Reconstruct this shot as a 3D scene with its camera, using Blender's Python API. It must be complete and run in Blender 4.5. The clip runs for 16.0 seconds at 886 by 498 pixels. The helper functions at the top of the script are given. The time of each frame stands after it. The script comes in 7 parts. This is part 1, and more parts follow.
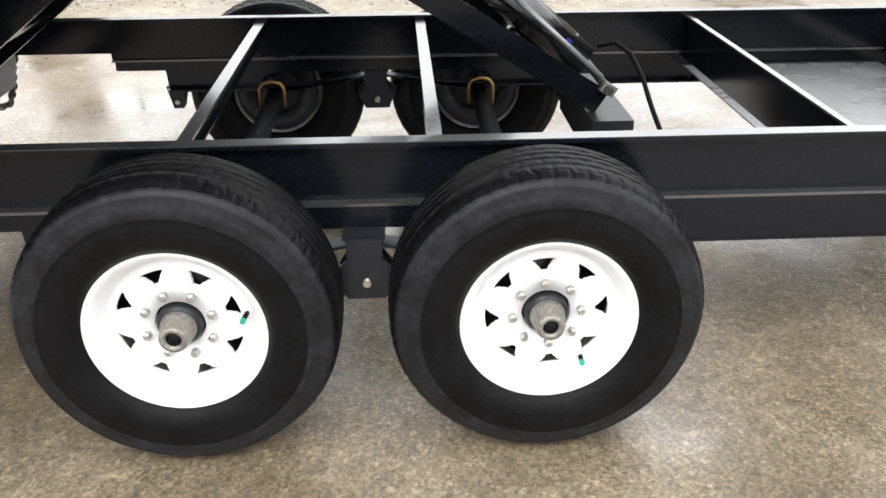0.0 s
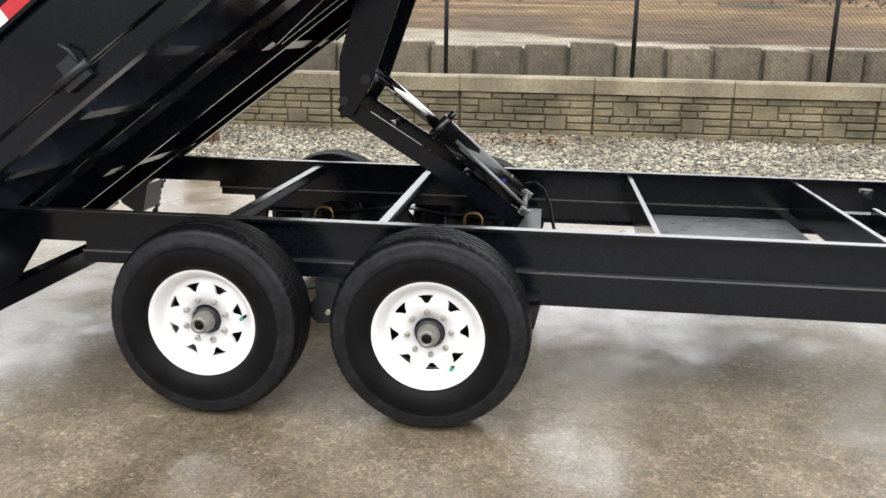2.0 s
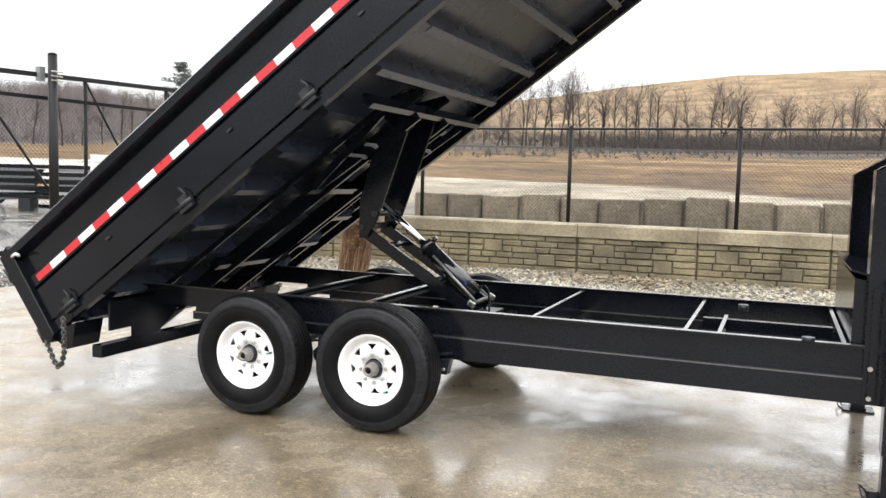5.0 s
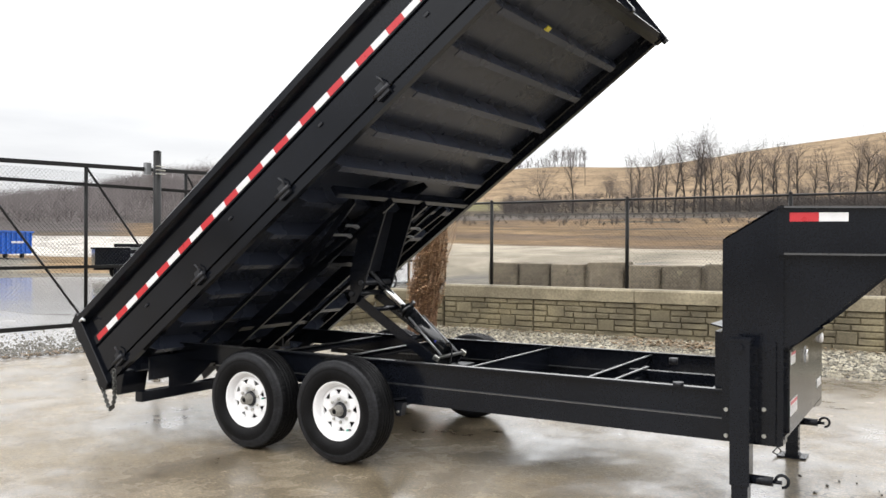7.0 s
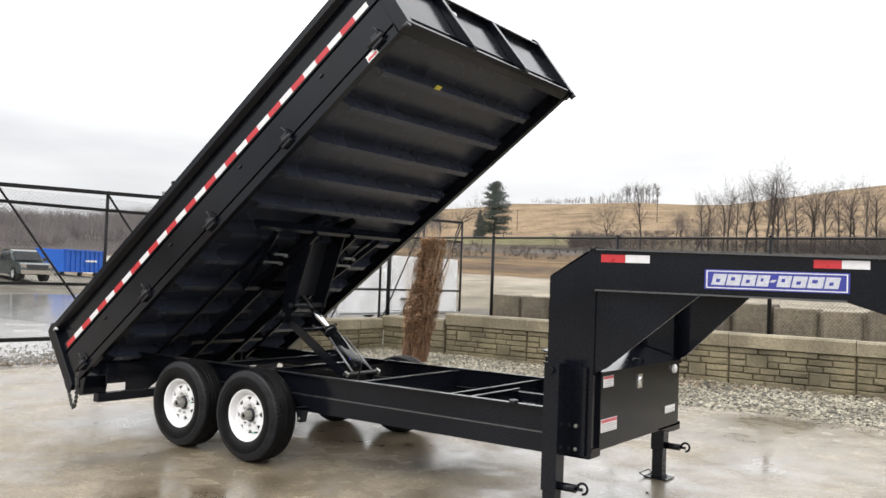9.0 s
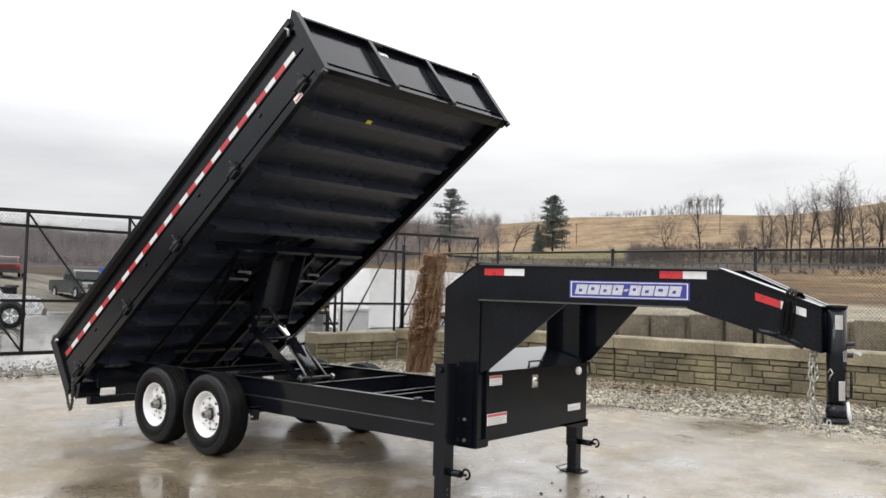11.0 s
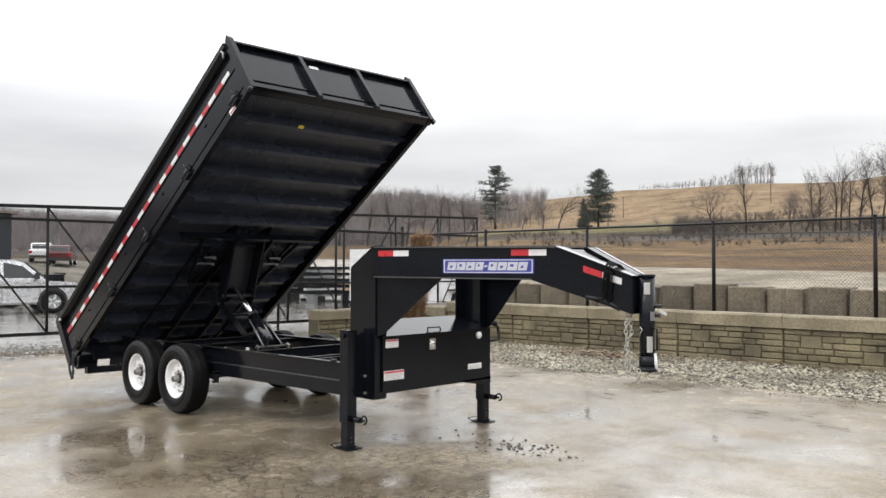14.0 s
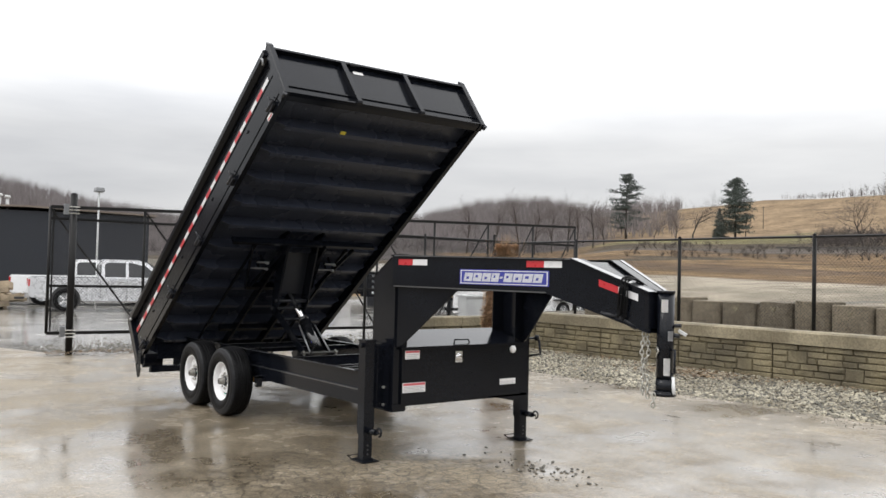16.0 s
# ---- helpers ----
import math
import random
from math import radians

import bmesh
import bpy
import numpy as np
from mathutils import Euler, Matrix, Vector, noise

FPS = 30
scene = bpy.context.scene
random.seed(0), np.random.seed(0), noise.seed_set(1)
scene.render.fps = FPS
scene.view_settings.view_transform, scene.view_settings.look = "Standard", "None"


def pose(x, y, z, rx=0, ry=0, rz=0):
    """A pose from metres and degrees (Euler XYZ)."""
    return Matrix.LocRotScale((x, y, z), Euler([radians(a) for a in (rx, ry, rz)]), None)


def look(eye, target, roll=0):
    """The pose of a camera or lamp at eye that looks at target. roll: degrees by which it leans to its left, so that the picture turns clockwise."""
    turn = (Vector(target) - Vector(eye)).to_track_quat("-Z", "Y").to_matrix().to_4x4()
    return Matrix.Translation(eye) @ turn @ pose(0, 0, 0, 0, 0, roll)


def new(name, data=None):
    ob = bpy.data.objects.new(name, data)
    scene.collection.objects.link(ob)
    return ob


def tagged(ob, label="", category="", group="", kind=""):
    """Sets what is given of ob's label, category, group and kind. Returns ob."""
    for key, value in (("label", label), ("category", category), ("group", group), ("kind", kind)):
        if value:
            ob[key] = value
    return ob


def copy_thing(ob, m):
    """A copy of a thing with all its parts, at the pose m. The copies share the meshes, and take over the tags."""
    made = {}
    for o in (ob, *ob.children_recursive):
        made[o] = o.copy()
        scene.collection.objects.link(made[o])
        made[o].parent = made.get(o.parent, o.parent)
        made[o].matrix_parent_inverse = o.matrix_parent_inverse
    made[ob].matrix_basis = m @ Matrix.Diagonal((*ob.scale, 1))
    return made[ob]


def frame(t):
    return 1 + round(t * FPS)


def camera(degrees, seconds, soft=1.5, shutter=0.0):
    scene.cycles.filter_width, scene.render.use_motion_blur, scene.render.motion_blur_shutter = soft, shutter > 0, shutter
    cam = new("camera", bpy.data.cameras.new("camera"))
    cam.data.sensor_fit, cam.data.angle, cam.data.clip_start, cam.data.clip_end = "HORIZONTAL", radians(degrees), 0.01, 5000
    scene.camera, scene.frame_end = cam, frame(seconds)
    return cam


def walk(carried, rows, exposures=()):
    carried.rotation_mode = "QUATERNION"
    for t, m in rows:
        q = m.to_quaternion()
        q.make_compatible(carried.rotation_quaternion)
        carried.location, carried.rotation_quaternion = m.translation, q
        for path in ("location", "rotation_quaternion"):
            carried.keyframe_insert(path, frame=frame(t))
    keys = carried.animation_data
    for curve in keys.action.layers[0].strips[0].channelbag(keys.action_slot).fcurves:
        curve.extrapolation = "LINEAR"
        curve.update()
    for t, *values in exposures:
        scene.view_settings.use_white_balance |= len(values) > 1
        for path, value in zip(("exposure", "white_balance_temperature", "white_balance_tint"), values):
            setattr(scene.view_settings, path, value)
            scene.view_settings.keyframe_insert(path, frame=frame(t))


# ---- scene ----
cam = camera(55.6, 16.0)
PATH = [
    (0, (0.101, -2.762, 1.443), (0.19, -0.987, 0.526), -0.3),
    (0.5, (0.337, -3.031, 1.449), (0.435, -1.204, 0.643), 1.1),
    (1, (0.443, -3.373, 1.457), (0.549, -1.511, 0.734), 0.8),
    (1.5, (0.62, -3.695, 1.474), (0.483, -1.779, 0.918), -0.7),
    (2, (0.852, -3.975, 1.482), (0.609, -2.056, 0.973), 0.9),
    (2.5, (1.062, -4.297, 1.495), (0.804, -2.369, 1.03), 1.6),
    (3, (1.395, -4.529, 1.482), (0.89, -2.629, 1.119), 1.5),
    (3.5, (1.686, -4.81, 1.48), (1.038, -2.944, 1.168), 1.7),
    (4, (1.976, -5.051, 1.5), (1.281, -3.194, 1.232), 2.6),
    (4.5, (2.33, -5.209, 1.507), (1.603, -3.358, 1.292), 2.2),
    (4.7, (2.433, -5.302, 1.504), (1.714, -3.446, 1.31), 1.7),
    (6.8, (4.024, -5.851, 1.523), (3.009, -4.128, 1.513), 0.1),
    (7, (4.162, -5.825, 1.549), (3.131, -4.111, 1.545), 0.2),
    (7.5, (4.563, -5.852, 1.541), (3.511, -4.151, 1.553), 1.2),
    (8, (4.958, -5.82, 1.554), (3.864, -4.145, 1.562), 2.0),
    (8.5, (5.369, -5.709, 1.56), (4.223, -4.07, 1.597), 2.5),
    (9, (5.741, -5.772, 1.563), (4.569, -4.152, 1.631), 2.1),
    (9.2, (5.896, -5.756, 1.563), (4.708, -4.149, 1.645), 2.0),
    (11.3, (7.327, -5.695, 1.585), (6.021, -4.183, 1.678), 1.3),
    (11.5, (7.46, -5.685, 1.591), (6.141, -4.184, 1.673), 1.0),
    (12, (7.788, -5.76, 1.576), (6.466, -4.26, 1.637), 0.0),
    (12.5, (8.101, -5.749, 1.574), (6.787, -4.242, 1.639), 0.7),
    (13, (8.406, -5.719, 1.6), (7.078, -4.225, 1.663), 1.1),
    (13.5, (8.674, -5.81, 1.586), (7.334, -4.326, 1.636), 0.7),
    (14, (8.907, -5.792, 1.599), (7.534, -4.339, 1.644), 0.1),
    (14.5, (9.162, -5.607, 1.599), (7.73, -4.212, 1.637), 0.0),
    (15, (9.17, -5.404, 1.605), (7.697, -4.052, 1.644), 0.9),
    (15.5, (9.23, -5.162, 1.621), (7.727, -3.845, 1.687), 1.7),
    (16, (9.343, -4.925, 1.633), (7.763, -3.7, 1.692), 1.4),
]
walk(cam, [(t, look(eye, target, roll)) for t, eye, target, roll in PATH],
     [(0.0, 0.66), (0.5, 0.72), (1.5, 0.50), (2.5, 0.31), (3.2, 0.34), (4.0, 0.55), (4.5, 0.65), (7.0, 0.28), (8.0, 0.30), (9.0, 0.18), (11.5, -0.02), (14.0, -0.03), (16.0, -0.13)])

# ---- world and light ----
world = bpy.data.worlds.new("overcast")
scene.world = world
world.use_nodes = True
wn, wl = world.node_tree.nodes, world.node_tree.links
wn.clear()
SUN_EL, SUN_AZ = 48.0, 150.0
sky = wn.new("ShaderNodeTexSky")
sky.sky_type, sky.sun_disc = "NISHITA", False
sky.sun_elevation, sky.sun_rotation = radians(SUN_EL), radians(SUN_AZ)
sky.dust_density, sky.air_density = 4.0, 1.0
tc = wn.new("ShaderNodeTexCoord")
mp = wn.new("ShaderNodeMapping")
mp.inputs["Scale"].default_value = (1.1, 1.1, 6.5)
cloud = wn.new("ShaderNodeTexNoise")
cloud.inputs["Scale"].default_value, cloud.inputs["Detail"].default_value, cloud.inputs["Roughness"].default_value = 1.25, 6.0, 0.52
ramp = wn.new("ShaderNodeValToRGB")
ramp.color_ramp.elements[0].position, ramp.color_ramp.elements[0].color = 0.34, (0.745, 0.755, 0.78, 1)
ramp.color_ramp.elements[1].position, ramp.color_ramp.elements[1].color = 0.62, (1.06, 1.06, 1.06, 1)
grey = wn.new("ShaderNodeMixRGB")
grey.inputs[0].default_value = 0.93
scale_sky = wn.new("ShaderNodeMixRGB")
scale_sky.blend_type = "MULTIPLY"
scale_sky.inputs[0].default_value, scale_sky.inputs[2].default_value = 1.0, (0.10, 0.10, 0.10, 1)
bg = wn.new("ShaderNodeBackground")
bg.inputs["Strength"].default_value = 1.0
# an overcast sky is brighter overhead than at the horizon
sep = wn.new("ShaderNodeSeparateXYZ")
lift = wn.new("ShaderNodeValToRGB")
for k, (pos, level) in enumerate(((0.0, 0.86), (0.15, 0.98), (0.27, 1.9), (0.40, 2.2), (1.0, 2.9))):
    stop = lift.color_ramp.elements[k] if k < 2 else lift.color_ramp.elements.new(pos)
    stop.position, stop.color = pos, (level, level, level, 1)
dome = wn.new("ShaderNodeVectorMath")
dome.operation = "MULTIPLY"
wo = wn.new("ShaderNodeOutputWorld")
wl.new(tc.outputs["Generated"], mp.inputs["Vector"])
wl.new(mp.outputs["Vector"], cloud.inputs["Vector"])
wl.new(cloud.outputs["Fac"], ramp.inputs["Fac"])
wl.new(sky.outputs["Color"], scale_sky.inputs[1])
wl.new(scale_sky.outputs["Color"], grey.inputs[1])
wl.new(ramp.outputs["Color"], grey.inputs[2])
wl.new(tc.outputs["Generated"], sep.inputs["Vector"])
wl.new(sep.outputs["Z"], lift.inputs["Fac"])
wl.new(grey.outputs["Color"], dome.inputs[0])
wl.new(lift.outputs["Color"], dome.inputs[1])
wl.new(dome.outputs["Vector"], bg.inputs["Color"])
wl.new(bg.outputs["Background"], wo.inputs["Surface"])

sun = new("sun", bpy.data.lights.new("sun", "SUN"))
sun.data.energy, sun.data.angle, sun.data.color = 0.7, radians(25), (1.0, 0.97, 0.93)
sun.matrix_world = look((4, -8, 20), (4 + 9 * math.sin(radians(20)), 2.0, 8.0))


# ---- materials ----
def material(name, colour, rough=0.5, metal=0.0, vary=0.15, scale=6.0, fine=60.0, bump=0.02, colour2=None, rough_vary=0.1,
             island=False, piece=0.0, spec=0.5, coat=0.0):
    """A surface with large stains, fine grain and relief; pieces may vary from one to the next."""
    m = bpy.data.materials.new(name)
    m.use_nodes = True
    n, l = m.node_tree.nodes, m.node_tree.links
    b = n["Principled BSDF"]
    geo = n.new("ShaderNodeTexCoord")
    big = n.new("ShaderNodeTexNoise")
    big.inputs["Scale"].default_value, big.inputs["Detail"].default_value = scale, 5
    small = n.new("ShaderNodeTexNoise")
    small.inputs["Scale"].default_value, small.inputs["Detail"].default_value = fine, 4
    l.new(geo.outputs["Object"], big.inputs["Vector"])
    l.new(geo.outputs["Object"], small.inputs["Vector"])
    c2 = colour2 or tuple(c * (1 - vary) for c in colour)
    rmp = n.new("ShaderNodeValToRGB")
    rmp.color_ramp.elements[0].position, rmp.color_ramp.elements[0].color = 0.35, (*c2, 1)
    rmp.color_ramp.elements[1].position, rmp.color_ramp.elements[1].color = 0.65, (*colour, 1)
    l.new(big.outputs["Fac"], rmp.inputs["Fac"])
    hsv = n.new("ShaderNodeHueSaturation")
    mul = n.new("ShaderNodeMapRange")
    mul.inputs["From Min"].default_value, mul.inputs["From Max"].default_value = 0.3, 0.7
    mul.inputs["To Min"].default_value, mul.inputs["To Max"].default_value = 1 - vary, 1 + vary
    l.new(small.outputs["Fac"], mul.inputs["Value"])
    last = mul.outputs["Result"]
    if piece:
        if island:
            src = n.new("ShaderNodeNewGeometry").outputs["Random Per Island"]
        else:
            src = n.new("ShaderNodeObjectInfo").outputs["Random"]
        pr = n.new("ShaderNodeMapRange")
        pr.inputs["To Min"].default_value, pr.inputs["To Max"].default_value = 1 - piece, 1 + piece
        l.new(src, pr.inputs["Value"])
        mm = n.new("ShaderNodeMath")
        mm.operation = "MULTIPLY"
        l.new(last, mm.inputs[0])
        l.new(pr.outputs["Result"], mm.inputs[1])
        last = mm.outputs["Value"]
    l.new(last, hsv.inputs["Value"])
    l.new(rmp.outputs["Color"], hsv.inputs["Color"])
    l.new(hsv.outputs["Color"], b.inputs["Base Color"])
    rr = n.new("ShaderNodeMapRange")
    rr.inputs["To Min"].default_value, rr.inputs["To Max"].default_value = max(0.02, rough - rough_vary), min(1, rough + rough_vary)
    l.new(big.outputs["Fac"], rr.inputs["Value"])
    l.new(rr.outputs["Result"], b.inputs["Roughness"])
    b.inputs["Metallic"].default_value = metal
    b.inputs["Specular IOR Level"].default_value = spec
    b.inputs["Coat Weight"].default_value = coat
    b.inputs["Coat Roughness"].default_value = 0.12
    if bump:
        bp = n.new("ShaderNodeBump")
        bp.inputs["Strength"].default_value, bp.inputs["Distance"].default_value = 0.6, bump
        l.new(small.outputs["Fac"], bp.inputs["Height"])
        l.new(bp.outputs["Normal"], b.inputs["Normal"])
    return m


BLACK = material("black_paint", (0.0052, 0.0062, 0.0092), 0.15, vary=0.25, scale=2.5, fine=90, bump=0.0003, rough_vary=0.09, spec=0.22)
# lighter, bluer copy of the black paint: veiling light put into its colour
UNDERSIDE_LIFTED = material("lifted_black_paint", (0.036, 0.042, 0.060), 0.27, vary=0.25, scale=2.5, fine=90, bump=0.0003, rough_vary=0.09, spec=0.28)
BLACK_GLOSS = material("glossy_black_cylinder", (0.009, 0.010, 0.012), 0.16, vary=0.25, scale=5, fine=90, bump=0.0003, spec=0.9)
# wet black paint; its base is raised to carry part of the sky highlight
LEDGE_SHEEN = material("wet_black_highlight", (0.035, 0.036, 0.038), 0.30, vary=0.3, scale=6, fine=70, bump=0.0006, spec=0.8, coat=1.0)
CHAIN_DARK = material("dull_dark_steel", (0.10, 0.10, 0.095), 0.45, 0.7, vary=0.3, scale=30, fine=150, bump=0.0006)
RUBBER_SCUFF = material("scuffed_tyre_shoulder", (0.0125, 0.013, 0.0152), 0.42, vary=0.5, scale=16, fine=60, bump=0.001, spec=0.2)
BLACK_MATT = material("black_undercoat", (0.016, 0.0172, 0.0215), 0.36, vary=0.3, scale=3, fine=70, bump=0.0008, spec=0.35)
HUB_STEEL = material("dull_hub_steel", (0.26, 0.25, 0.225), 0.5, 0.55, vary=0.25, scale=30, fine=120, bump=0.0006)
RUBBER = material("tyre_rubber", (0.0050, 0.0050, 0.0056), 0.46, vary=0.45, scale=9, fine=120, bump=0.002, spec=0.11)
WHITE_STEEL = material("white_wheel_paint", (0.75, 0.75, 0.755), 0.32, vary=0.03, scale=8, fine=60, bump=0.0)
ZINC = material("zinc_plate", (0.50, 0.49, 0.45), 0.38, 0.9, vary=0.12, scale=20, fine=150, bump=0.0004)
YELLOW_ZINC = material("yellow_zinc", (0.36, 0.23, 0.09), 0.45, 0.8, vary=0.2, scale=25, fine=150, bump=0.0005)
CHROME = material("chromed_rod", (0.75, 0.75, 0.76), 0.14, 1.0, vary=0.03, bump=0.0)
PAN_GREY = material("wet_grey_pan", (0.21, 0.213, 0.22), 0.28, vary=0.25, scale=4, fine=60, bump=0.001)
GREY_STEEL = material("bare_grey_steel", (0.30, 0.31, 0.32), 0.42, 0.6, vary=0.2, scale=12, fine=120, bump=0.001)
RED_TAPE = material("red_reflective_tape", (0.47, 0.022, 0.03), 0.3, vary=0.08, scale=20, fine=300, bump=0.0)
WHITE_TAPE = material("white_reflective_tape", (0.68, 0.68, 0.69), 0.3, vary=0.06, scale=20, fine=300, bump=0.0)
DECAL_WHITE = material("decal_white", (0.75, 0.74, 0.73), 0.4, vary=0.05, bump=0.0)
DECAL_RED = material("decal_red", (0.55, 0.10, 0.12), 0.4, vary=0.05, bump=0.0)
DECAL_GREY = material("decal_print", (0.35, 0.35, 0.36), 0.5, vary=0.05, bump=0.0)
DECAL_BLUE = material("decal_blue", (0.030, 0.036, 0.25), 0.3, vary=0.05, bump=0.0)
BADGE_SILVER = material("badge_silver", (0.50, 0.51, 0.56), 0.3, vary=0.10, scale=40, fine=80, bump=0.0)
DECAL_YELLOW = material("decal_yellow", (0.65, 0.55, 0.05), 0.4, vary=0.05, bump=0.0)
FENCE_BLACK = material("black_fence_coating", (0.0075, 0.0073, 0.0075), 0.45, vary=0.2, spec=0.25, scale=10, fine=90, bump=0.0006)
STONE = material("cast_wall_stone", (0.194, 0.163, 0.097), 0.72, vary=0.26, scale=1.5, fine=34, bump=0.012, colour2=(0.092, 0.077, 0.047), piece=0.14)
JOINT = material("wall_joint", (0.092, 0.078, 0.050), 0.9, vary=0.25, scale=6, fine=60, bump=0.004)
CAPSTONE = material("wall_cap", (0.245, 0.211, 0.140), 0.62, vary=0.24, scale=1.3, fine=30, bump=0.010, colour2=(0.140, 0.117, 0.075), piece=0.14)
BLOCK = material("cast_concrete_block", (0.235, 0.198, 0.144), 0.85, vary=0.30, scale=1.3, fine=20, bump=0.022, colour2=(0.118, 0.097, 0.068), piece=0.26)
GRAVEL = material("gravel_bed", (0.17, 0.142, 0.098), 0.75, vary=0.40, scale=1.4, fine=38, bump=0.02, colour2=(0.085, 0.068, 0.045))
RAIN_WATER = material("rain_water", (0.13, 0.121, 0.105), 0.15, vary=0.3, scale=0.5, fine=4, bump=0.004, rough_vary=0.08, coat=0.5)
WET_GRAVEL = material("wet_gravel", (0.27, 0.254, 0.225), 0.22, vary=0.3, scale=0.8, fine=30, bump=0.008, colour2=(0.11, 0.102, 0.088), rough_vary=0.2, coat=0.6)
PEBBLE = material("gravel_stone", (0.235, 0.216, 0.164), 0.55, vary=0.3, scale=1.0, fine=60, bump=0.004, colour2=(0.120, 0.104, 0.070), piece=0.9, island=True)
PEBBLE_DARK = material("dark_pebble", (0.13, 0.12, 0.10), 0.6, vary=0.2, scale=8, fine=60, bump=0.003, piece=0.4, island=True)
GREEN_CAP = material("green_plastic_cap", (0.02, 0.32, 0.22), 0.45, vary=0.05, bump=0.0)
LEAF = material("dead_leaf", (0.215, 0.150, 0.088), 0.7, vary=0.3, scale=10, fine=80, bump=0.0, piece=0.35, island=True)
REED = material("dry_grass_blade", (0.195, 0.108, 0.060), 0.8, vary=0.2, scale=4, fine=30, bump=0.0, piece=0.5, island=True)
FLECK = material("dry_grass_leaf", (0.40, 0.255, 0.145), 0.8, vary=0.2, scale=4, fine=30, bump=0.0, piece=0.65, island=True)
PLUME = material("dry_grass_plume", (0.36, 0.245, 0.15), 0.85, vary=0.2, scale=4, fine=30, bump=0.0, piece=0.4, island=True)
BARK = material("bare_bark", (0.046, 0.038, 0.033), 0.9, vary=0.2, scale=2, fine=20, bump=0.0, piece=0.25)
RAIL_GREY = material("weathered_rail", (0.095, 0.088, 0.080), 0.7, 0.0, vary=0.25, scale=1, fine=12, bump=0.0)
TWIG = material("bare_twigs", (0.105, 0.086, 0.076), 0.9, vary=0.2, scale=2, fine=20, bump=0.0, piece=0.3, island=True)
BRUSH = material("bare_brush", (0.074, 0.061, 0.054), 0.9, vary=0.25, scale=0.05, fine=0.5, bump=0.0, piece=0.4, island=True)
# base kept pale so that colour carries the haze of distance
WOODS = material("hazed_winter_woods", (0.190, 0.168, 0.165), 0.9, vary=0.25, scale=0.02, fine=0.3, bump=0.0, piece=0.4, island=True)
# needle green lightened and greyed to stand in for air haze
NEEDLE = material("hazed_pine_needles", (0.066, 0.082, 0.070), 0.8, vary=0.3, scale=1, fine=10, bump=0.0, piece=0.4, island=True)
SILVER_CAR = material("silver_car_paint", (0.62, 0.63, 0.65), 0.28, 0.35, vary=0.03, bump=0.0, coat=0.5)
WHITE_CAR = material("white_car_paint", (0.76, 0.77, 0.78), 0.3, vary=0.03, bump=0.0, coat=0.5)
RED_CAR = material("maroon_car_paint", (0.10, 0.016, 0.019), 0.3, vary=0.05, bump=0.0, coat=0.5)
GREEN_CAR = material("dark_green_car_paint", (0.020, 0.034, 0.034), 0.3, vary=0.05, bump=0.0, coat=0.5)
CAR_GLASS = material("tinted_car_glass", (0.02, 0.022, 0.025), 0.06, vary=0.03, bump=0.0)
CAR_TRIM = material("black_car_trim", (0.025, 0.025, 0.026), 0.5, vary=0.1, bump=0.0)
TAIL_RED = material("tail_lamp_red", (0.45, 0.015, 0.02), 0.2, vary=0.05, bump=0.0)
BLUE_STEEL = material("blue_bin_paint", (0.010, 0.115, 0.54), 0.45, vary=0.12, scale=2, fine=20, bump=0.0)
METAL_SIDING = material("charcoal_siding", (0.017, 0.020, 0.027), 0.7, vary=0.12, scale=0.6, fine=12, bump=0.0)
ROOF_TIN = material("weathered_roof", (0.20, 0.16, 0.13), 0.6, vary=0.2, scale=0.8, fine=12, bump=0.0)
GALV = material("pale_galvanised", (0.52, 0.53, 0.53), 0.5, vary=0.1, scale=2, fine=20, bump=0.0)
TRAILER_WHITE = material("white_trailer_skin", (0.86, 0.865, 0.87), 0.4, vary=0.03, scale=1, fine=10, bump=0.0)
WHITE_PANEL = material("white_panel", (0.70, 0.71, 0.72), 0.5, vary=0.06, scale=2, fine=20, bump=0.0)
ROCK = material("tan_boulder", (0.36, 0.29, 0.20), 0.8, vary=0.25, scale=3, fine=25, bump=0.02, piece=0.2)


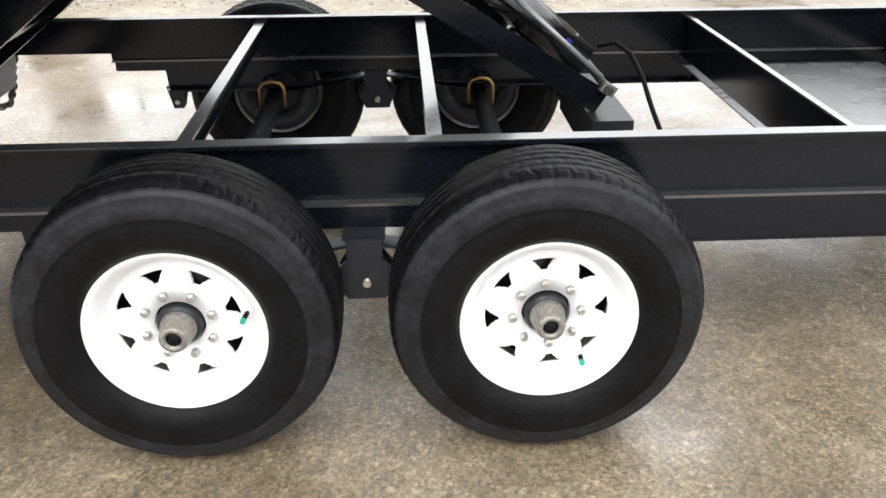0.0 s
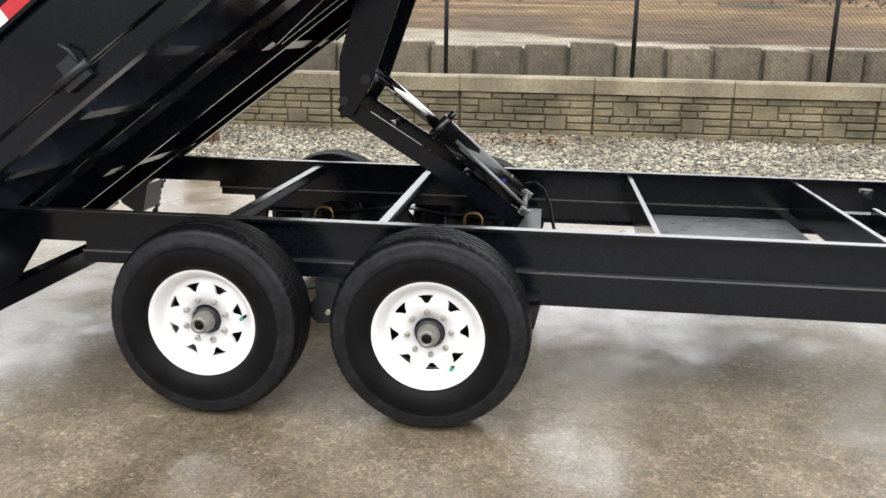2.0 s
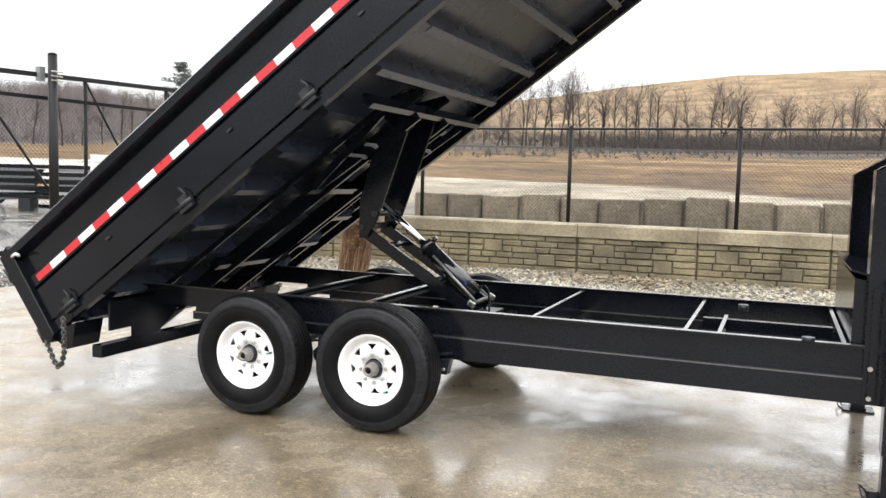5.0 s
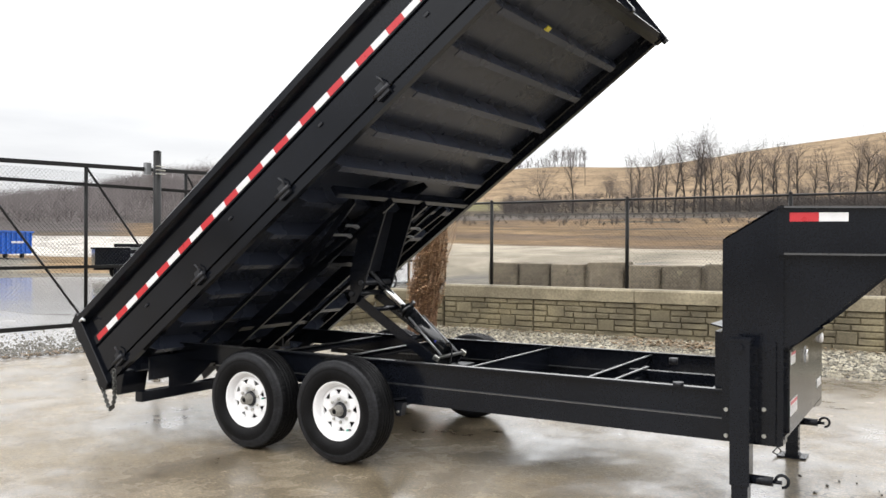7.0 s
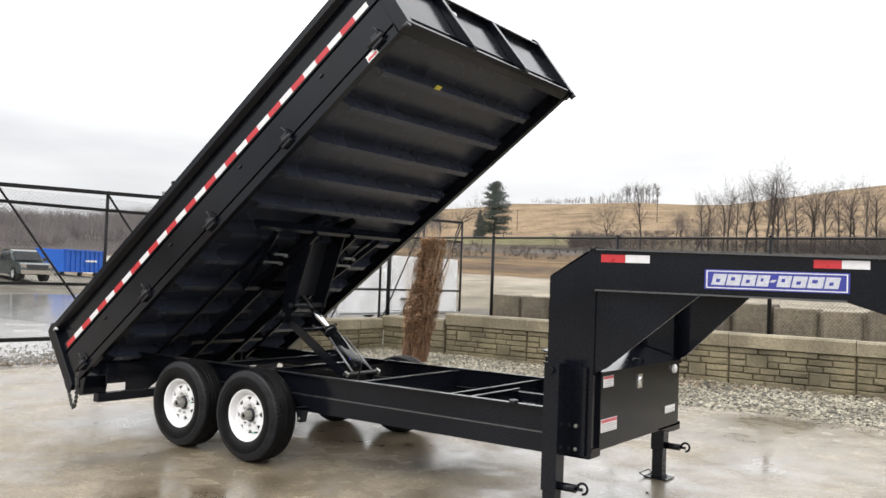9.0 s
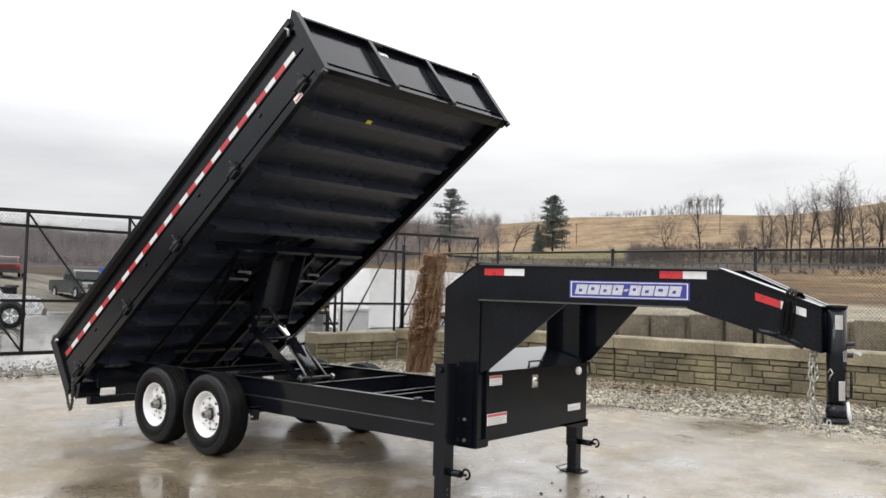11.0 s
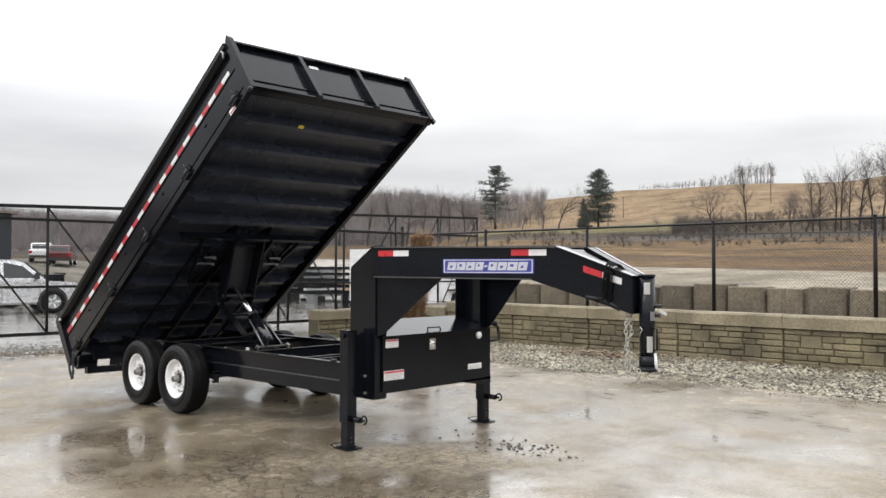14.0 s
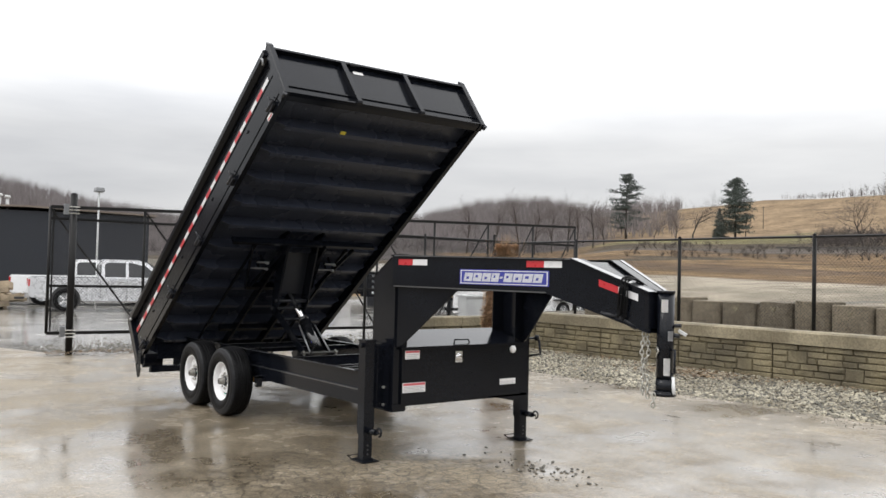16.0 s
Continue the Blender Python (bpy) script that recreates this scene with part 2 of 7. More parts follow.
def slab_material():
    """Wet brown concrete: damp film, puddles with a near mirror finish, drier pale patches, aggregate and hairline cracks."""
    m = bpy.data.materials.new("wet_concrete")
    m.use_nodes = True
    n, l = m.node_tree.nodes, m.node_tree.links
    b = n["Principled BSDF"]
    geo = n.new("ShaderNodeTexCoord")

    def noise_at(scale, detail, rough=0.55):
        t = n.new("ShaderNodeTexNoise")
        t.inputs["Scale"].default_value, t.inputs["Detail"].default_value, t.inputs["Roughness"].default_value = scale, detail, rough
        l.new(geo.outputs["Object"], t.inputs["Vector"])
        return t.outputs["Fac"]

    def mapped(src, a, z, lo, hi):
        r = n.new("ShaderNodeMapRange")
        for k, v in (("From Min", a), ("From Max", z), ("To Min", lo), ("To Max", hi)):
            r.inputs[k].default_value = v
        l.new(src, r.inputs["Value"])
        return r.outputs["Result"]

    def times(p, q):
        t = n.new("ShaderNodeMath")
        t.operation = "MULTIPLY"
        l.new(p, t.inputs[0])
        l.new(q, t.inputs[1])
        return t.outputs["Value"]

    pool, stain, mid, grain = noise_at(0.75, 8, 0.66), noise_at(0.8, 7, 0.65), noise_at(5, 5), noise_at(85, 4, 0.75)
    mottle = noise_at(26, 6, 0.8)
    split = n.new("ShaderNodeSeparateXYZ")
    l.new(geo.outputs["Object"], split.inputs["Vector"])
    wear = n.new("ShaderNodeMath")
    wear.operation = "ADD"
    l.new(pool, wear.inputs[0])
    l.new(times(mapped(split.outputs["Y"], -2.1, -0.9, 1.0, 0.0), mapped(split.outputs["X"], 0.1, 1.3, 0.11, -0.09)), wear.inputs[1])
    pool = wear.outputs["Value"]
    vor = n.new("ShaderNodeTexVoronoi")
    vor.inputs["Scale"].default_value = 120
    l.new(geo.outputs["Object"], vor.inputs["Vector"])
    rmp = n.new("ShaderNodeValToRGB")
    rmp.color_ramp.elements[0].position, rmp.color_ramp.elements[0].color = 0.32, (0.105, 0.080, 0.049, 1)
    rmp.color_ramp.elements[1].position, rmp.color_ramp.elements[1].color = 0.70, (0.235, 0.194, 0.135, 1)
    l.new(stain, rmp.inputs["Fac"])
    val = times(times(mapped(grain, 0.3, 0.7, 0.52, 1.48), mapped(mid, 0.3, 0.7, 0.85, 1.15)), mapped(vor.outputs["Color"], 0.0, 1.0, 0.58, 1.46))
    speck = n.new("ShaderNodeTexVoronoi")
    speck.inputs["Scale"].default_value = 62
    l.new(geo.outputs["Object"], speck.inputs["Vector"])
    val = times(val, mapped(speck.outputs["Color"], 0.70, 0.95, 0.97, 1.55))
    val = times(val, mapped(mottle, 0.34, 0.66, 0.68, 1.32))
    crack = n.new("ShaderNodeTexVoronoi")
    crack.feature = "DISTANCE_TO_EDGE"
    crack.inputs["Scale"].default_value = 0.8
    warp = n.new("ShaderNodeTexNoise")
    warp.inputs["Scale"].default_value, warp.inputs["Detail"].default_value = 3.0, 6
    l.new(geo.outputs["Object"], warp.inputs["Vector"])
    mixv = n.new("ShaderNodeMixRGB")
    mixv.inputs[0].default_value = 0.30
    l.new(geo.outputs["Object"], mixv.inputs[1])
    l.new(warp.outputs["Color"], mixv.inputs[2])
    l.new(mixv.outputs["Color"], crack.inputs["Vector"])
    val = times(val, mapped(crack.outputs["Distance"], 0.0, 0.0035, 0.72, 1.0))
    # fine map cracking where the surface has broken up beside the jack
    shift = n.new("ShaderNodeVectorMath")
    shift.operation = "DISTANCE"
    shift.inputs[1].default_value = (3.75, -1.25, 0.0)
    l.new(geo.outputs["Object"], shift.inputs[0])
    web = n.new("ShaderNodeTexVoronoi")
    web.feature = "DISTANCE_TO_EDGE"
    web.inputs["Scale"].default_value = 9.5
    warp2 = n.new("ShaderNodeTexNoise")
    warp2.inputs["Scale"].default_value, warp2.inputs["Detail"].default_value = 14.0, 4
    l.new(geo.outputs["Object"], warp2.inputs["Vector"])
    mixw = n.new("ShaderNodeMixRGB")
    mixw.inputs[0].default_value = 0.10
    l.new(geo.outputs["Object"], mixw.inputs[1])
    l.new(warp2.outputs["Color"], mixw.inputs[2])
    l.new(mixw.outputs["Color"], web.inputs["Vector"])
    line = mapped(web.outputs["Distance"], 0.0, 0.075, 0.85, 0.0)
    here = times(mapped(shift.outputs["Value"], 1.15, 1.75, 1.0, 0.0), mapped(stain, 0.40, 0.50, 0.55, 1.0))
    val = times(val, mapped(times(line, here), 0.0, 1.0, 1.0, 0.0))
    hsv = n.new("ShaderNodeHueSaturation")
    l.new(val, hsv.inputs["Value"])
    l.new(rmp.outputs["Color"], hsv.inputs["Color"])
    l.new(hsv.outputs["Color"], b.inputs["Base Color"])
    l.new(times(mapped(pool, 0.38, 0.62, 0.26, 0.62), mapped(mid, 0.3, 0.7, 0.8, 1.2)), b.inputs["Roughness"])
    # the film of water on top
    l.new(mapped(pool, 0.40, 0.62, 1.0, 0.12), b.inputs["Coat Weight"])
    l.new(times(mapped(pool, 0.38, 0.60, 0.07, 0.34), mapped(mid, 0.3, 0.7, 0.7, 1.3)), b.inputs["Coat Roughness"])
    b.inputs["Coat IOR"].default_value = 1.6
    b.inputs["Specular IOR Level"].default_value = 0.5
    b.inputs["IOR"].default_value = 1.6
    bp = n.new("ShaderNodeBump")
    bp.inputs["Distance"].default_value = 0.0030
    l.new(mapped(pool, 0.42, 0.60, 0.05, 0.55), bp.inputs["Strength"])
    l.new(vor.outputs["Distance"], bp.inputs["Height"])
    bp2 = n.new("ShaderNodeBump")
    bp2.inputs["Distance"].default_value, bp2.inputs["Strength"].default_value = 0.006, 0.25
    l.new(mid, bp2.inputs["Height"])
    l.new(bp.outputs["Normal"], bp2.inputs["Normal"])
    l.new(bp2.outputs["Normal"], b.inputs["Normal"])
    bp3 = n.new("ShaderNodeBump")
    bp3.inputs["Distance"].default_value, bp3.inputs["Strength"].default_value = 0.003, 0.13
    l.new(mid, bp3.inputs["Height"])
    bp4 = n.new("ShaderNodeBump")
    bp4.inputs["Distance"].default_value = 0.0012
    l.new(mapped(pool, 0.42, 0.58, 0.06, 0.60), bp4.inputs["Strength"])
    l.new(grain, bp4.inputs["Height"])
    l.new(bp3.outputs["Normal"], bp4.inputs["Normal"])
    bp5 = n.new("ShaderNodeBump")
    bp5.inputs["Distance"].default_value = 0.004
    l.new(mapped(pool, 0.44, 0.58, 0.03, 0.32), bp5.inputs["Strength"])
    l.new(mottle, bp5.inputs["Height"])
    l.new(bp4.outputs["Normal"], bp5.inputs["Normal"])
    l.new(bp5.outputs["Normal"], b.inputs["Coat Normal"])
    return m


def land_material():
    """Open land, coloured by a per-point land cover with clumps and grain on top."""
    m = bpy.data.materials.new("open_land")
    m.use_nodes = True
    n, l = m.node_tree.nodes, m.node_tree.links
    b = n["Principled BSDF"]
    att = n.new("ShaderNodeAttribute")
    att.attribute_name = "cover"
    geo = n.new("ShaderNodeTexCoord")
    hsv = n.new("ShaderNodeHueSaturation")
    prev = None
    for s, lo, hi in ((0.06, 0.66, 1.30), (0.5, 0.66, 1.34), (6.0, 0.75, 1.25)):
        t = n.new("ShaderNodeTexNoise")
        t.inputs["Scale"].default_value, t.inputs["Detail"].default_value = s, 6
        l.new(geo.outputs["Object"], t.inputs["Vector"])
        r = n.new("ShaderNodeMapRange")
        for k, v in (("From Min", 0.3), ("From Max", 0.7), ("To Min", lo), ("To Max", hi)):
            r.inputs[k].default_value = v
        l.new(t.outputs["Fac"], r.inputs["Value"])
        if prev is None:
            prev = r.outputs["Result"]
        else:
            mm = n.new("ShaderNodeMath")
            mm.operation = "MULTIPLY"
            l.new(prev, mm.inputs[0])
            l.new(r.outputs["Result"], mm.inputs[1])
            prev = mm.outputs["Value"]
    l.new(prev, hsv.inputs["Value"])
    l.new(att.outputs["Color"], hsv.inputs["Color"])
    l.new(hsv.outputs["Color"], b.inputs["Base Color"])
    b.inputs["Roughness"].default_value = 0.95
    b.inputs["Specular IOR Level"].default_value = 0.06
    return m


SLAB, LAND = slab_material(), land_material()


# ---- shaping helpers ----
def box(bm, x0, x1, y0, y1, z0, z1):
    v = [bm.verts.new(p) for p in ((x0, y0, z0), (x1, y0, z0), (x1, y1, z0), (x0, y1, z0), (x0, y0, z1), (x1, y0, z1), (x1, y1, z1), (x0, y1, z1))]
    for f in ((0, 3, 2, 1), (4, 5, 6, 7), (0, 1, 5, 4), (1, 2, 6, 5), (2, 3, 7, 6), (3, 0, 4, 7)):
        bm.faces.new([v[i] for i in f])
    return bm


def prism(bm, poly, lo, hi, axis="y"):
    """A polygon pushed along an axis: along y the corners are (x, z), along x (y, z), along z (x, y)."""
    def place(a, b, h):
        return {"y": (a, h, b), "x": (h, a, b), "z": (a, b, h)}[axis]
    low, high = [bm.verts.new(place(a, b, lo)) for a, b in poly], [bm.verts.new(place(a, b, hi)) for a, b in poly]
    n = len(poly)
    bm.faces.new(low)
    bm.faces.new(high[::-1])
    for i in range(n):
        bm.faces.new((low[i], high[i], high[(i + 1) % n], low[(i + 1) % n]))
    bmesh.ops.recalc_face_normals(bm, faces=bm.faces[:])
    return bm


def rod(bm, p, q, r, seg=8, r2=None, caps=True):
    p, q = Vector(p), Vector(q)
    d = (q - p).normalized()
    a = d.orthogonal().normalized()
    b = d.cross(a)
    r2 = r if r2 is None else r2
    ring = lambda c, k: [bm.verts.new(c + (a * math.cos(t) + b * math.sin(t)) * k) for t in (2 * math.pi * i / seg for i in range(seg))]
    u, w = ring(p, r), ring(q, r2)
    for i in range(seg):
        f = bm.faces.new((u[i], u[(i + 1) % seg], w[(i + 1) % seg], w[i]))
        f.smooth = seg > 6
    if caps:
        bm.faces.new(u[::-1])
        bm.faces.new(w)
    return bm


def bar(bm, p, q, w, h, up=(0, 0, 1)):
    """A square bar from p to q, w wide and h high."""
    p, q = Vector(p), Vector(q)
    d = (q - p).normalized()
    s = d.cross(Vector(up)).normalized()
    t = s.cross(d)
    c = [(-w / 2, -h / 2), (w / 2, -h / 2), (w / 2, h / 2), (-w / 2, h / 2)]
    u = [bm.verts.new(p + s * a + t * b) for a, b in c]
    v = [bm.verts.new(q + s * a + t * b) for a, b in c]
    bm.faces.new(u)
    bm.faces.new(v[::-1])
    for i in range(4):
        bm.faces.new((u[i], v[i], v[(i + 1) % 4], u[(i + 1) % 4]))
    bmesh.ops.recalc_face_normals(bm, faces=bm.faces[:])
    return bm


def pipe(bm, pts, r, seg=8):
    """One swept tube through the points."""
    pts = [Vector(p) for p in pts]
    ring_before, side_v = None, None
    for i, p in enumerate(pts):
        d = (pts[min(i + 1, len(pts) - 1)] - pts[max(i - 1, 0)])
        if d.length < 1e-6:
            continue
        d.normalize()
        side_v = d.orthogonal() if side_v is None else side_v - d * side_v.dot(d)
        if side_v.length < 1e-4:
            side_v = d.orthogonal()
        side_v = side_v.normalized()
        up_v = d.cross(side_v)
        ring = [bm.verts.new(p + (side_v * math.cos(2 * math.pi * k / seg) + up_v * math.sin(2 * math.pi * k / seg)) * r) for k in range(seg)]
        if ring_before is None:
            bm.faces.new(ring[::-1])
        else:
            for k in range(seg):
                f = bm.faces.new((ring_before[k], ring_before[(k + 1) % seg], ring[(k + 1) % seg], ring[k]))
                f.smooth = True
        ring_before = ring
    bm.faces.new(ring_before)
    return bm


def lathe(bm, profile, seg=48, smooth=True, closed=False):
    """Turns (radius, along) about the y axis; along points to -y."""
    rings = [[bm.verts.new((r * math.cos(2 * math.pi * i / seg), -o, r * math.sin(2 * math.pi * i / seg))) for i in range(seg)] for r, o in profile]
    pairs = list(zip(rings, rings[1:]))
    if closed:
        pairs.append((rings[-1], rings[0]))
    for u, w in pairs:
        for i in range(seg):
            f = bm.faces.new((u[i], u[(i + 1) % seg], w[(i + 1) % seg], w[i]))
            f.smooth = smooth
    bmesh.ops.recalc_face_normals(bm, faces=bm.faces[:])
    return bm


def soften(bm, width=0.004, segments=1):
    bmesh.ops.bevel(bm, geom=[e for e in bm.edges if len(e.link_faces) == 2 and e.calc_face_angle() > 0.5], offset=width, segments=segments, affect="EDGES", clamp_overlap=True)
    return bm


def mesh_of(name, bm, mat):
    me = bpy.data.meshes.new(name)
    bm.to_mesh(me)
    bm.free()
    me.materials.append(mat)
    return me


def part(name, bm, mat, parent, label=""):
    ob = new(name, mesh_of(name, bm, mat))
    ob.parent = parent
    return tagged(ob, label)


def thing(name, label, category, m=None, group="", kind=""):
    ob = new(name)
    ob.empty_display_size = 0.2
    if m is not None:
        ob.matrix_world = m
    return tagged(ob, label, category, group, kind)


def solid(name, bm, mat, label, category="", group="", kind="", m=None):
    ob = new(name, mesh_of(name, bm, mat))
    if m is not None:
        ob.matrix_world = m
    return tagged(ob, label, category, group, kind)


def B():
    return bmesh.new()


# ---- the land ----
EYE = (4.0, -5.0)
CREST = [(-70, 5.5), (-20, 7.0), (-5, 7.15), (3, 7.15), (10, 6.35), (17, 5.5), (25, 5.45), (31, 5.2), (38, 4.6), (46, 3.6), (60, 3.0)]
WOODED = [(36, 4.4), (42, 5.2), (44, 5.35), (49, 5.1), (55, 3.4), (59, 2.9), (63, 2.8), (70, 3.3), (75, 4.0), (80, 5.2), (90, 5.8), (110, 4.5)]


def along(table, a):
    return float(np.interp(a, [p[0] for p in table], [p[1] for p in table]))


def smooth01(a, lo, hi):
    t = min(1.0, max(0.0, (a - lo) / (hi - lo)))
    return t * t * (3 - 2 * t)


def tanel(deg, r):
    return 1.5 + r * math.tan(radians(deg))


def polar(x, y):
    dx, dy = x - EYE[0], y - EYE[1]
    return math.hypot(dx, dy), math.degrees(math.atan2(-dx, dy))


def land_z(x, y):
    r, az = polar(x, y)
    behind = smooth01(abs(az - 20), 100, 130)
    right = along([(0, 0.72), (22, 0.75), (35, 1.0), (60, 1.72), (180, tanel(2.1, 180)), (210, tanel(2.4, 210)), (400, tanel(along([(10, 4.4), (25, 3.7), (32, 2.85), (42, 2.6)], az), 400)), (620, tanel(along(CREST, az), 620)),
                   (1000, tanel(along(CREST, az) * 0.40, 1000)), (1900, 10.0)], r)
    left = along([(0, -0.03), (45, -0.03), (52, 0.35), (62, 1.0), (72, 1.5), (150, tanel(0.85, 150)), (360, tanel(1.5, 360)), (850, tanel(along(WOODED, az) - 0.45, 850)), (1200, tanel(1.5, 1200)), (1900, 8.0)], r)
    if r < 110:
        left = -0.03 + (left + 0.03) * (along([(50, 0.25), (59, 0.32), (63, 0.75), (67, 1.3), (80, 1.3)], az) * (1 - smooth01(r, 80, 110)) + smooth01(r, 80, 110))
    if r < 24 and y < 9.5:
        right = 0.72 * smooth01(y, 8.48, 8.6) * smooth01(x, -6.12, -5.95) - 0.03
        if y < 8.6:
            return right * (1 - behind) - 0.03 * behind
    w = max(smooth01(az, 38, 46), smooth01(-x, 6.3, 9.0) * (1 - smooth01(y, 22, 32)))
    z = right * (1 - w) + left * w
    z = z * (1 - behind) - 0.03 * behind
    if r > 90:
        z += min(2.5, (r - 90) * 0.006) * noise.noise((x * 0.012, y * 0.012, 3.0))
    return z


# far lot strip is paled: its wet sheen goes into the colour
COVER = {"lot": (0.150, 0.138, 0.116), "road": (0.255, 0.226, 0.178), "scrub": (0.125, 0.094, 0.060), "sheen_lot": (0.34, 0.32, 0.29), "wet_road": (0.125, 0.117, 0.105), "bramble": (0.094, 0.067, 0.045), "straw": (0.172, 0.118, 0.065), "field": (0.128, 0.086, 0.049), "brush": (0.070, 0.056, 0.040),
         "shoulder": (0.085, 0.074, 0.064), "hill": (0.186, 0.134, 0.083), "woods": (0.066, 0.057, 0.054), "verge": (0.14, 0.125, 0.065)}


def land_cover(x, y):
    r, az = polar(x, y)
    wob = 1 + 0.10 * noise.noise((x * 0.05, y * 0.05, 0.0))
    rr = r * wob
    re = r * (1 + 0.02 * noise.noise((x * 0.12, y * 0.12, 4.0)))
    if az > 41 and az < 125:
        key = "lot" if rr < along([(41, 62), (56, 70), (62, 92), (125, 95)], az) else ("sheen_lot" if az < 59 and 86 < rr < 116 else "field" if rr < (330 if az < 52 else 92) else ("brush" if rr < 150 else "woods"))
        if 46 < az < 57.4 and 50 < rr < 84:
            key = "straw" if noise.noise((x * 0.09, y * 0.2, 1.0)) > 0 else "field"
    elif abs(az - 20) < 110:
        edge_r = along([(-30, 33), (-5, 36), (1, 38.5), (6, 44), (13, 50), (18, 52), (30, 62), (40, 66)], az)
        key = "lot" if rr < 24 else ("wet_road" if 30 < rr < 36 and az > 17 else ("road" if re < edge_r else ("field" if rr < 158 else ("shoulder" if r < 186 else ("brush" if rr < 226 else "hill")))))
        if key == "field" and rr > 95 and noise.noise((x * 0.06, y * 0.06, 7.0)) > 0.30:
            key = "brush"
        if key == "field":
            patch = noise.noise((x * 0.045, y * 0.10, 2.0)) + 0.5 * noise.noise((x * 0.16, y * 0.22, 5.0)) + (0.26 if rr < edge_r + 26 else -0.14)
            patch += 0.55 * (smooth01(4.5 - abs(az - 5.5), 0, 3) * smooth01(88 - r, 0, 12) + smooth01(1.5 - az, 0, 3) * smooth01(72 - r, 0, 12))
            key = "bramble" if patch > 0.26 else ("straw" if patch < -0.30 else key)
        if key == "hill" and az < 27 and rr < 330 and noise.noise((x * 0.03, y * 0.05, 9.0)) > (rr - 290) / 90:
            key = "scrub"
        if key == "hill" and az > 27 and rr < 330:
            key = "verge"
    else:
        key = "lot"
    return COVER[key]


def spread(centre, near, step, far, grow):
    out, d, s = [centre], 0.0, step
    while d < far:
        d += s
        if d > near:
            s *= grow
        out += [centre - d, centre + d]
    return out


gx = sorted(set(round(v, 3) for v in spread(3.0, 70, 1.5, 2000, 1.09) + [-6.12, -6.03, -5.95]))
gy = sorted(set(round(v, 3) for v in spread(9.0, 90, 1.5, 2000, 1.09) + [8.48, 8.54, 8.6]))
land_verts = [(x, y, land_z(x, y)) for y in gy for x in gx]
nx = len(gx)
land_faces = [(j * nx + i, j * nx + i + 1, (j + 1) * nx + i + 1, (j + 1) * nx + i) for j in range(len(gy) - 1) for i in range(nx - 1)]
land_mesh = bpy.data.meshes.new("ground")
land_mesh.from_pydata(land_verts, [], land_faces)
cover_layer = land_mesh.color_attributes.new("cover", "FLOAT_COLOR", "POINT")
cover_layer.data.foreach_set("color", [c for x, y, z in land_verts for c in (*land_cover(x, y), 1.0)])
land_mesh.polygons.foreach_set("use_smooth", [True] * len(land_faces))
land_mesh.materials.append(LAND)
tagged(new("ground", land_mesh), "open land with gravel lot, brown field and tan hillside", "ground", kind="structure")

# the concrete yard, gravel strip and their worn edges
bm = B()
edge = [(14.0 - 0.5 * i, 5.1 + 0.16 * math.sin(i * 0.37) * math.sin(i * 0.11) + random.uniform(-0.04, 0.04)) for i in range(40)]
edge += [(-6.05 + random.uniform(-0.05, 0.05), 4.9 - 0.5 * i) for i in range(4)] + [(-6.35 - 0.14 * i + random.uniform(-0.05, 0.05), 2.8 - 0.5 * i) for i in range(9)]
edge += [(-9.0, -1.75), (-30.0, -2.6), (-30.0, -30.0), (30.0, -30.0), (30.0, 5.2)]
prism(bm, edge, -0.12, 0.0, "z")
solid("pavement", bm, SLAB, "wet brown concrete yard with puddles and hairline cracks", "pavement", kind="structure")

bm = B()
box(bm, -5.98, 30, 4.9, 8.5, -0.1, -0.012)
solid("gravel_strip", bm, GRAVEL, "pale crushed gravel strip along the wall", "gravel", kind="structure")
bm = B()
box(bm, -40, -6.0, -30, 30, -0.15, -0.022)
solid("gravel_lot", bm, WET_GRAVEL, "wet gravel lot behind the gate", "gravel", kind="structure")


def puddle(cx, cy, long, wide, turn, seed):
    """A thin sheet of rain water with an uneven shore."""
    pts = []
    for i in range(90):
        a = 2 * math.pi * i / 90
        k = 1 + 0.30 * noise.noise((math.cos(a) * 1.3, math.sin(a) * 1.3, seed)) + 0.13 * noise.noise((math.cos(a) * 5, math.sin(a) * 5, seed + 4.0))
        u, v = long * k * math.cos(a), wide * k * math.sin(a)
        c, d = math.cos(radians(turn)), math.sin(radians(turn))
        pts.append((cx + u * c - v * d, cy + u * d + v * c))
    solid("puddle", prism(B(), pts, -0.020, -0.016, "z"), RAIN_WATER, "shallow rain puddle lying on the gravel lot", "puddle", kind="structure")


puddle(-26.0, 13.0, 13.5, 4.0, 150, 1.0)


# ---- the dump trailer ----
trailer = thing("dump_trailer", "black gooseneck dump trailer with its bed tipped up, on wet concrete", "trailer", pose(0, -0.03, 0))
RAIL_Y, RAIL_T, RAIL_B, SEAM = 0.765, 0.715, 0.437, 0.56


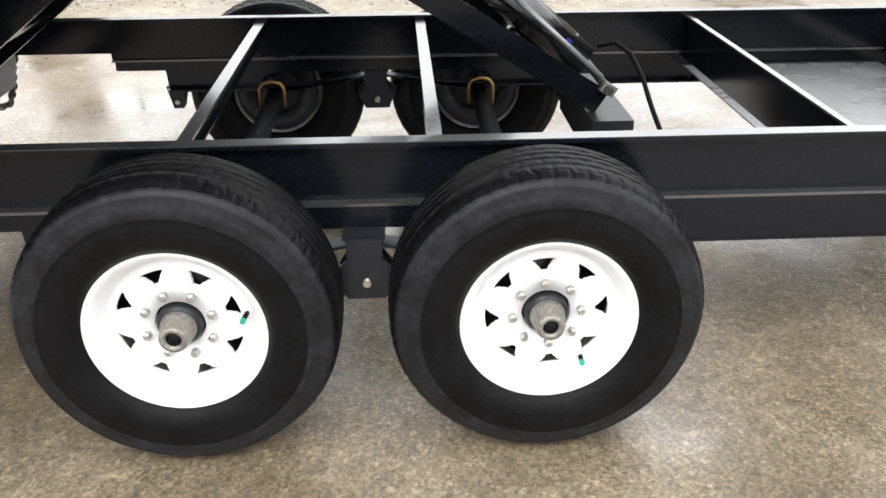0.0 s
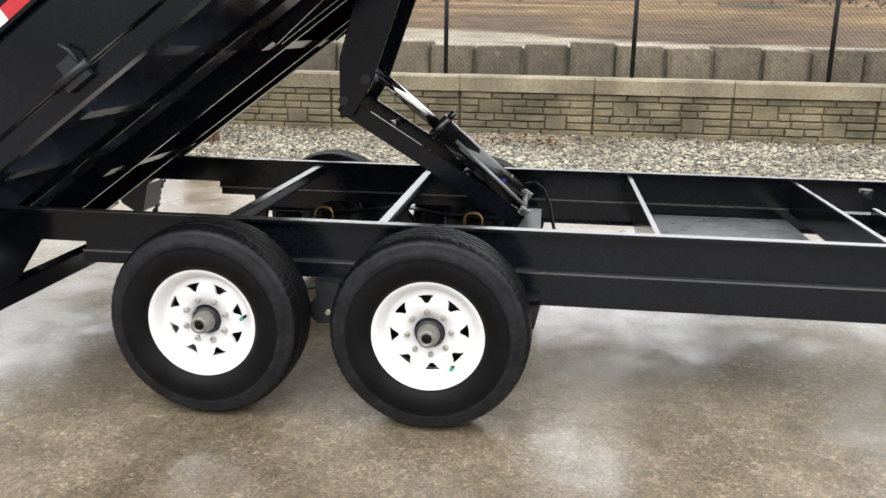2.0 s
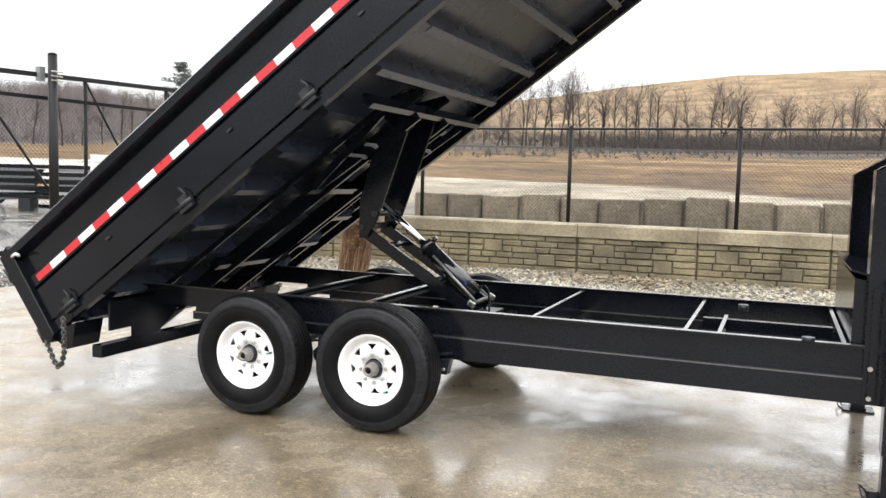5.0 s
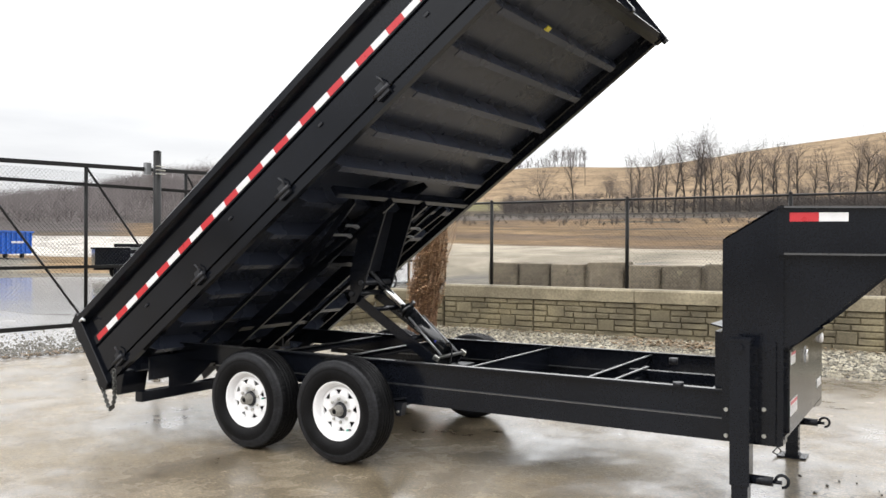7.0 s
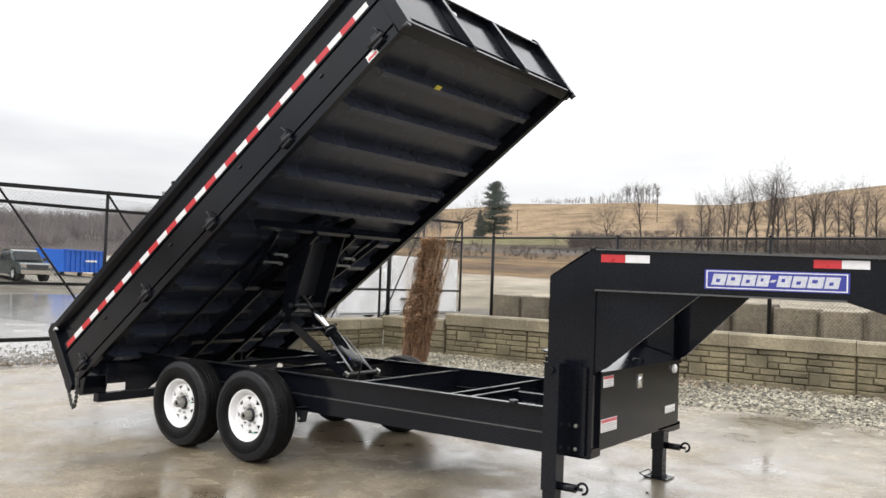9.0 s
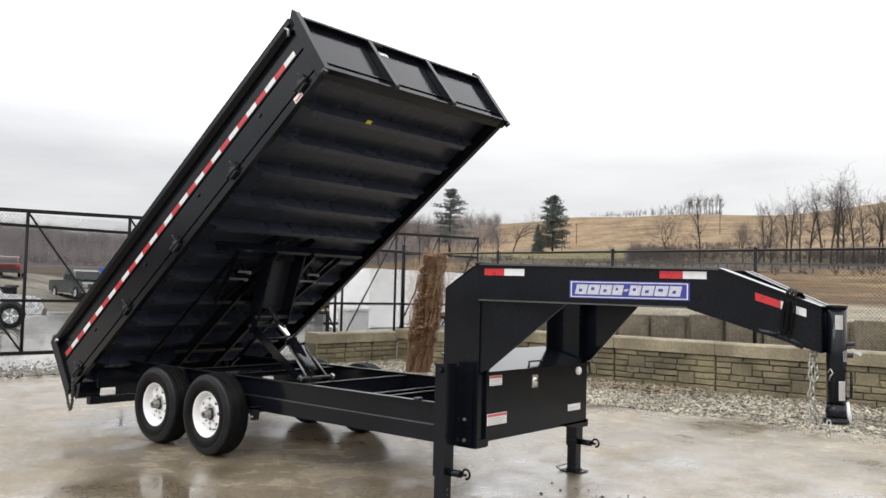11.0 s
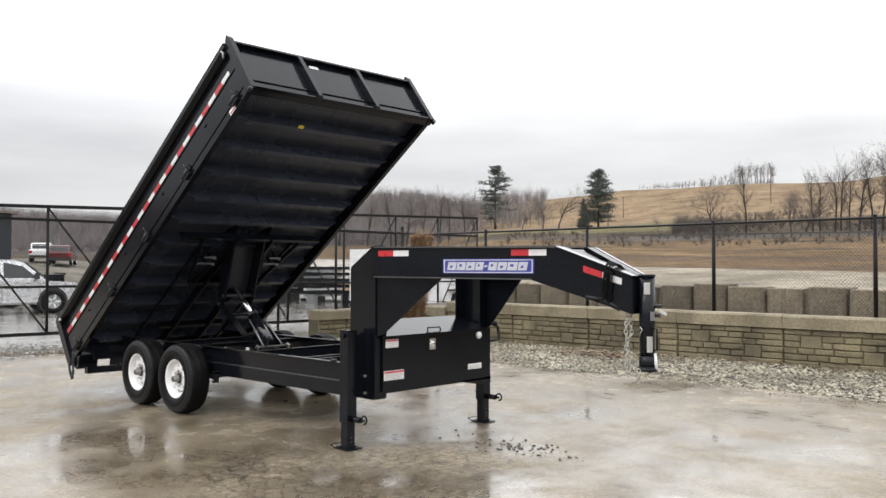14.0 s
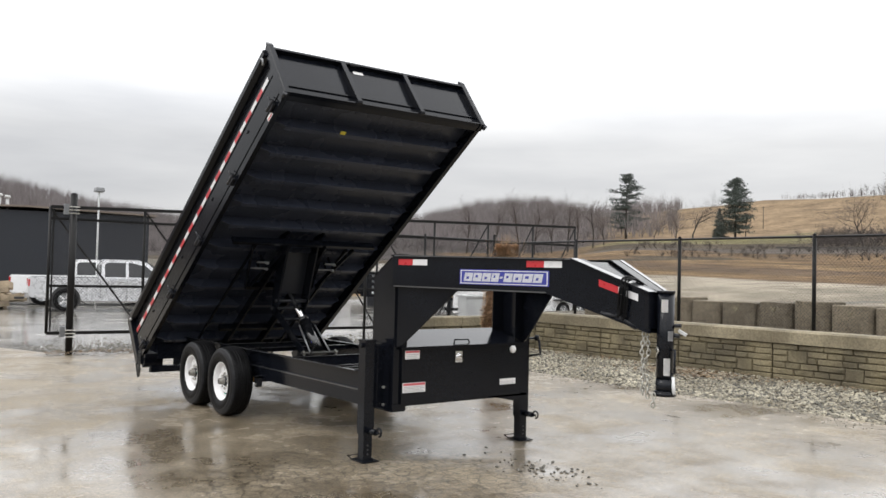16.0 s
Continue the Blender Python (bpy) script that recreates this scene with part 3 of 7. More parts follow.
for s in (-1, 1):
    lo, hi = sorted((s * (RAIL_Y - 0.036), s * (RAIL_Y - 0.028)))
    bm = B()
    prism(bm, [(-1.62, SEAM + 0.03), (-1.07, SEAM + 0.03), (-1.07, SEAM), (3.06, SEAM), (3.06, RAIL_T), (-1.62, RAIL_T)], lo, hi)
    f0, f1 = sorted((s * (RAIL_Y - 0.05), s * (RAIL_Y + 0.002)))
    box(bm, -1.62, 3.06, f0, f1, RAIL_T, RAIL_T + 0.010)
    part("upper_rail", bm, BLACK, trailer)
    # pale ledge and cap strips: sky highlight partly in the base colour
    part("seam_ledge", box(B(), -1.07, 3.06, f0, f1, SEAM - 0.004, SEAM + 0.004), LEDGE_SHEEN, trailer)
    part("rail_cap", box(B(), -1.61, 3.05, f0 + 0.003, f1 - 0.003, RAIL_T + 0.0102, RAIL_T + 0.0125), LEDGE_SHEEN, trailer)
    bm = B()
    prism(bm, [(-1.07, SEAM - 0.005), (-1.07, 0.51), (-0.87, 0.51), (-0.865, RAIL_B), (-0.45, RAIL_B), (-0.41, 0.495), (0.41, 0.495), (0.45, RAIL_B), (3.06, RAIL_B), (3.06, SEAM - 0.005)], *sorted((s * (RAIL_Y - 0.010), s * RAIL_Y)))
    box(bm, -0.865, -0.45, f0, f1, RAIL_B - 0.008, RAIL_B)
    box(bm, 0.45, 3.06, f0, f1, RAIL_B - 0.008, RAIL_B)
    part("lower_rail", bm, BLACK, trailer)

YI = RAIL_Y - 0.037


def crossmember(x, y0, y1, top=RAIL_T - 0.004, depth=0.16, flange=0.018, name="crossmember"):
    bm = B()
    box(bm, x - 0.004, x + 0.004, y0, y1, top - depth, top - 0.007)
    # top flange takes the paler base, a highlight in colour
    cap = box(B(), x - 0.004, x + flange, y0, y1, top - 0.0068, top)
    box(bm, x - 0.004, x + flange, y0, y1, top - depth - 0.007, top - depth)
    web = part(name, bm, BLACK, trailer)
    part("flange", cap, LEDGE_SHEEN, web)
    return web


for x in (-0.47, 0.17):
    crossmember(x, -YI, YI, depth=0.045, flange=0.034)
for x in (-1.58, 1.28, 2.15):
    crossmember(x, -YI, YI)
crossmember(2.33, -YI, 0.06, depth=0.06)
crossmember(2.95, -YI, YI)
bm = B()
box(bm, 2.20, 2.94, 0.03, 0.09, RAIL_T - 0.10, RAIL_T - 0.03)
part("longitudinal_brace", bm, BLACK, trailer)
bm = B()
box(bm, 1.30, 2.14, -YI, YI, 0.492, 0.498)
part("pan_floor", bm, PAN_GREY, trailer, "grey steel pan floor between crossmembers")
bm = B()
box(bm, 0.69, 0.82, -0.27, 0.27, 0.47, 0.60)
box(bm, 0.73, 0.79, -YI, YI, 0.44, 0.52)
soften(bm, 0.006)
part("hoist_mount", bm, BLACK_MATT, trailer)
bm = B()
pipe(bm, [(0.74, -0.05, 0.78), (0.79, -0.08, 0.795), (0.83, -0.12, 0.77), (0.86, -0.17, 0.71), (0.88, -0.24, 0.63), (0.90, -0.32, 0.56), (0.92, -0.40, 0.52)], 0.008, 6)
part("hydraulic_hose", bm, RUBBER, trailer)

for x, y in ((2.42, 0.42), (2.78, -0.76)):
    part("pipe_cap", rod(B(), (x, y, 0.69 if y > 0 else 0.7277), (x, y, 0.735 if y > 0 else 0.748), 0.032, 14), BLACK_MATT, trailer)

# rear bumper with lamp plate
bm = B()
box(bm, -1.535, -1.455, -1.20, 0.30, 0.280, 0.362)
soften(bm, 0.006)
part("rear_bumper", bm, BLACK, trailer)
part("lamp_plate", prism(B(), [(-0.91, 0.364), (-0.66, 0.364), (-0.46, 0.50), (-0.46, 0.64), (-1.12, 0.64), (-1.12, 0.447), (-0.91, 0.447)], -1.475, -1.46, "x"), BLACK, trailer)


# wheels
def rim_mesh():
    bm = B()
    seg = 384
    prof = [(0.058, -0.070), (0.060, -0.046), (0.096, -0.044), (0.112, -0.036)] + [(0.116 + 0.0033 / 1.2 * i, -0.036 - 0.00045 * i) for i in range(13)]
    prof += [(0.155, -0.043), (0.164, -0.050), (0.172, -0.052), (0.177, -0.040), (0.184, -0.022), (0.196, -0.006), (0.208, 0.004), (0.214, 0.001), (0.214, -0.012), (0.200, -0.018), (0.190, -0.09), (0.188, -0.20)]
    rings = [[bm.verts.new((r * math.cos(2 * math.pi * i / seg), -o, r * math.sin(2 * math.pi * i / seg))) for i in range(seg)] for r, o in prof]
    cut = []
    for k in range(len(rings) - 1):
        for i in range(seg):
            off = abs(i % 48 + 0.5 - 24)
            f = bm.faces.new((rings[k][i], rings[k][(i + 1) % seg], rings[k + 1][(i + 1) % seg], rings[k + 1][i]))
            f.smooth = True
            if 4 <= k <= 15 and off < 3.8 + 0.78 * (k - 4):
                cut.append(f)
    bmesh.ops.delete(bm, geom=cut, context="FACES")
    lips = [e for e in bm.edges if e.is_boundary and 0.113 < math.hypot(e.verts[0].co.x, e.verts[0].co.z) < 0.153]
    made = bmesh.ops.extrude_edge_only(bm, edges=lips)
    for v in made["geom"]:
        if isinstance(v, bmesh.types.BMVert):
            v.co.y += 0.014
    bmesh.ops.delete(bm, geom=[v for v in bm.verts if not v.link_faces], context="VERTS")
    bmesh.ops.recalc_face_normals(bm, faces=bm.faces[:])
    return bm


TYRE = [(0.205, -0.016), (0.214, 0.006), (0.232, 0.020), (0.262, 0.029), (0.292, 0.030), (0.302, 0.026), (0.306, 0.028), (0.330, 0.022), (0.350, 0.012), (0.3535, 0.012), (0.366, -0.004), (0.3735, -0.018),
        (0.3775, -0.034), (0.3780, -0.052), (0.3742, -0.054), (0.3742, -0.060), (0.3790, -0.064), (0.3800, -0.082), (0.3752, -0.084), (0.3752, -0.090), (0.3800, -0.096),
        (0.3800, -0.112), (0.3752, -0.116), (0.3752, -0.124), (0.3800, -0.126), (0.3790, -0.144), (0.3742, -0.148), (0.3742, -0.154), (0.3780, -0.156), (0.3775, -0.174), (0.3735, -0.190), (0.364, -0.204), (0.340, -0.220), (0.300, -0.232), (0.250, -0.228), (0.212, -0.205), (0.196, -0.19)]


def tyre_mesh():
    """A turned carcass whose tread ribs and shoulders are cut by slanted sipes."""
    bm = B()
    seg = 240
    rings = []
    for r, o in TYRE:
        ring = []
        for i in range(seg):
            rr = r
            if r > 0.3770 and (i + int(abs(o) * 260)) % 5 == 0:
                rr = r - 0.0019
            elif 0.3640 < r < 0.3770 and -0.03 < o and i % 4 == 0:
                rr = r - 0.0022
            oo = o + (0.0016 if 0.262 < r < 0.295 and o > 0 and (i // 4) % 3 == 0 and (i // 40) % 2 == 0 else 0.0)
            a = 2 * math.pi * i / seg
            ring.append(bm.verts.new((rr * math.cos(a), -oo, rr * math.sin(a))))
        rings.append(ring)
    for k, (u, w) in enumerate(zip(rings, rings[1:])):
        for i in range(seg):
            f = bm.faces.new((u[i], u[(i + 1) % seg], w[(i + 1) % seg], w[i]))
            f.smooth = TYRE[k][0] < 0.362
    bmesh.ops.recalc_face_normals(bm, faces=bm.faces[:])
    return bm


RIM, TYRE_M = mesh_of("rim", rim_mesh(), WHITE_STEEL), mesh_of("tyre", tyre_mesh(), RUBBER)
TYRE_M.materials.append(RUBBER_SCUFF)
for face in TYRE_M.polygons:
    c = face.center
    if 0.312 < math.hypot(c.x, c.z) < 0.362:
        face.material_index = 1
bm = B()
lathe(bm, [(0.0, -0.12), (0.054, -0.12), (0.054, -0.040), (0.047, -0.030), (0.0, -0.030)], 24)
HUB = mesh_of("hub", bm, BLACK_MATT)
bm = B()
lathe(bm, [(0.043, -0.034), (0.041, -0.012), (0.036, -0.006), (0.034, 0.024), (0.031, 0.030), (0.021, 0.030), (0.019, 0.022), (0.0, 0.022)], 24)
CAP = mesh_of("hub_cap", bm, HUB_STEEL)
bm = B()
lathe(bm, [(0.0175, 0.0225), (0.016, 0.026), (0.006, 0.0275), (0.0, 0.0275)], 20)
PLUG = mesh_of("grease_plug", bm, RUBBER)
bm = B()
lathe(bm, [(0.011, -0.048), (0.011, -0.031), (0.007, -0.027), (0.0, -0.027)], 6, False)
NUT = mesh_of("lug_nut", bm, ZINC)
bm = B()
lathe(bm, [(0.0, -0.115), (0.165, -0.115), (0.165, -0.165), (0.10, -0.18), (0.0, -0.18)], 32)
DRUM = mesh_of("brake_drum", bm, BLACK_MATT)
TYRE_FACE = 1.095
for s in (-1, 1):
    for k, x in enumerate((-0.435, 0.435)):
        wheel = new("wheel", RIM)
        wheel.parent = trailer
        wheel.matrix_local = pose(x, s * (TYRE_FACE - 0.03), 0.38, 0, (17 if k else 4), 0 if s < 0 else 180)
        tagged(wheel, "white painted eight-hole steel wheel")
        for name, me in (("tyre", TYRE_M), ("hub", HUB), ("hub_cap", CAP), ("grease_plug", PLUG), ("brake_drum", DRUM)):
            o = new(name, me)
            o.parent = wheel
        for i in range(8):
            o = new("lug_nut", NUT)
            o.parent = wheel
            a = 2 * math.pi * (i + 0.5) / 8
            o.matrix_local = pose(0.083 * math.cos(a), 0, 0.083 * math.sin(a))
        a = radians(-38 if k else 12)
        o = part("valve_stem", rod(B(), (0.160 * math.cos(a), 0.050, 0.160 * math.sin(a)), (0.156 * math.cos(a), 0.018, 0.156 * math.sin(a)), 0.006, 8), RUBBER, wheel)
        part("valve_cap", rod(B(), (0.156 * math.cos(a), 0.018, 0.156 * math.sin(a)), (0.155 * math.cos(a), 0.008, 0.155 * math.sin(a)), 0.007, 8), GREEN_CAP, wheel, "green valve cap")

# axles, springs, hangers
for x in (-0.435, 0.435):
    bm = B()
    rod(bm, (x, -0.92, 0.38), (x, 0.92, 0.38), 0.038, 16)
    part("axle", bm, BLACK_MATT, trailer)
    for s in (-1, 1):
        bm = B()
        for i in range(5):
            w = 0.40 - 0.075 * i
            for a, b in ((-1, -0.5), (-0.5, 0), (0, 0.5), (0.5, 1)):
                z = lambda q: 0.47 - 0.012 * i - 0.045 * (1 - q * q) * (w / 0.40)
                bar(bm, (x + a * w, s * 0.79, z(a)), (x + b * w, s * 0.79, z(b)), 0.055, 0.010)
        part("leaf_spring", bm, BLACK_MATT, trailer)
        bm = B()
        pipe(bm, [(x - 0.05, s * 0.70, 0.36), (x - 0.05, s * 0.70, 0.44), (x - 0.035, s * 0.70, 0.462), (x, s * 0.70, 0.47), (x + 0.035, s * 0.70, 0.462), (x + 0.05, s * 0.70, 0.44), (x + 0.05, s * 0.70, 0.36)], 0.008, 8)
        part("u_bolt", bm, YELLOW_ZINC, trailer, "yellow zinc U-bolt on the axle")
        bm = lathe(B(), [(0.10, 0.0), (0.17, 0.0), (0.175, 0.015), (0.165, 0.02), (0.10, 0.02)], 32, closed=True)
        o = part("brake_backing_plate", bm, BLACK_MATT, trailer)
        o.matrix_local = pose(x, s * 0.885, 0.38, 0, 0, 0 if s > 0 else 180)
for s in (-1, 1):
    bm = B()
    prism(bm, [(-0.050, 0.495), (0.042, 0.495), (0.042, 0.435), (0.080, 0.40), (0.075, 0.36), (0.045, 0.325), (-0.050, 0.325), (-0.080, 0.36), (-0.085, 0.40), (-0.050, 0.435)], s * 0.83 - 0.006, s * 0.83 + 0.006)
    prism(bm, [(-0.050, 0.495), (0.042, 0.495), (0.042, 0.43), (0.070, 0.39), (0.05, 0.335), (-0.05, 0.335), (-0.075, 0.39), (-0.050, 0.43)], s * 0.75 - 0.006, s * 0.75 + 0.006)
    box(bm, -0.06, 0.05, s * 0.79 - 0.03, s * 0.79 + 0.035, 0.486, 0.497)
    part("equalizer_hanger", bm, BLACK_MATT, trailer)
    bm = B()
    rod(bm, (0, s * 0.72, 0.375), (0, s * 0.850, 0.375), 0.011, 8)
    part("hanger_bolt", bm, ZINC, trailer)
    for x in (-0.84, 0.80):
        bm = B()
        prism(bm, [(x - 0.04, 0.44), (x + 0.04, 0.44), (x + 0.02, 0.345), (x - 0.02, 0.345)], s * 0.79 - 0.03, s * 0.79 + 0.03)
        part("spring_hanger", bm, BLACK_MATT, trailer)
        bm = B()
        rod(bm, (x, s * 0.745, 0.375), (x, s * 0.83, 0.375), 0.010, 8)
        part("hanger_bolt", bm, ZINC, trailer)

# ---- gooseneck ----
K = 0.309
HALF = 0.78


def neck_y(x):
    return HALF - K * (x - 3.35)


for s in (-1, 1):
    # upright beam
    y0, y1 = sorted((s * 0.775, s * 0.765))
    bm = B()
    prism(bm, [(3.05, 0.44), (3.36, 0.44), (3.36, 1.765), (3.30, 1.765), (3.05, 1.61)], y0, y1)
    w0, w1 = sorted((s * 0.775, s * 0.635))
    box(bm, 3.36, 3.372, w0, w1, 0.44, 1.75)
    prism(bm, [(3.05, 1.61), (3.36, 1.80 - 0.005), (3.36, 1.785), (3.05, 1.60)], w0, w1)
    box(bm, 3.038, 3.05, w0, w1, 0.44, 1.605)
    box(bm, 3.05, 3.36, w0, w1, 0.432, 0.440)
    part("neck_upright", bm, BLACK, trailer)
    # neck beam: an I section that runs inward to the coupler
    prof_top = [(3.34, 1.775), (4.97, 1.760), (5.555, 1.528)]
    prof_bot = [(3.34, 1.525), (4.78, 1.515), (5.555, 1.262)]
    bm = B()
    web = [(x, z) for x, z in prof_bot] + [(x, z) for x, z in prof_top[::-1]]
    outer = [bm.verts.new((x, s * neck_y(x), z)) for x, z in web]
    inner = [bm.verts.new((x, s * (neck_y(x) - 0.010), z)) for x, z in web]
    bm.faces.new(outer)
    bm.faces.new(inner[::-1])
    for i in range(len(web)):
        j = (i + 1) % len(web)
        bm.faces.new((outer[i], inner[i], inner[j], outer[j]))
    bmesh.ops.recalc_face_normals(bm, faces=bm.faces[:])
    part("neck_web", bm, BLACK, trailer)
    for prof, dz in ((prof_top, 0.012), (prof_bot, -0.012)):
        bm = B()
        for (xa, za), (xb, zb) in zip(prof, prof[1:]):
            p = []
            for x, z in ((xa, za), (xb, zb)):
                p += [(x, s * (neck_y(x) + 0.022), z), (x, s * (neck_y(x) - 0.125), z), (x, s * (neck_y(x) - 0.125), z + dz), (x, s * (neck_y(x) + 0.022), z + dz)]
            v = [bm.verts.new(q) for q in p]
            for f in ((0, 1, 2, 3), (7, 6, 5, 4), (0, 4, 5, 1), (1, 5, 6, 2), (2, 6, 7, 3), (3, 7, 4, 0)):
                bm.faces.new([v[i] for i in f])
        bmesh.ops.recalc_face_normals(bm, faces=bm.faces[:])
        part("neck_flange", bm, BLACK, trailer)
    # wet top of the sloping flange; its paler base stands in for sky sheen
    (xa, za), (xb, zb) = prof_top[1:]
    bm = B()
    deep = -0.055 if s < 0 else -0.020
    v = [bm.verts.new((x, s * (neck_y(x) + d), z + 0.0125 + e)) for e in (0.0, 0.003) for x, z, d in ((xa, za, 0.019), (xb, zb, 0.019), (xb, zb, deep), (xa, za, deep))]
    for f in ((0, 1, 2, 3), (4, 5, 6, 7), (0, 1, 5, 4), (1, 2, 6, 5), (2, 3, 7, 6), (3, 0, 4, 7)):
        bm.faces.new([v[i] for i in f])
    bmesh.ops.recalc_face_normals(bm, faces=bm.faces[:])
    part("flange_top", bm, LEDGE_SHEEN, trailer, "wet top of the neck flange, sky sheen in its base colour")
    # gusset
    bm = B()
    tri = [(3.372, 1.512), (3.372, 0.985), (3.44, 1.02), (3.98, 1.512)]
    outer = [bm.verts.new((x, s * (neck_y(x) - 0.02), z)) for x, z in tri]
    inner = [bm.verts.new((x, s * (neck_y(x) - 0.034), z)) for x, z in tri]
    bm.faces.new(outer)
    bm.faces.new(inner[::-1])
    for i in range(4):
        j = (i + 1) % 4
        bm.faces.new((outer[i], inner[i], inner[j], outer[j]))
    bmesh.ops.recalc_face_normals(bm, faces=bm.faces[:])
    part("gusset", bm, BLACK, trailer)
    # landing gear: mounting plate, outer tube, inner leg, foot, spring pin
    b0, b1 = sorted((s * 0.777, s * 0.797))
    bm = B()
    box(bm, 3.06, 3.335, b0, b1, 0.45, 1.02)
    box(bm, 3.10, 3.25, *sorted((s * 0.797, s * 0.861)), 0.46, 1.00)
    jack = part("jack", bm, BLACK, trailer, "square-tube landing jack")
    j0, j1 = sorted((s * 0.862, s * 0.968))
    bm = B()
    box(bm, 3.122, 3.228, j0, j1, 0.235, 1.035)
    soften(bm, 0.010, 2)
    part("outer_tube", bm, BLACK, jack)
    bm = B()
    box(bm, 3.130, 3.218, j0 + 0.010, j1 - 0.010, 0.025, 0.26)
    soften(bm, 0.008, 2)
    part("inner_leg", bm, BLACK, jack)
    part("tube_cap", soften(box(B(), 3.116, 3.234, j0 - 0.006, j1 + 0.006, 1.035, 1.048), 0.003), BLACK, jack)
    bm = B()
    box(bm, 3.075, 3.275, j0 - 0.030, j1 + 0.030, 0.004, 0.013)
    box(bm, 3.125, 3.225, j0, j1, 0.015, 0.028)
    part("foot_plate", bm, BLACK, jack)
    bm = B()
    pipe(bm, [(3.08, j0 - 0.026, 0.016), (3.05, j0 - 0.045, 0.035), (3.05, j1 + 0.045, 0.035), (3.08, j1 + 0.026, 0.016)], 0.005, 6)
    part("foot_loop", bm, BLACK, jack)
    yc = s * 0.915
    bm = B()
    rod(bm, (3.220, yc, 0.270), (3.345, yc, 0.270), 0.026, 12)
    rod(bm, (3.345, yc, 0.270), (3.39, yc, 0.270), 0.011, 8)
    a = [(3.39 + 0.034 * math.cos(t), yc, 0.277 + 0.034 * math.sin(t)) for t in (radians(d) for d in range(-90, 181, 30))]
    pipe(bm, a, 0.009, 6)
    part("spring_pin", bm, BLACK, jack)
    for xb, z in ((3.275, 0.64), (3.275, 0.49), (3.067, 0.62), (3.067, 0.47), (3.275, 0.96)):
        bm = B()
        yb = s * 0.798
        rod(bm, (xb, yb, z), (xb, yb + s * 0.010, z), 0.013, 6)
        rod(bm, (xb, yb + s * 0.010, z), (xb, yb + s * 0.020, z), 0.008, 6)
        part("bolt", bm, ZINC if z < 0.9 else BLACK, jack)
    for i in range(3):
        part("leg_hole", rod(B(), (3.2181, yc, 0.065 + 0.038 * i), (3.2205, yc, 0.065 + 0.038 * i), 0.010, 10), CAR_TRIM, jack)

# cross shaft and crank of the jacks
bm = B()
rod(bm, (3.145, 0.90, 1.0), (3.145, 1.16, 1.0), 0.012, 8)
pipe(bm, [(3.145, 1.16, 1.0), (3.16, 1.17, 0.97), (3.18, 1.17, 0.84), (3.18, 1.02, 0.83)], 0.013, 8)
rod(bm, (3.145, 1.15, 0.975), (3.145, 1.15, 1.03), 0.022, 8)
part("jack_crank", bm, BLACK, trailer)
part("shaft_end", rod(B(), (3.175, -0.968, 1.0), (3.175, -0.995, 1.0), 0.022, 8), BLACK, trailer)

# toolbox between the uprights
bm = B()
prism(bm, [(2.98, 0.50), (3.395, 0.50), (3.395, 0.985), (2.98, 1.06)], -0.70, 0.70)
toolbox = part("toolbox", bm, BLACK, trailer, "black steel toolbox with sloped lid")
bm = B()
box(bm, 3.376, 3.384, -0.79, 0.79, 0.48, 0.50)
prism(bm, [(0.28, 0.50), (0.79, 0.50), (0.79, 0.44), (0.62, 0.44)], 3.376, 3.384, "x")
part("skirt", bm, BLACK, toolbox)
bm = B()
prism(bm, [(2.96, 1.105), (3.412, 0.992), (3.412, 0.965), (3.404, 0.965), (3.404, 0.984), (2.96, 1.095)], -0.72, 0.72)
part("lid", bm, BLACK, toolbox, "wet glossy black lid")
bm = B()
pipe(bm, [(3.36, -0.10, 1.005), (3.35, -0.09, 1.035), (3.35, 0.07, 1.035), (3.36, 0.08, 1.005)], 0.007, 6)
part("lid_handle", bm, BLACK, toolbox)
bm = B()
lathe(bm, [(0.0, 0.006), (0.030, 0.006), (0.034, 0.0)], 16)
o = part("latch", bm, CHROME, toolbox, "chromed paddle latch")
o.matrix_local = pose(3.402, -0.075, 0.885, 0, 0, 90)
bm = B()
box(bm, 3.396, 3.402, -0.115, -0.035, 0.835, 0.935)
soften(bm, 0.002)
part("latch_plate", bm, CHROME, toolbox)
bm = lathe(B(), [(0.0, 0.02), (0.030, 0.02), (0.036, 0.012), (0.036, 0.0)], 18)
o = part("marker_lamp", bm, DECAL_WHITE, toolbox, "round clear marker lamp")
o.matrix_local = pose(3.396, 0.585, 0.93, 0, 0, 90)


def decal(x, y0, y1, z0, z1, bars, head=None, parent=toolbox):
    bm = box(B(), x, x + 0.002, y0, y1, z0, z1)
    d = part("decal", bm, DECAL_WHITE, parent, "white warning decal with small print")
    if head:
        part("header_bar", box(B(), x + 0.0022, x + 0.003, y0 + 0.004, y1 - 0.004, z1 - (z1 - z0) * 0.28, z1 - 0.004), head, d)
    for i in range(bars):
        z = z0 + (z1 - z0) * (0.10 + 0.60 * i / max(1, bars))
        part("print_bar", box(B(), x + 0.0022, x + 0.003, y0 + 0.012, y1 - 0.012 - 0.02 * (i % 2), z, z + (z1 - z0) * 0.05), DECAL_GREY, d)


decal(3.396, -0.67, -0.515, 0.885, 0.960, 3, DECAL_RED)
decal(3.396, -0.69, -0.445, 0.595, 0.680, 4, DECAL_RED)
decal(3.396, 0.43, 0.63, 0.600, 0.655, 3)


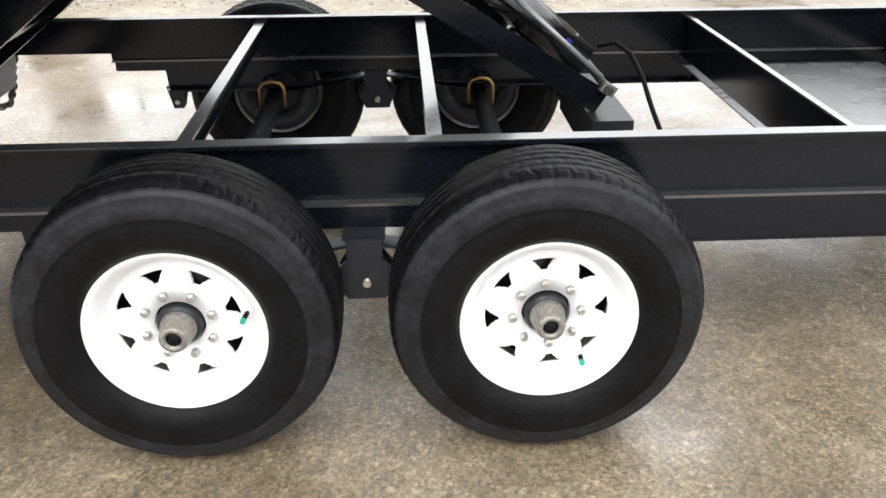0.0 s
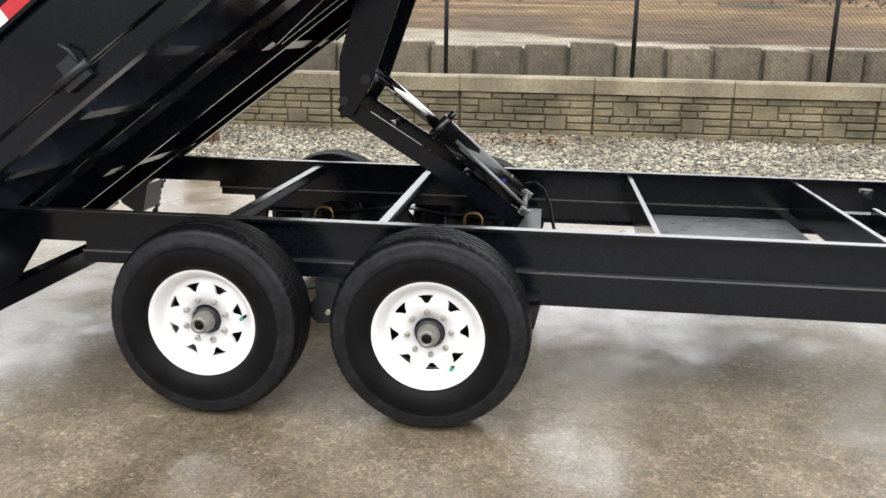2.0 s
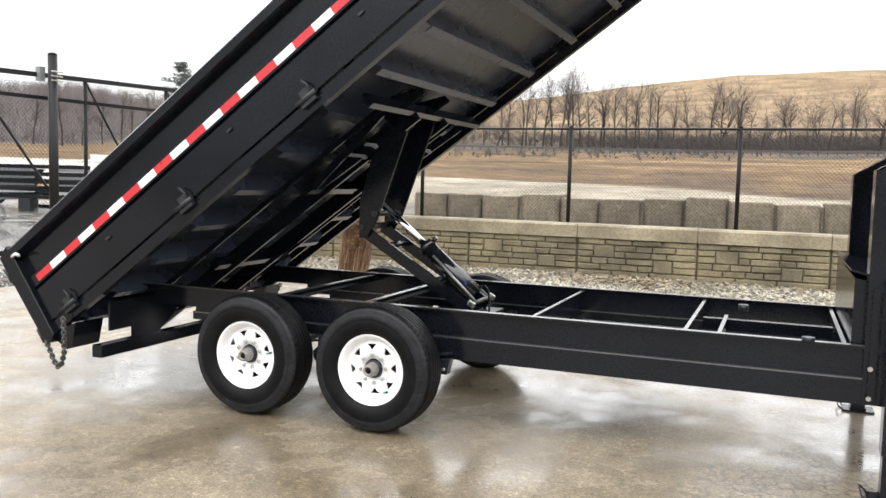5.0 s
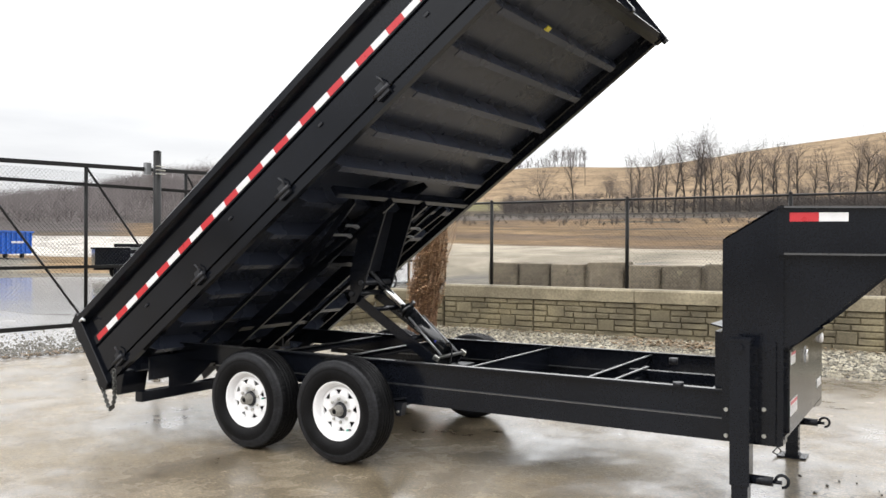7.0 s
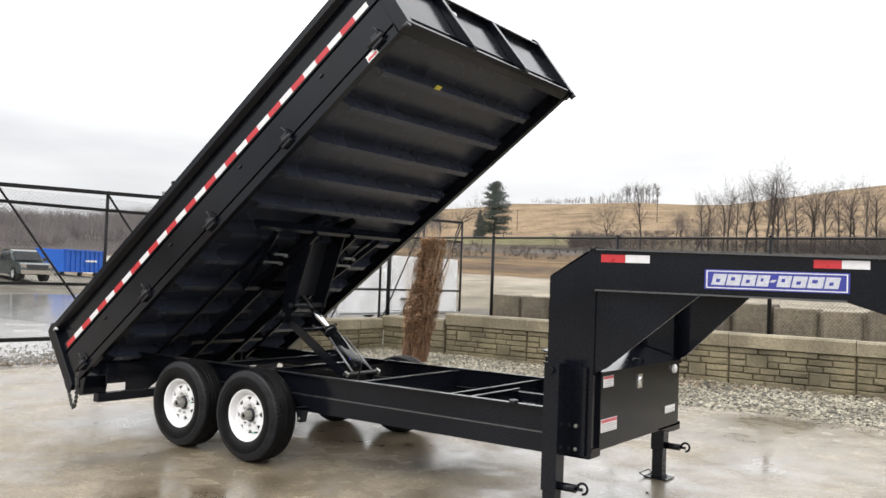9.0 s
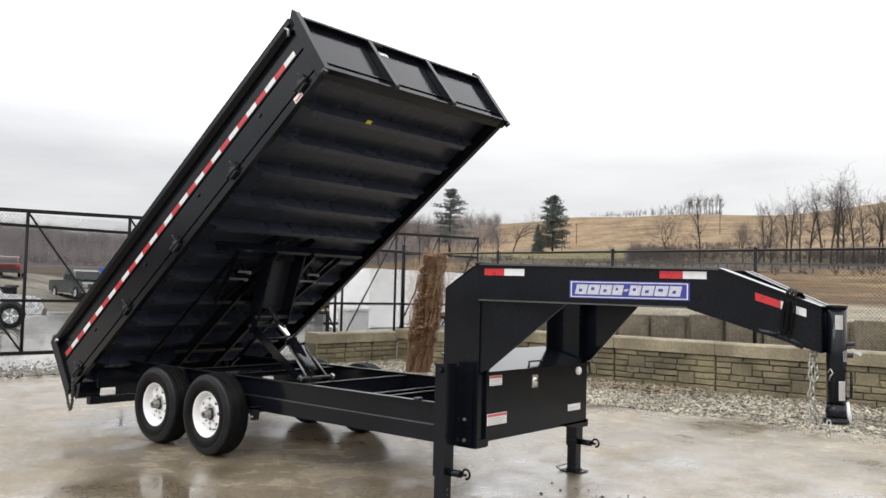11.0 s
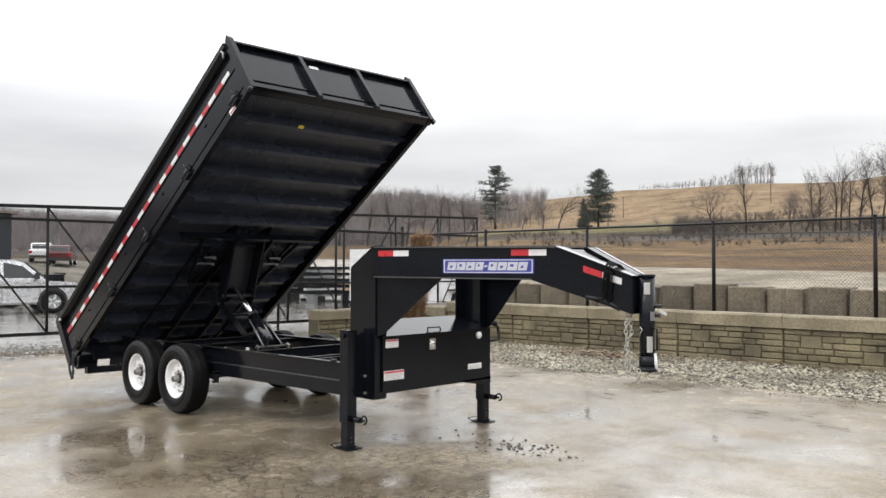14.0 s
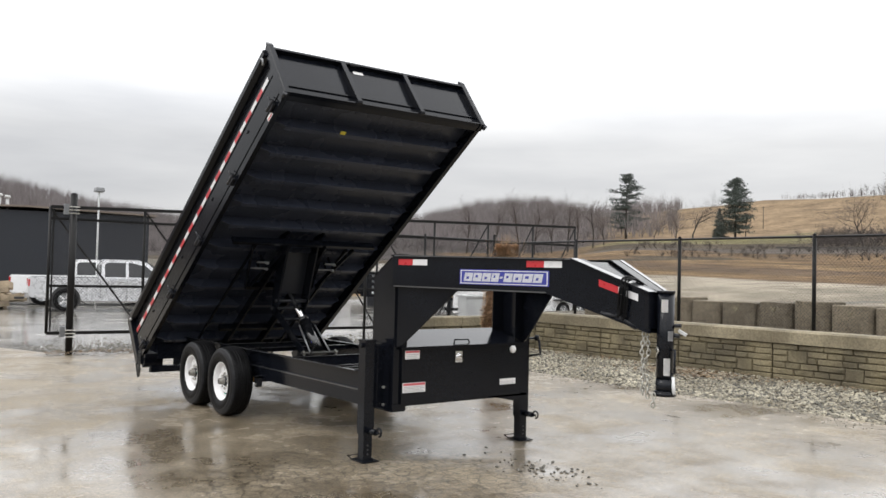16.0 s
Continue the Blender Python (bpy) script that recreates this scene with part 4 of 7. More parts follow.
# plates, reflectors and badge on the neck
def neck_plate(s, x0, x1, z0, z1, mat, name, out=0.002, parent=trailer, slope=0.0, label="", slant=0.0):
    bm = B()
    v = []
    for o in (0.0, out):
        for x, z in ((x0, z0), (x1, z0 + slope * (x1 - x0)), (x1 + slant, z1 + slope * (x1 - x0)), (x0 + slant, z1)):
            v.append(bm.verts.new((x, s * (neck_y(x) + 0.0003 + o), z)))
    for f in ((0, 1, 2, 3), (4, 5, 6, 7), (0, 1, 5, 4), (1, 2, 6, 5), (2, 3, 7, 6), (3, 0, 4, 7)):
        bm.faces.new([v[i] for i in f])
    bmesh.ops.recalc_face_normals(bm, faces=bm.faces[:])
    return part(name, bm, mat, parent, label)


for s in (-1, 1):
    for x0, sl in ((3.40, 0.0), (4.60, 0.0), (5.18, -0.34)):
        w = 0.145
        z0 = 1.70 if sl == 0 else 1.570
        neck_plate(s, x0, x0 + w, z0, z0 + 0.05, RED_TAPE, "red_reflector", slope=sl)
        neck_plate(s, x0 + w + 0.001, x0 + 2 * w, z0 + (sl * (w + 0.001)), z0 + 0.05 + sl * (w + 0.001), WHITE_TAPE, "white_reflector", slope=sl)
    badge = neck_plate(s, 4.01, 4.79, 1.553, 1.675, DECAL_BLUE, "badge", 0.004, label="blue badge with white border and plain white shapes")
    for x0, x1, z0, z1 in ((4.02, 4.78, 1.662, 1.668), (4.02, 4.78, 1.560, 1.566), (4.02, 4.027, 1.566, 1.662), (4.773, 4.78, 1.566, 1.662)):
        neck_plate(s, x0, x1, z0, z1, WHITE_TAPE, "border", 0.006, badge)
    xs = [4.048, 4.130, 4.213, 4.294, 4.368, 4.405, 4.484, 4.567, 4.656]
    ws = [0.078, 0.079, 0.077, 0.070, 0.030, 0.075, 0.079, 0.085, 0.078]
    for i, (x0, w) in enumerate(zip(xs, ws)):
        low, high = (1.606, 1.622) if w < 0.04 else (1.580, 1.648)
        neck_plate(s, x0, x0 + w - 0.004, low, high, BADGE_SILVER, "plain_shape", 0.006, badge, slant=0.014)
        if w > 0.04:
            neck_plate(s, x0 + 0.026, x0 + w - 0.030, low + (0.030 if i % 2 else 0.018), high - (0.018 if i % 2 else 0.030), DECAL_BLUE, "plain_notch", 0.0072, badge, slant=0.004)

# paler strips put the light caught by the flange edges into colour
for s in (-1, 1):
    neck_plate(s, 3.375, 4.78, 1.5140, 1.5244, LEDGE_SHEEN, "edge_highlight", 0.0232, slope=-0.0069)
    neck_plate(s, 3.375, 4.97, 1.7758, 1.7862, LEDGE_SHEEN, "edge_highlight", 0.0232, slope=-0.0092)

# coupler, chains and cable
bm = B()
rod(bm, (5.615, 0, 0.90), (5.615, 0, 1.535), 0.060, 24)
coupler = part("coupler_tube", bm, BLACK, trailer, "round black gooseneck coupler")
bm = B()
rod(bm, (5.615, 0, 1.535), (5.615, 0, 1.552), 0.065, 24)
part("top_cap", bm, BLACK, coupler)
bm = B()
rod(bm, (5.615, 0, 0.835), (5.615, 0, 0.93), 0.0625, 24)
rod(bm, (5.615, 0, 0.812), (5.615, 0, 0.840), 0.079, 24)
rod(bm, (5.615, 0, 0.840), (5.615, 0, 0.850), 0.079, 24, 0.0625)
part("ball_socket", bm, BLACK, coupler)
bm = B()
box(bm, 5.50, 5.553, -0.11, 0.11, 1.28, 1.515)
part("neck_nose", bm, BLACK, coupler)
bm = B()
pipe(bm, [(5.655, -0.01, 1.14), (5.705, -0.01, 1.14), (5.705, -0.01, 0.98), (5.67, -0.01, 0.97)], 0.009, 6)
part("release_handle", bm, BLACK, coupler)
bm = B()
rod(bm, (5.64, 0.03, 1.305), (5.71, 0.05, 1.310), 0.014, 8)
rod(bm, (5.64, 0.03, 1.24), (5.70, 0.05, 1.237), 0.016, 8)
part("set_bolt", bm, BLACK_MATT, coupler)
bm = B()
bar(bm, (5.69, 0.05, 1.275), (5.745, 0.065, 1.245), 0.016, 0.020)
part("plug_tail", bm, GALV, coupler, "pale plastic tag")
part("plug", rod(B(), (5.695, 0.0, 0.83), (5.675, 0.01, 0.95), 0.013, 8), WHITE_PANEL, coupler, "pale plastic plug")
for z0, z1, a in ((1.40, 1.49, -60), (0.96, 1.08, -40), (1.20, 1.27, -15)):
    bm = B()
    r = 0.0612
    ang = [radians(a - 22 + 11 * i) for i in range(5)]
    v0 = [bm.verts.new((5.615 + r * math.cos(t), r * math.sin(t), z0)) for t in ang]
    v1 = [bm.verts.new((5.615 + r * math.cos(t), r * math.sin(t), z1)) for t in ang]
    for i in range(4):
        bm.faces.new((v0[i], v0[i + 1], v1[i + 1], v1[i]))
    bmesh.ops.solidify(bm, geom=bm.faces[:], thickness=0.001)
    part("decal", bm, DECAL_WHITE if z0 != 1.20 else DECAL_GREY, coupler, "small white label on the coupler")
bm = B()
pts = [(5.59, -0.066, 1.08), (5.60, -0.072, 1.11), (5.615, -0.073, 1.13), (5.60, -0.073, 1.155), (5.585, -0.072, 1.13)]
pipe(bm, pts, 0.005, 6)
part("hitch_clip", bm, ZINC, coupler)


def chain(points, link=0.044, wire=0.0052, width=0.026, name="safety_chain", mat=ZINC, parent=None, label="galvanised safety chain"):
    """Oval links along a hanging line, each turned a quarter from the last."""
    pts = [Vector(p) for p in points]
    bm = B()
    i, flip = 0, 0
    lens = [0.0]
    for a, b in zip(pts, pts[1:]):
        lens.append(lens[-1] + (b - a).length)
    total = lens[-1]
    d = 0.0

    def at(q):
        q = min(max(q, 0), total)
        for k in range(len(pts) - 1):
            if q <= lens[k + 1]:
                return pts[k].lerp(pts[k + 1], (q - lens[k]) / max(1e-6, lens[k + 1] - lens[k]))
        return pts[-1]
    step = link - 2.2 * wire
    while d < total:
        c, t = at(d + link / 2), (at(d + link) - at(d)).normalized()
        side_v = t.orthogonal().normalized()
        if flip:
            side_v = side_v.cross(t).normalized()
        loop = []
        for k in range(10):
            a = 2 * math.pi * k / 10
            loop.append(c + t * math.cos(a) * link / 2 + side_v * math.sin(a) * width / 2)
        for k in range(10):
            rod(bm, loop[k], loop[(k + 1) % 10], wire, 5, caps=False)
        d += step
        flip = 1 - flip
    return part(name, bm, mat, parent, label)


chain([(5.49, -0.075, 1.26), (5.485, -0.095, 1.12), (5.50, -0.085, 1.0), (5.49, -0.09, 0.90), (5.495, -0.09, 0.83)], parent=trailer)
chain([(5.50, -0.06, 1.26), (5.515, -0.055, 1.10), (5.485, -0.07, 1.03), (5.475, -0.075, 0.98), (5.51, -0.06, 0.93), (5.515, -0.06, 0.80)], parent=trailer)
chain([(5.595, -0.095, 0.84), (5.60, -0.10, 0.80), (5.595, -0.10, 0.745)], parent=trailer)
bm = B()
for j in range(5):
    xt, zt = 5.368 + 0.011 * j, 1.640 - 0.005 * j
    drop = 0.25 - 0.026 * (j % 3)
    yo = -neck_y(xt) - 0.030 - 0.006 * (j % 2)
    loop = [(xt + 0.02, yo + 0.15, zt - 0.03), (xt + 0.012, yo + 0.10, zt + 0.004), (xt + 0.006, yo + 0.045, zt + 0.008), (xt, yo + 0.006, zt - 0.010)]
    for i in range(9):
        q = i / 8
        loop.append((xt - 0.034 * q - 0.010 * math.sin(math.pi * q), yo, zt - 0.02 - drop * q))
    for i in range(1, 6):
        a = math.pi * i / 6
        loop.append((xt - 0.034 + 0.010 * (1 - math.cos(a)) + 0.003 * j, yo - 0.004, zt - 0.02 - drop - 0.020 * math.sin(a)))
    for i in range(8):
        q = 1 - i / 8
        loop.append((xt + 0.006 - 0.018 * q + 0.006 * math.sin(math.pi * q), yo - 0.006, zt - 0.02 - drop * q))
    pipe(bm, loop, 0.006, 6)
part("coiled_cable", bm, RUBBER, trailer, "black cable coiled over the neck")
bm = B()
rod(bm, (5.20, -0.21, 1.375), (5.32, -0.17, 1.355), 0.016, 10)
rod(bm, (5.30, -0.17, 1.36), (5.45, -0.11, 1.285), 0.022, 10)
part("cable_conduit", bm, BLACK_MATT, trailer)
bm = B()
prism(bm, [(4.96, 1.752), (5.555, 1.520), (5.555, 1.512), (4.96, 1.744)], -0.12, 0.12)
part("nose_plate", bm, BLACK, trailer)

# ---- the tipping bed: built flat along u (length), y (width), v (height), then tilted ----
TILT = 36.6
U0, U1, V0, V1 = -1.20, 3.63, 1.42, 2.08
W = 1.245
bm = B()
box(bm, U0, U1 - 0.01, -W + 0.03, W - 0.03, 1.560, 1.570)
# floor takes the lightened black that stands in for veiling light
bed = part("dump_bed", bm, UNDERSIDE_LIFTED, trailer, "tipped black steel dump bed")
bed.matrix_local = pose(0, 0.018, 0, 0, -TILT, 0)
for s in (-1, 1):
    a = lambda p, q: sorted((s * p, s * q))
    bm = B()
    y0, y1 = a(W - 0.055, W)
    box(bm, U0, U1, y0, y1, 1.42, 1.492)
    soften(bm, 0.004)
    part("lower_side_rail", bm, BLACK, bed)
    bm = B()
    y0, y1 = a(W - 0.038, W - 0.030)
    box(bm, U0, U1, y0, y1, 1.505, 2.02)
    part("drop_side_panel", bm, BLACK, bed)
    bm = B()
    y0, y1 = a(W - 0.03, W + 0.004)
    prism(bm, [(a(W - 0.030, 0)[0 if s < 0 else 1], 1.508), (s * (W + 0.004), 1.508), (s * (W + 0.004), 1.735), (s * (W - 0.012), 1.750), (s * (W - 0.030), 1.750)], U0 + 0.01, U1 - 0.02, "x")
    part("lower_skin", bm, BLACK, bed)
    bm = B()
    prism(bm, [(s * (W - 0.030), 1.752), (s * (W + 0.002), 1.762), (s * (W + 0.002), 1.838), (s * (W - 0.012), 1.850), (s * (W - 0.030), 1.850)], U0 + 0.01, U1 - 0.02, "x")
    part("tape_rail", bm, BLACK, bed)
    bm = B()
    prism(bm, [(s * (W - 0.060), 2.080), (s * (W + 0.026), 2.085), (s * (W + 0.040), 2.072), (s * (W + 0.040), 2.020), (s * (W - 0.010), 1.995), (s * (W - 0.060), 1.995)], U0, U1 - 0.03, "x")
    part("top_rim", bm, BLACK, bed)
    n, L = 30, 0.1535
    y0, y1 = a(W + 0.0021, W + 0.0036)
    for i in range(n):
        bm = B()
        box(bm, -1.125 + i * L, -1.125 + (i + 1) * L - 0.001, y0, y1, 1.775, 1.823)
        part("red_tape" if i % 2 == 0 else "white_tape", bm, RED_TAPE if i % 2 == 0 else WHITE_TAPE, bed)
    for u in (-0.98, 0.18, 1.235, 2.30, 3.40):
        bm = B()
        y0, y1 = a(W + 0.002, W + 0.03)
        box(bm, u - 0.055, u + 0.055, y0, y1, 1.462, 1.515)
        box(bm, u - 0.035, u + 0.035, *a(W, W + 0.018), 1.50, 1.56)
        rod(bm, (u - 0.075, s * (W + 0.030), 1.500), (u + 0.075, s * (W + 0.030), 1.500), 0.016, 8)
        pipe(bm, [(u + 0.045, s * (W + 0.03), 1.50), (u + 0.05, s * (W + 0.045), 1.56), (u + 0.03, s * (W + 0.035), 1.60)], 0.007, 6)
        part("side_hinge", bm, BLACK_MATT, bed)
    for u in (-0.45, 0.70, 1.77, 2.85):
        bm = B()
        box(bm, u - 0.02, u + 0.02, *a(W + 0.004, W + 0.016), 1.665, 1.680)
        part("tie_tab", bm, BLACK_MATT, bed)

# headboard
bm = B()
box(bm, U1 - 0.012, U1 - 0.004, -W + 0.03, W - 0.03, 1.53, 2.05)
headboard = part("headboard", bm, BLACK, bed)
bm = B()
prism(bm, [(U1 - 0.03, 2.03), (U1 + 0.05, 2.03), (U1 + 0.05, 2.055), (U1 + 0.03, 2.085), (U1 - 0.03, 2.085)], -W, W)
part("top_channel", bm, BLACK, bed)
bm = B()
prism(bm, [(U1 - 0.06, 1.42), (U1 + 0.004, 1.42), (U1 + 0.004, 1.535), (U1 - 0.06, 1.535)], -W, W)
prism(bm, [(U1 + 0.004, 1.42), (U1 + 0.045, 1.43), (U1 + 0.045, 1.445), (U1 + 0.004, 1.50)], -W, W)
part("bottom_channel", bm, BLACK, bed)
part("headboard_lip", box(B(), U1 - 0.004, U1 + 0.010, -W + 0.05, W - 0.05, 1.560, 1.572), BLACK, bed)
for y in (-0.41, 0.38):
    bm = B()
    prism(bm, [(U1 - 0.004, 1.43), (U1 + 0.060, 1.42), (U1 + 0.075, 1.44), (U1 + 0.055, 2.04), (U1 - 0.004, 2.04)], y - 0.028, y + 0.028)
    soften(bm, 0.004)
    part("headboard_post", bm, BLACK, bed)
for s in (-1, 1):
    bm = B()
    y0, y1 = sorted((s * (W - 0.05), s * (W + 0.012)))
    prism(bm, [(U1 - 0.05, 1.41), (U1 + 0.055, 1.41), (U1 + 0.055, 2.085), (U1 + 0.035, 2.135), (U1 - 0.02, 2.085), (U1 - 0.05, 2.085)], y0, y1)
    soften(bm, 0.004)
    part("corner_post", bm, BLACK, bed)
    bm = B()
    pipe(bm, [(U1 - 0.10, s * (W + 0.034), 2.03), (U1 - 0.07, s * (W + 0.045), 1.98), (U1 - 0.10, s * (W + 0.045), 1.93)], 0.012, 6)
    part("latch_hook", bm, GREY_STEEL, bed)
    bm = B()
    rod(bm, (U1 - 0.0, s * (W + 0.01), 1.40), (U1 + 0.05, s * (W + 0.01), 1.40), 0.022, 8)
    part("corner_pin", bm, BLACK_MATT, bed)
bm = box(B(), U1 - 0.0035, U1 - 0.002, -0.28, -0.16, 1.945, 1.985)
part("decal", bm, DECAL_WHITE, bed, "white decal on the headboard")
bm = box(B(), 3.225, 3.262, -0.42, -0.36, 1.424, 1.436)
part("yellow_tag", bm, DECAL_YELLOW, bed, "yellow tag under the bed")
for s in (-1, 1):
    y0, y1 = sorted((s * (W + 0.001), s * (W + 0.0025)))
    part("decal", box(B(), 3.25, 3.36, y0, y1, 1.428, 1.482), DECAL_WHITE, bed, "white decal with red stripe")
    y0, y1 = sorted((s * (W + 0.0026), s * (W + 0.0032)))
    part("decal_stripe", box(B(), 3.26, 3.35, y0, y1, 1.435, 1.455), DECAL_RED, bed)

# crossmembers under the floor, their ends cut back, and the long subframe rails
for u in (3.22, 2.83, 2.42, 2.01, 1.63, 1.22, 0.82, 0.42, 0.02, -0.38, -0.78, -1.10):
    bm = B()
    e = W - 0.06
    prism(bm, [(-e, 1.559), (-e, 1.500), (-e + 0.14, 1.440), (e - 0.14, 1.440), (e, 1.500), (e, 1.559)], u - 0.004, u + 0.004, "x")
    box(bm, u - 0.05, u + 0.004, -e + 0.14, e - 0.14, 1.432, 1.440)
    part("floor_crossmember", bm, UNDERSIDE_LIFTED, bed)
for y in (-0.25, 0.25):
    bm = B()
    box(bm, -1.24, 1.42, y - 0.003, y + 0.003, 1.320, 1.431)
    box(bm, -1.24, 1.42, y - 0.014, y + 0.014, 1.312, 1.320)
    soften(bm, 0.0015)
    part("subframe_rail", bm, BLACK, bed)
for y in (-0.62, 0.62):
    bm = B()
    box(bm, -1.20, 1.42, y - 0.003, y + 0.003, 1.40, 1.431)
    box(bm, -1.20, 1.42, y - 0.010, y + 0.010, 1.394, 1.400)
    part("outer_stringer", bm, BLACK, bed)
bm = B()
box(bm, 1.40, 1.43, -0.95, 0.95, 1.35, 1.431)
box(bm, 1.40, 1.445, -0.95, 0.95, 1.342, 1.350)
part("hoist_crossbeam", bm, BLACK, bed)
for u, w in ((0.55, 0.46), (-0.40, 0.46), (-1.0, 0.46)):
    bm = B()
    box(bm, u - 0.03, u + 0.03, -w, w, 1.33, 1.40)
    part("subframe_tie", bm, BLACK, bed)
for y in (-0.46, 0.46):
    for u in (0.98, 1.10):
        bm = B()
        d = 0.11 if u < 1 else 0.075
        box(bm, u - 0.012, u + 0.012, y - d, y + d, 1.318, 1.326)
        prism(bm, [(y + d - 0.05, 1.3175), (y + d, 1.3175), (y + d, 1.300), (y + d - 0.02, 1.300)], u - 0.012, u + 0.012, "x")
        guide = part("guide_bracket", bm, GREY_STEEL, bed)
        part("bracket_stem", box(B(), u - 0.005, u + 0.005, y - 0.014, y + 0.014, 1.3265, 1.43), BLACK, guide)
    for s in (-1, 1):
        bm = B()
        bar(bm, (0.60, y + s * 0.03, 1.33), (1.36, y + s * 0.22, 1.36), 0.02, 0.05, up=(0, 0, 1))
        part("diagonal_brace", bm, BLACK, bed)

# tailgate
bm = B()
box(bm, U0 - 0.085, U0 - 0.075, -W + 0.05, W - 0.05, 1.50, 2.05)
tailgate = part("tailgate", bm, BLACK, bed)
for s in (-1, 1):
    y0, y1 = sorted((s * (W - 0.05), s * (W + 0.035)))
    bm = B()
    prism(bm, [(U0 - 0.105, 2.075), (U0 - 0.005, 2.115), (U0 + 0.01, 2.06), (U0 - 0.002, 1.41), (U0 - 0.06, 1.375), (U0 - 0.105, 1.43)], y0, y1)
    soften(bm, 0.005)
    part("gate_post", bm, BLACK, bed)
    bm = B()
    rod(bm, (U0 - 0.125, s * W, 1.42), (U0 - 0.125, s * W, 1.52), 0.02, 8)
    rod(bm, (U0 - 0.125, s * W, 1.90), (U0 - 0.125, s * W, 2.0), 0.02, 8)
    part("gate_hinge", bm, BLACK_MATT, bed)
    bm = B()
    pipe(bm, [(U0 + 0.01, s * (W + 0.04), 2.02), (U0 + 0.06, s * (W + 0.05), 2.01), (U0 + 0.075, s * (W + 0.05), 1.985)], 0.010, 6)
    part("gate_latch", bm, WHITE_PANEL, bed, "pale worn latch handle")
for y in (-0.6, 0.0, 0.6):
    bm = B()
    box(bm, U0 - 0.12, U0 - 0.086, y - 0.03, y + 0.03, 1.50, 2.05)
    part("gate_stiffener", bm, BLACK, bed)
bm = B()
for y0, y1 in ((-1.215, -0.97), (1.0, 1.215)):
    part("rear_sill", prism(B(), [(-1.84, 0.372), (-1.74, 0.312), (-1.70, 0.325), (-1.66, 0.50), (-1.86, 0.42)], y0, y1), BLACK, trailer)
chain([(-1.715, -1.27, 0.54), (-1.70, -1.275, 0.42), (-1.705, -1.27, 0.30), (-1.735, -1.265, 0.225), (-1.77, -1.26, 0.20), (-1.81, -1.255, 0.235), (-1.88, -1.25, 0.36)], 0.036, 0.0065, 0.026, "gate_chain", CHAIN_DARK, trailer, "dull steel chain hanging at the tailgate")
chain([(-1.66, 1.235, 0.50), (-1.70, 1.235, 0.42), (-1.72, 1.235, 0.32), (-1.75, 1.23, 0.24), (-1.80, 1.225, 0.22), (-1.86, 1.22, 0.30)], 0.036, 0.0065, 0.026, "gate_chain", CHAIN_DARK, trailer, "dull steel chain hanging at the tailgate")
for s in (-1, 1):
    bm = B()
    prism(bm, [(-1.70, 0.56), (-1.52, 0.56), (-1.52, 0.74), (-1.60, 0.79), (-1.70, 0.74)], s * 0.56 - 0.012, s * 0.56 + 0.012)
    rod(bm, (-1.61, s * 0.50, 0.70), (-1.61, s * 0.64, 0.70), 0.03, 10)
    part("bed_pivot", bm, BLACK_MATT, trailer)

# scissor hoist
P0, KNEE, TOP = Vector((0.735, 0, 0.66)), Vector((-0.10, 0, 1.14)), Vector((0.20, 0, 1.98))
for y in (-0.17, 0.17):
    bm = B()
    bar(bm, P0 + Vector((0.0, y, -0.03)), KNEE + Vector((0, y, 0.005)), 0.018, 0.080)
    part("lower_hoist_arm", bm, BLACK, trailer)
for x, z in ((0.10, 1.035), (0.46, 0.815)):
    part("arm_spreader", rod(B(), (x, -0.16, z), (x, 0.16, z), 0.022, 12), BLACK, trailer)
for y in (-0.20, 0.20):
    bm = B()
    prism(bm, [(-0.10, 1.08), (-0.04, 1.09), (0.04, 1.22), (0.31, 1.98), (0.22, 2.04), (0.08, 1.96), (-0.10, 1.34)], y - 0.010, y + 0.010)
    soften(bm, 0.003)
    part("upper_hoist_arm", bm, BLACK, trailer)
bm = B()
prism(bm, [(-0.095, 1.35), (0.08, 1.95), (0.095, 1.945), (-0.08, 1.34)], -0.19, 0.19)
part("upper_arm_plate", bm, BLACK_MATT, trailer)
bm = B()
rod(bm, (0.70, 0, 0.72), (0.33, 0, 1.03), 0.058, 20)
rod(bm, (0.345, 0, 1.018), (0.315, 0, 1.043), 0.064, 20)
rod(bm, (0.37, 0, 1.07), (0.40, 0, 1.10), 0.016, 8)
cylinder = part("hydraulic_cylinder", bm, BLACK_GLOSS, trailer)
bm = B()
rod(bm, (0.33, 0, 1.03), (-0.045, 0, 1.335), 0.027, 16)
part("piston_rod", bm, CHROME, cylinder, "bright chromed piston rod")
bm = B()
rod(bm, (0.742, -0.24, 0.685), (0.742, 0.24, 0.685), 0.014, 12)
part("pivot_pin", bm, CHAIN_DARK, trailer)
bm = B()
for y in (-0.21, 0.21):
    bar(bm, (0.725, y, 0.697), (0.765, y, 0.672), 0.02, 0.034)
part("pin_collar", bm, ZINC, trailer, "zinc collars on the pivot pin")
bm = B()
box(bm, 0.62, 0.68, -0.025, 0.025, 0.772, 0.812)
part("cylinder_clamp", bm, ZINC, cylinder)
bm = B()
bar(bm, (0.650, -0.060, 0.792), (0.636, -0.062, 0.806), 0.003, 0.014)
part("decal", bm, DECAL_BLUE, cylinder, "blue sticker on the cylinder")
for y in (-0.13, 0.13):
    bm = B()
    rod(bm, (0.74, y, 0.70), (0.42, y * 0.8, 0.98), 0.009, 8)
    part("hoist_line", bm, GREY_STEEL, cylinder)
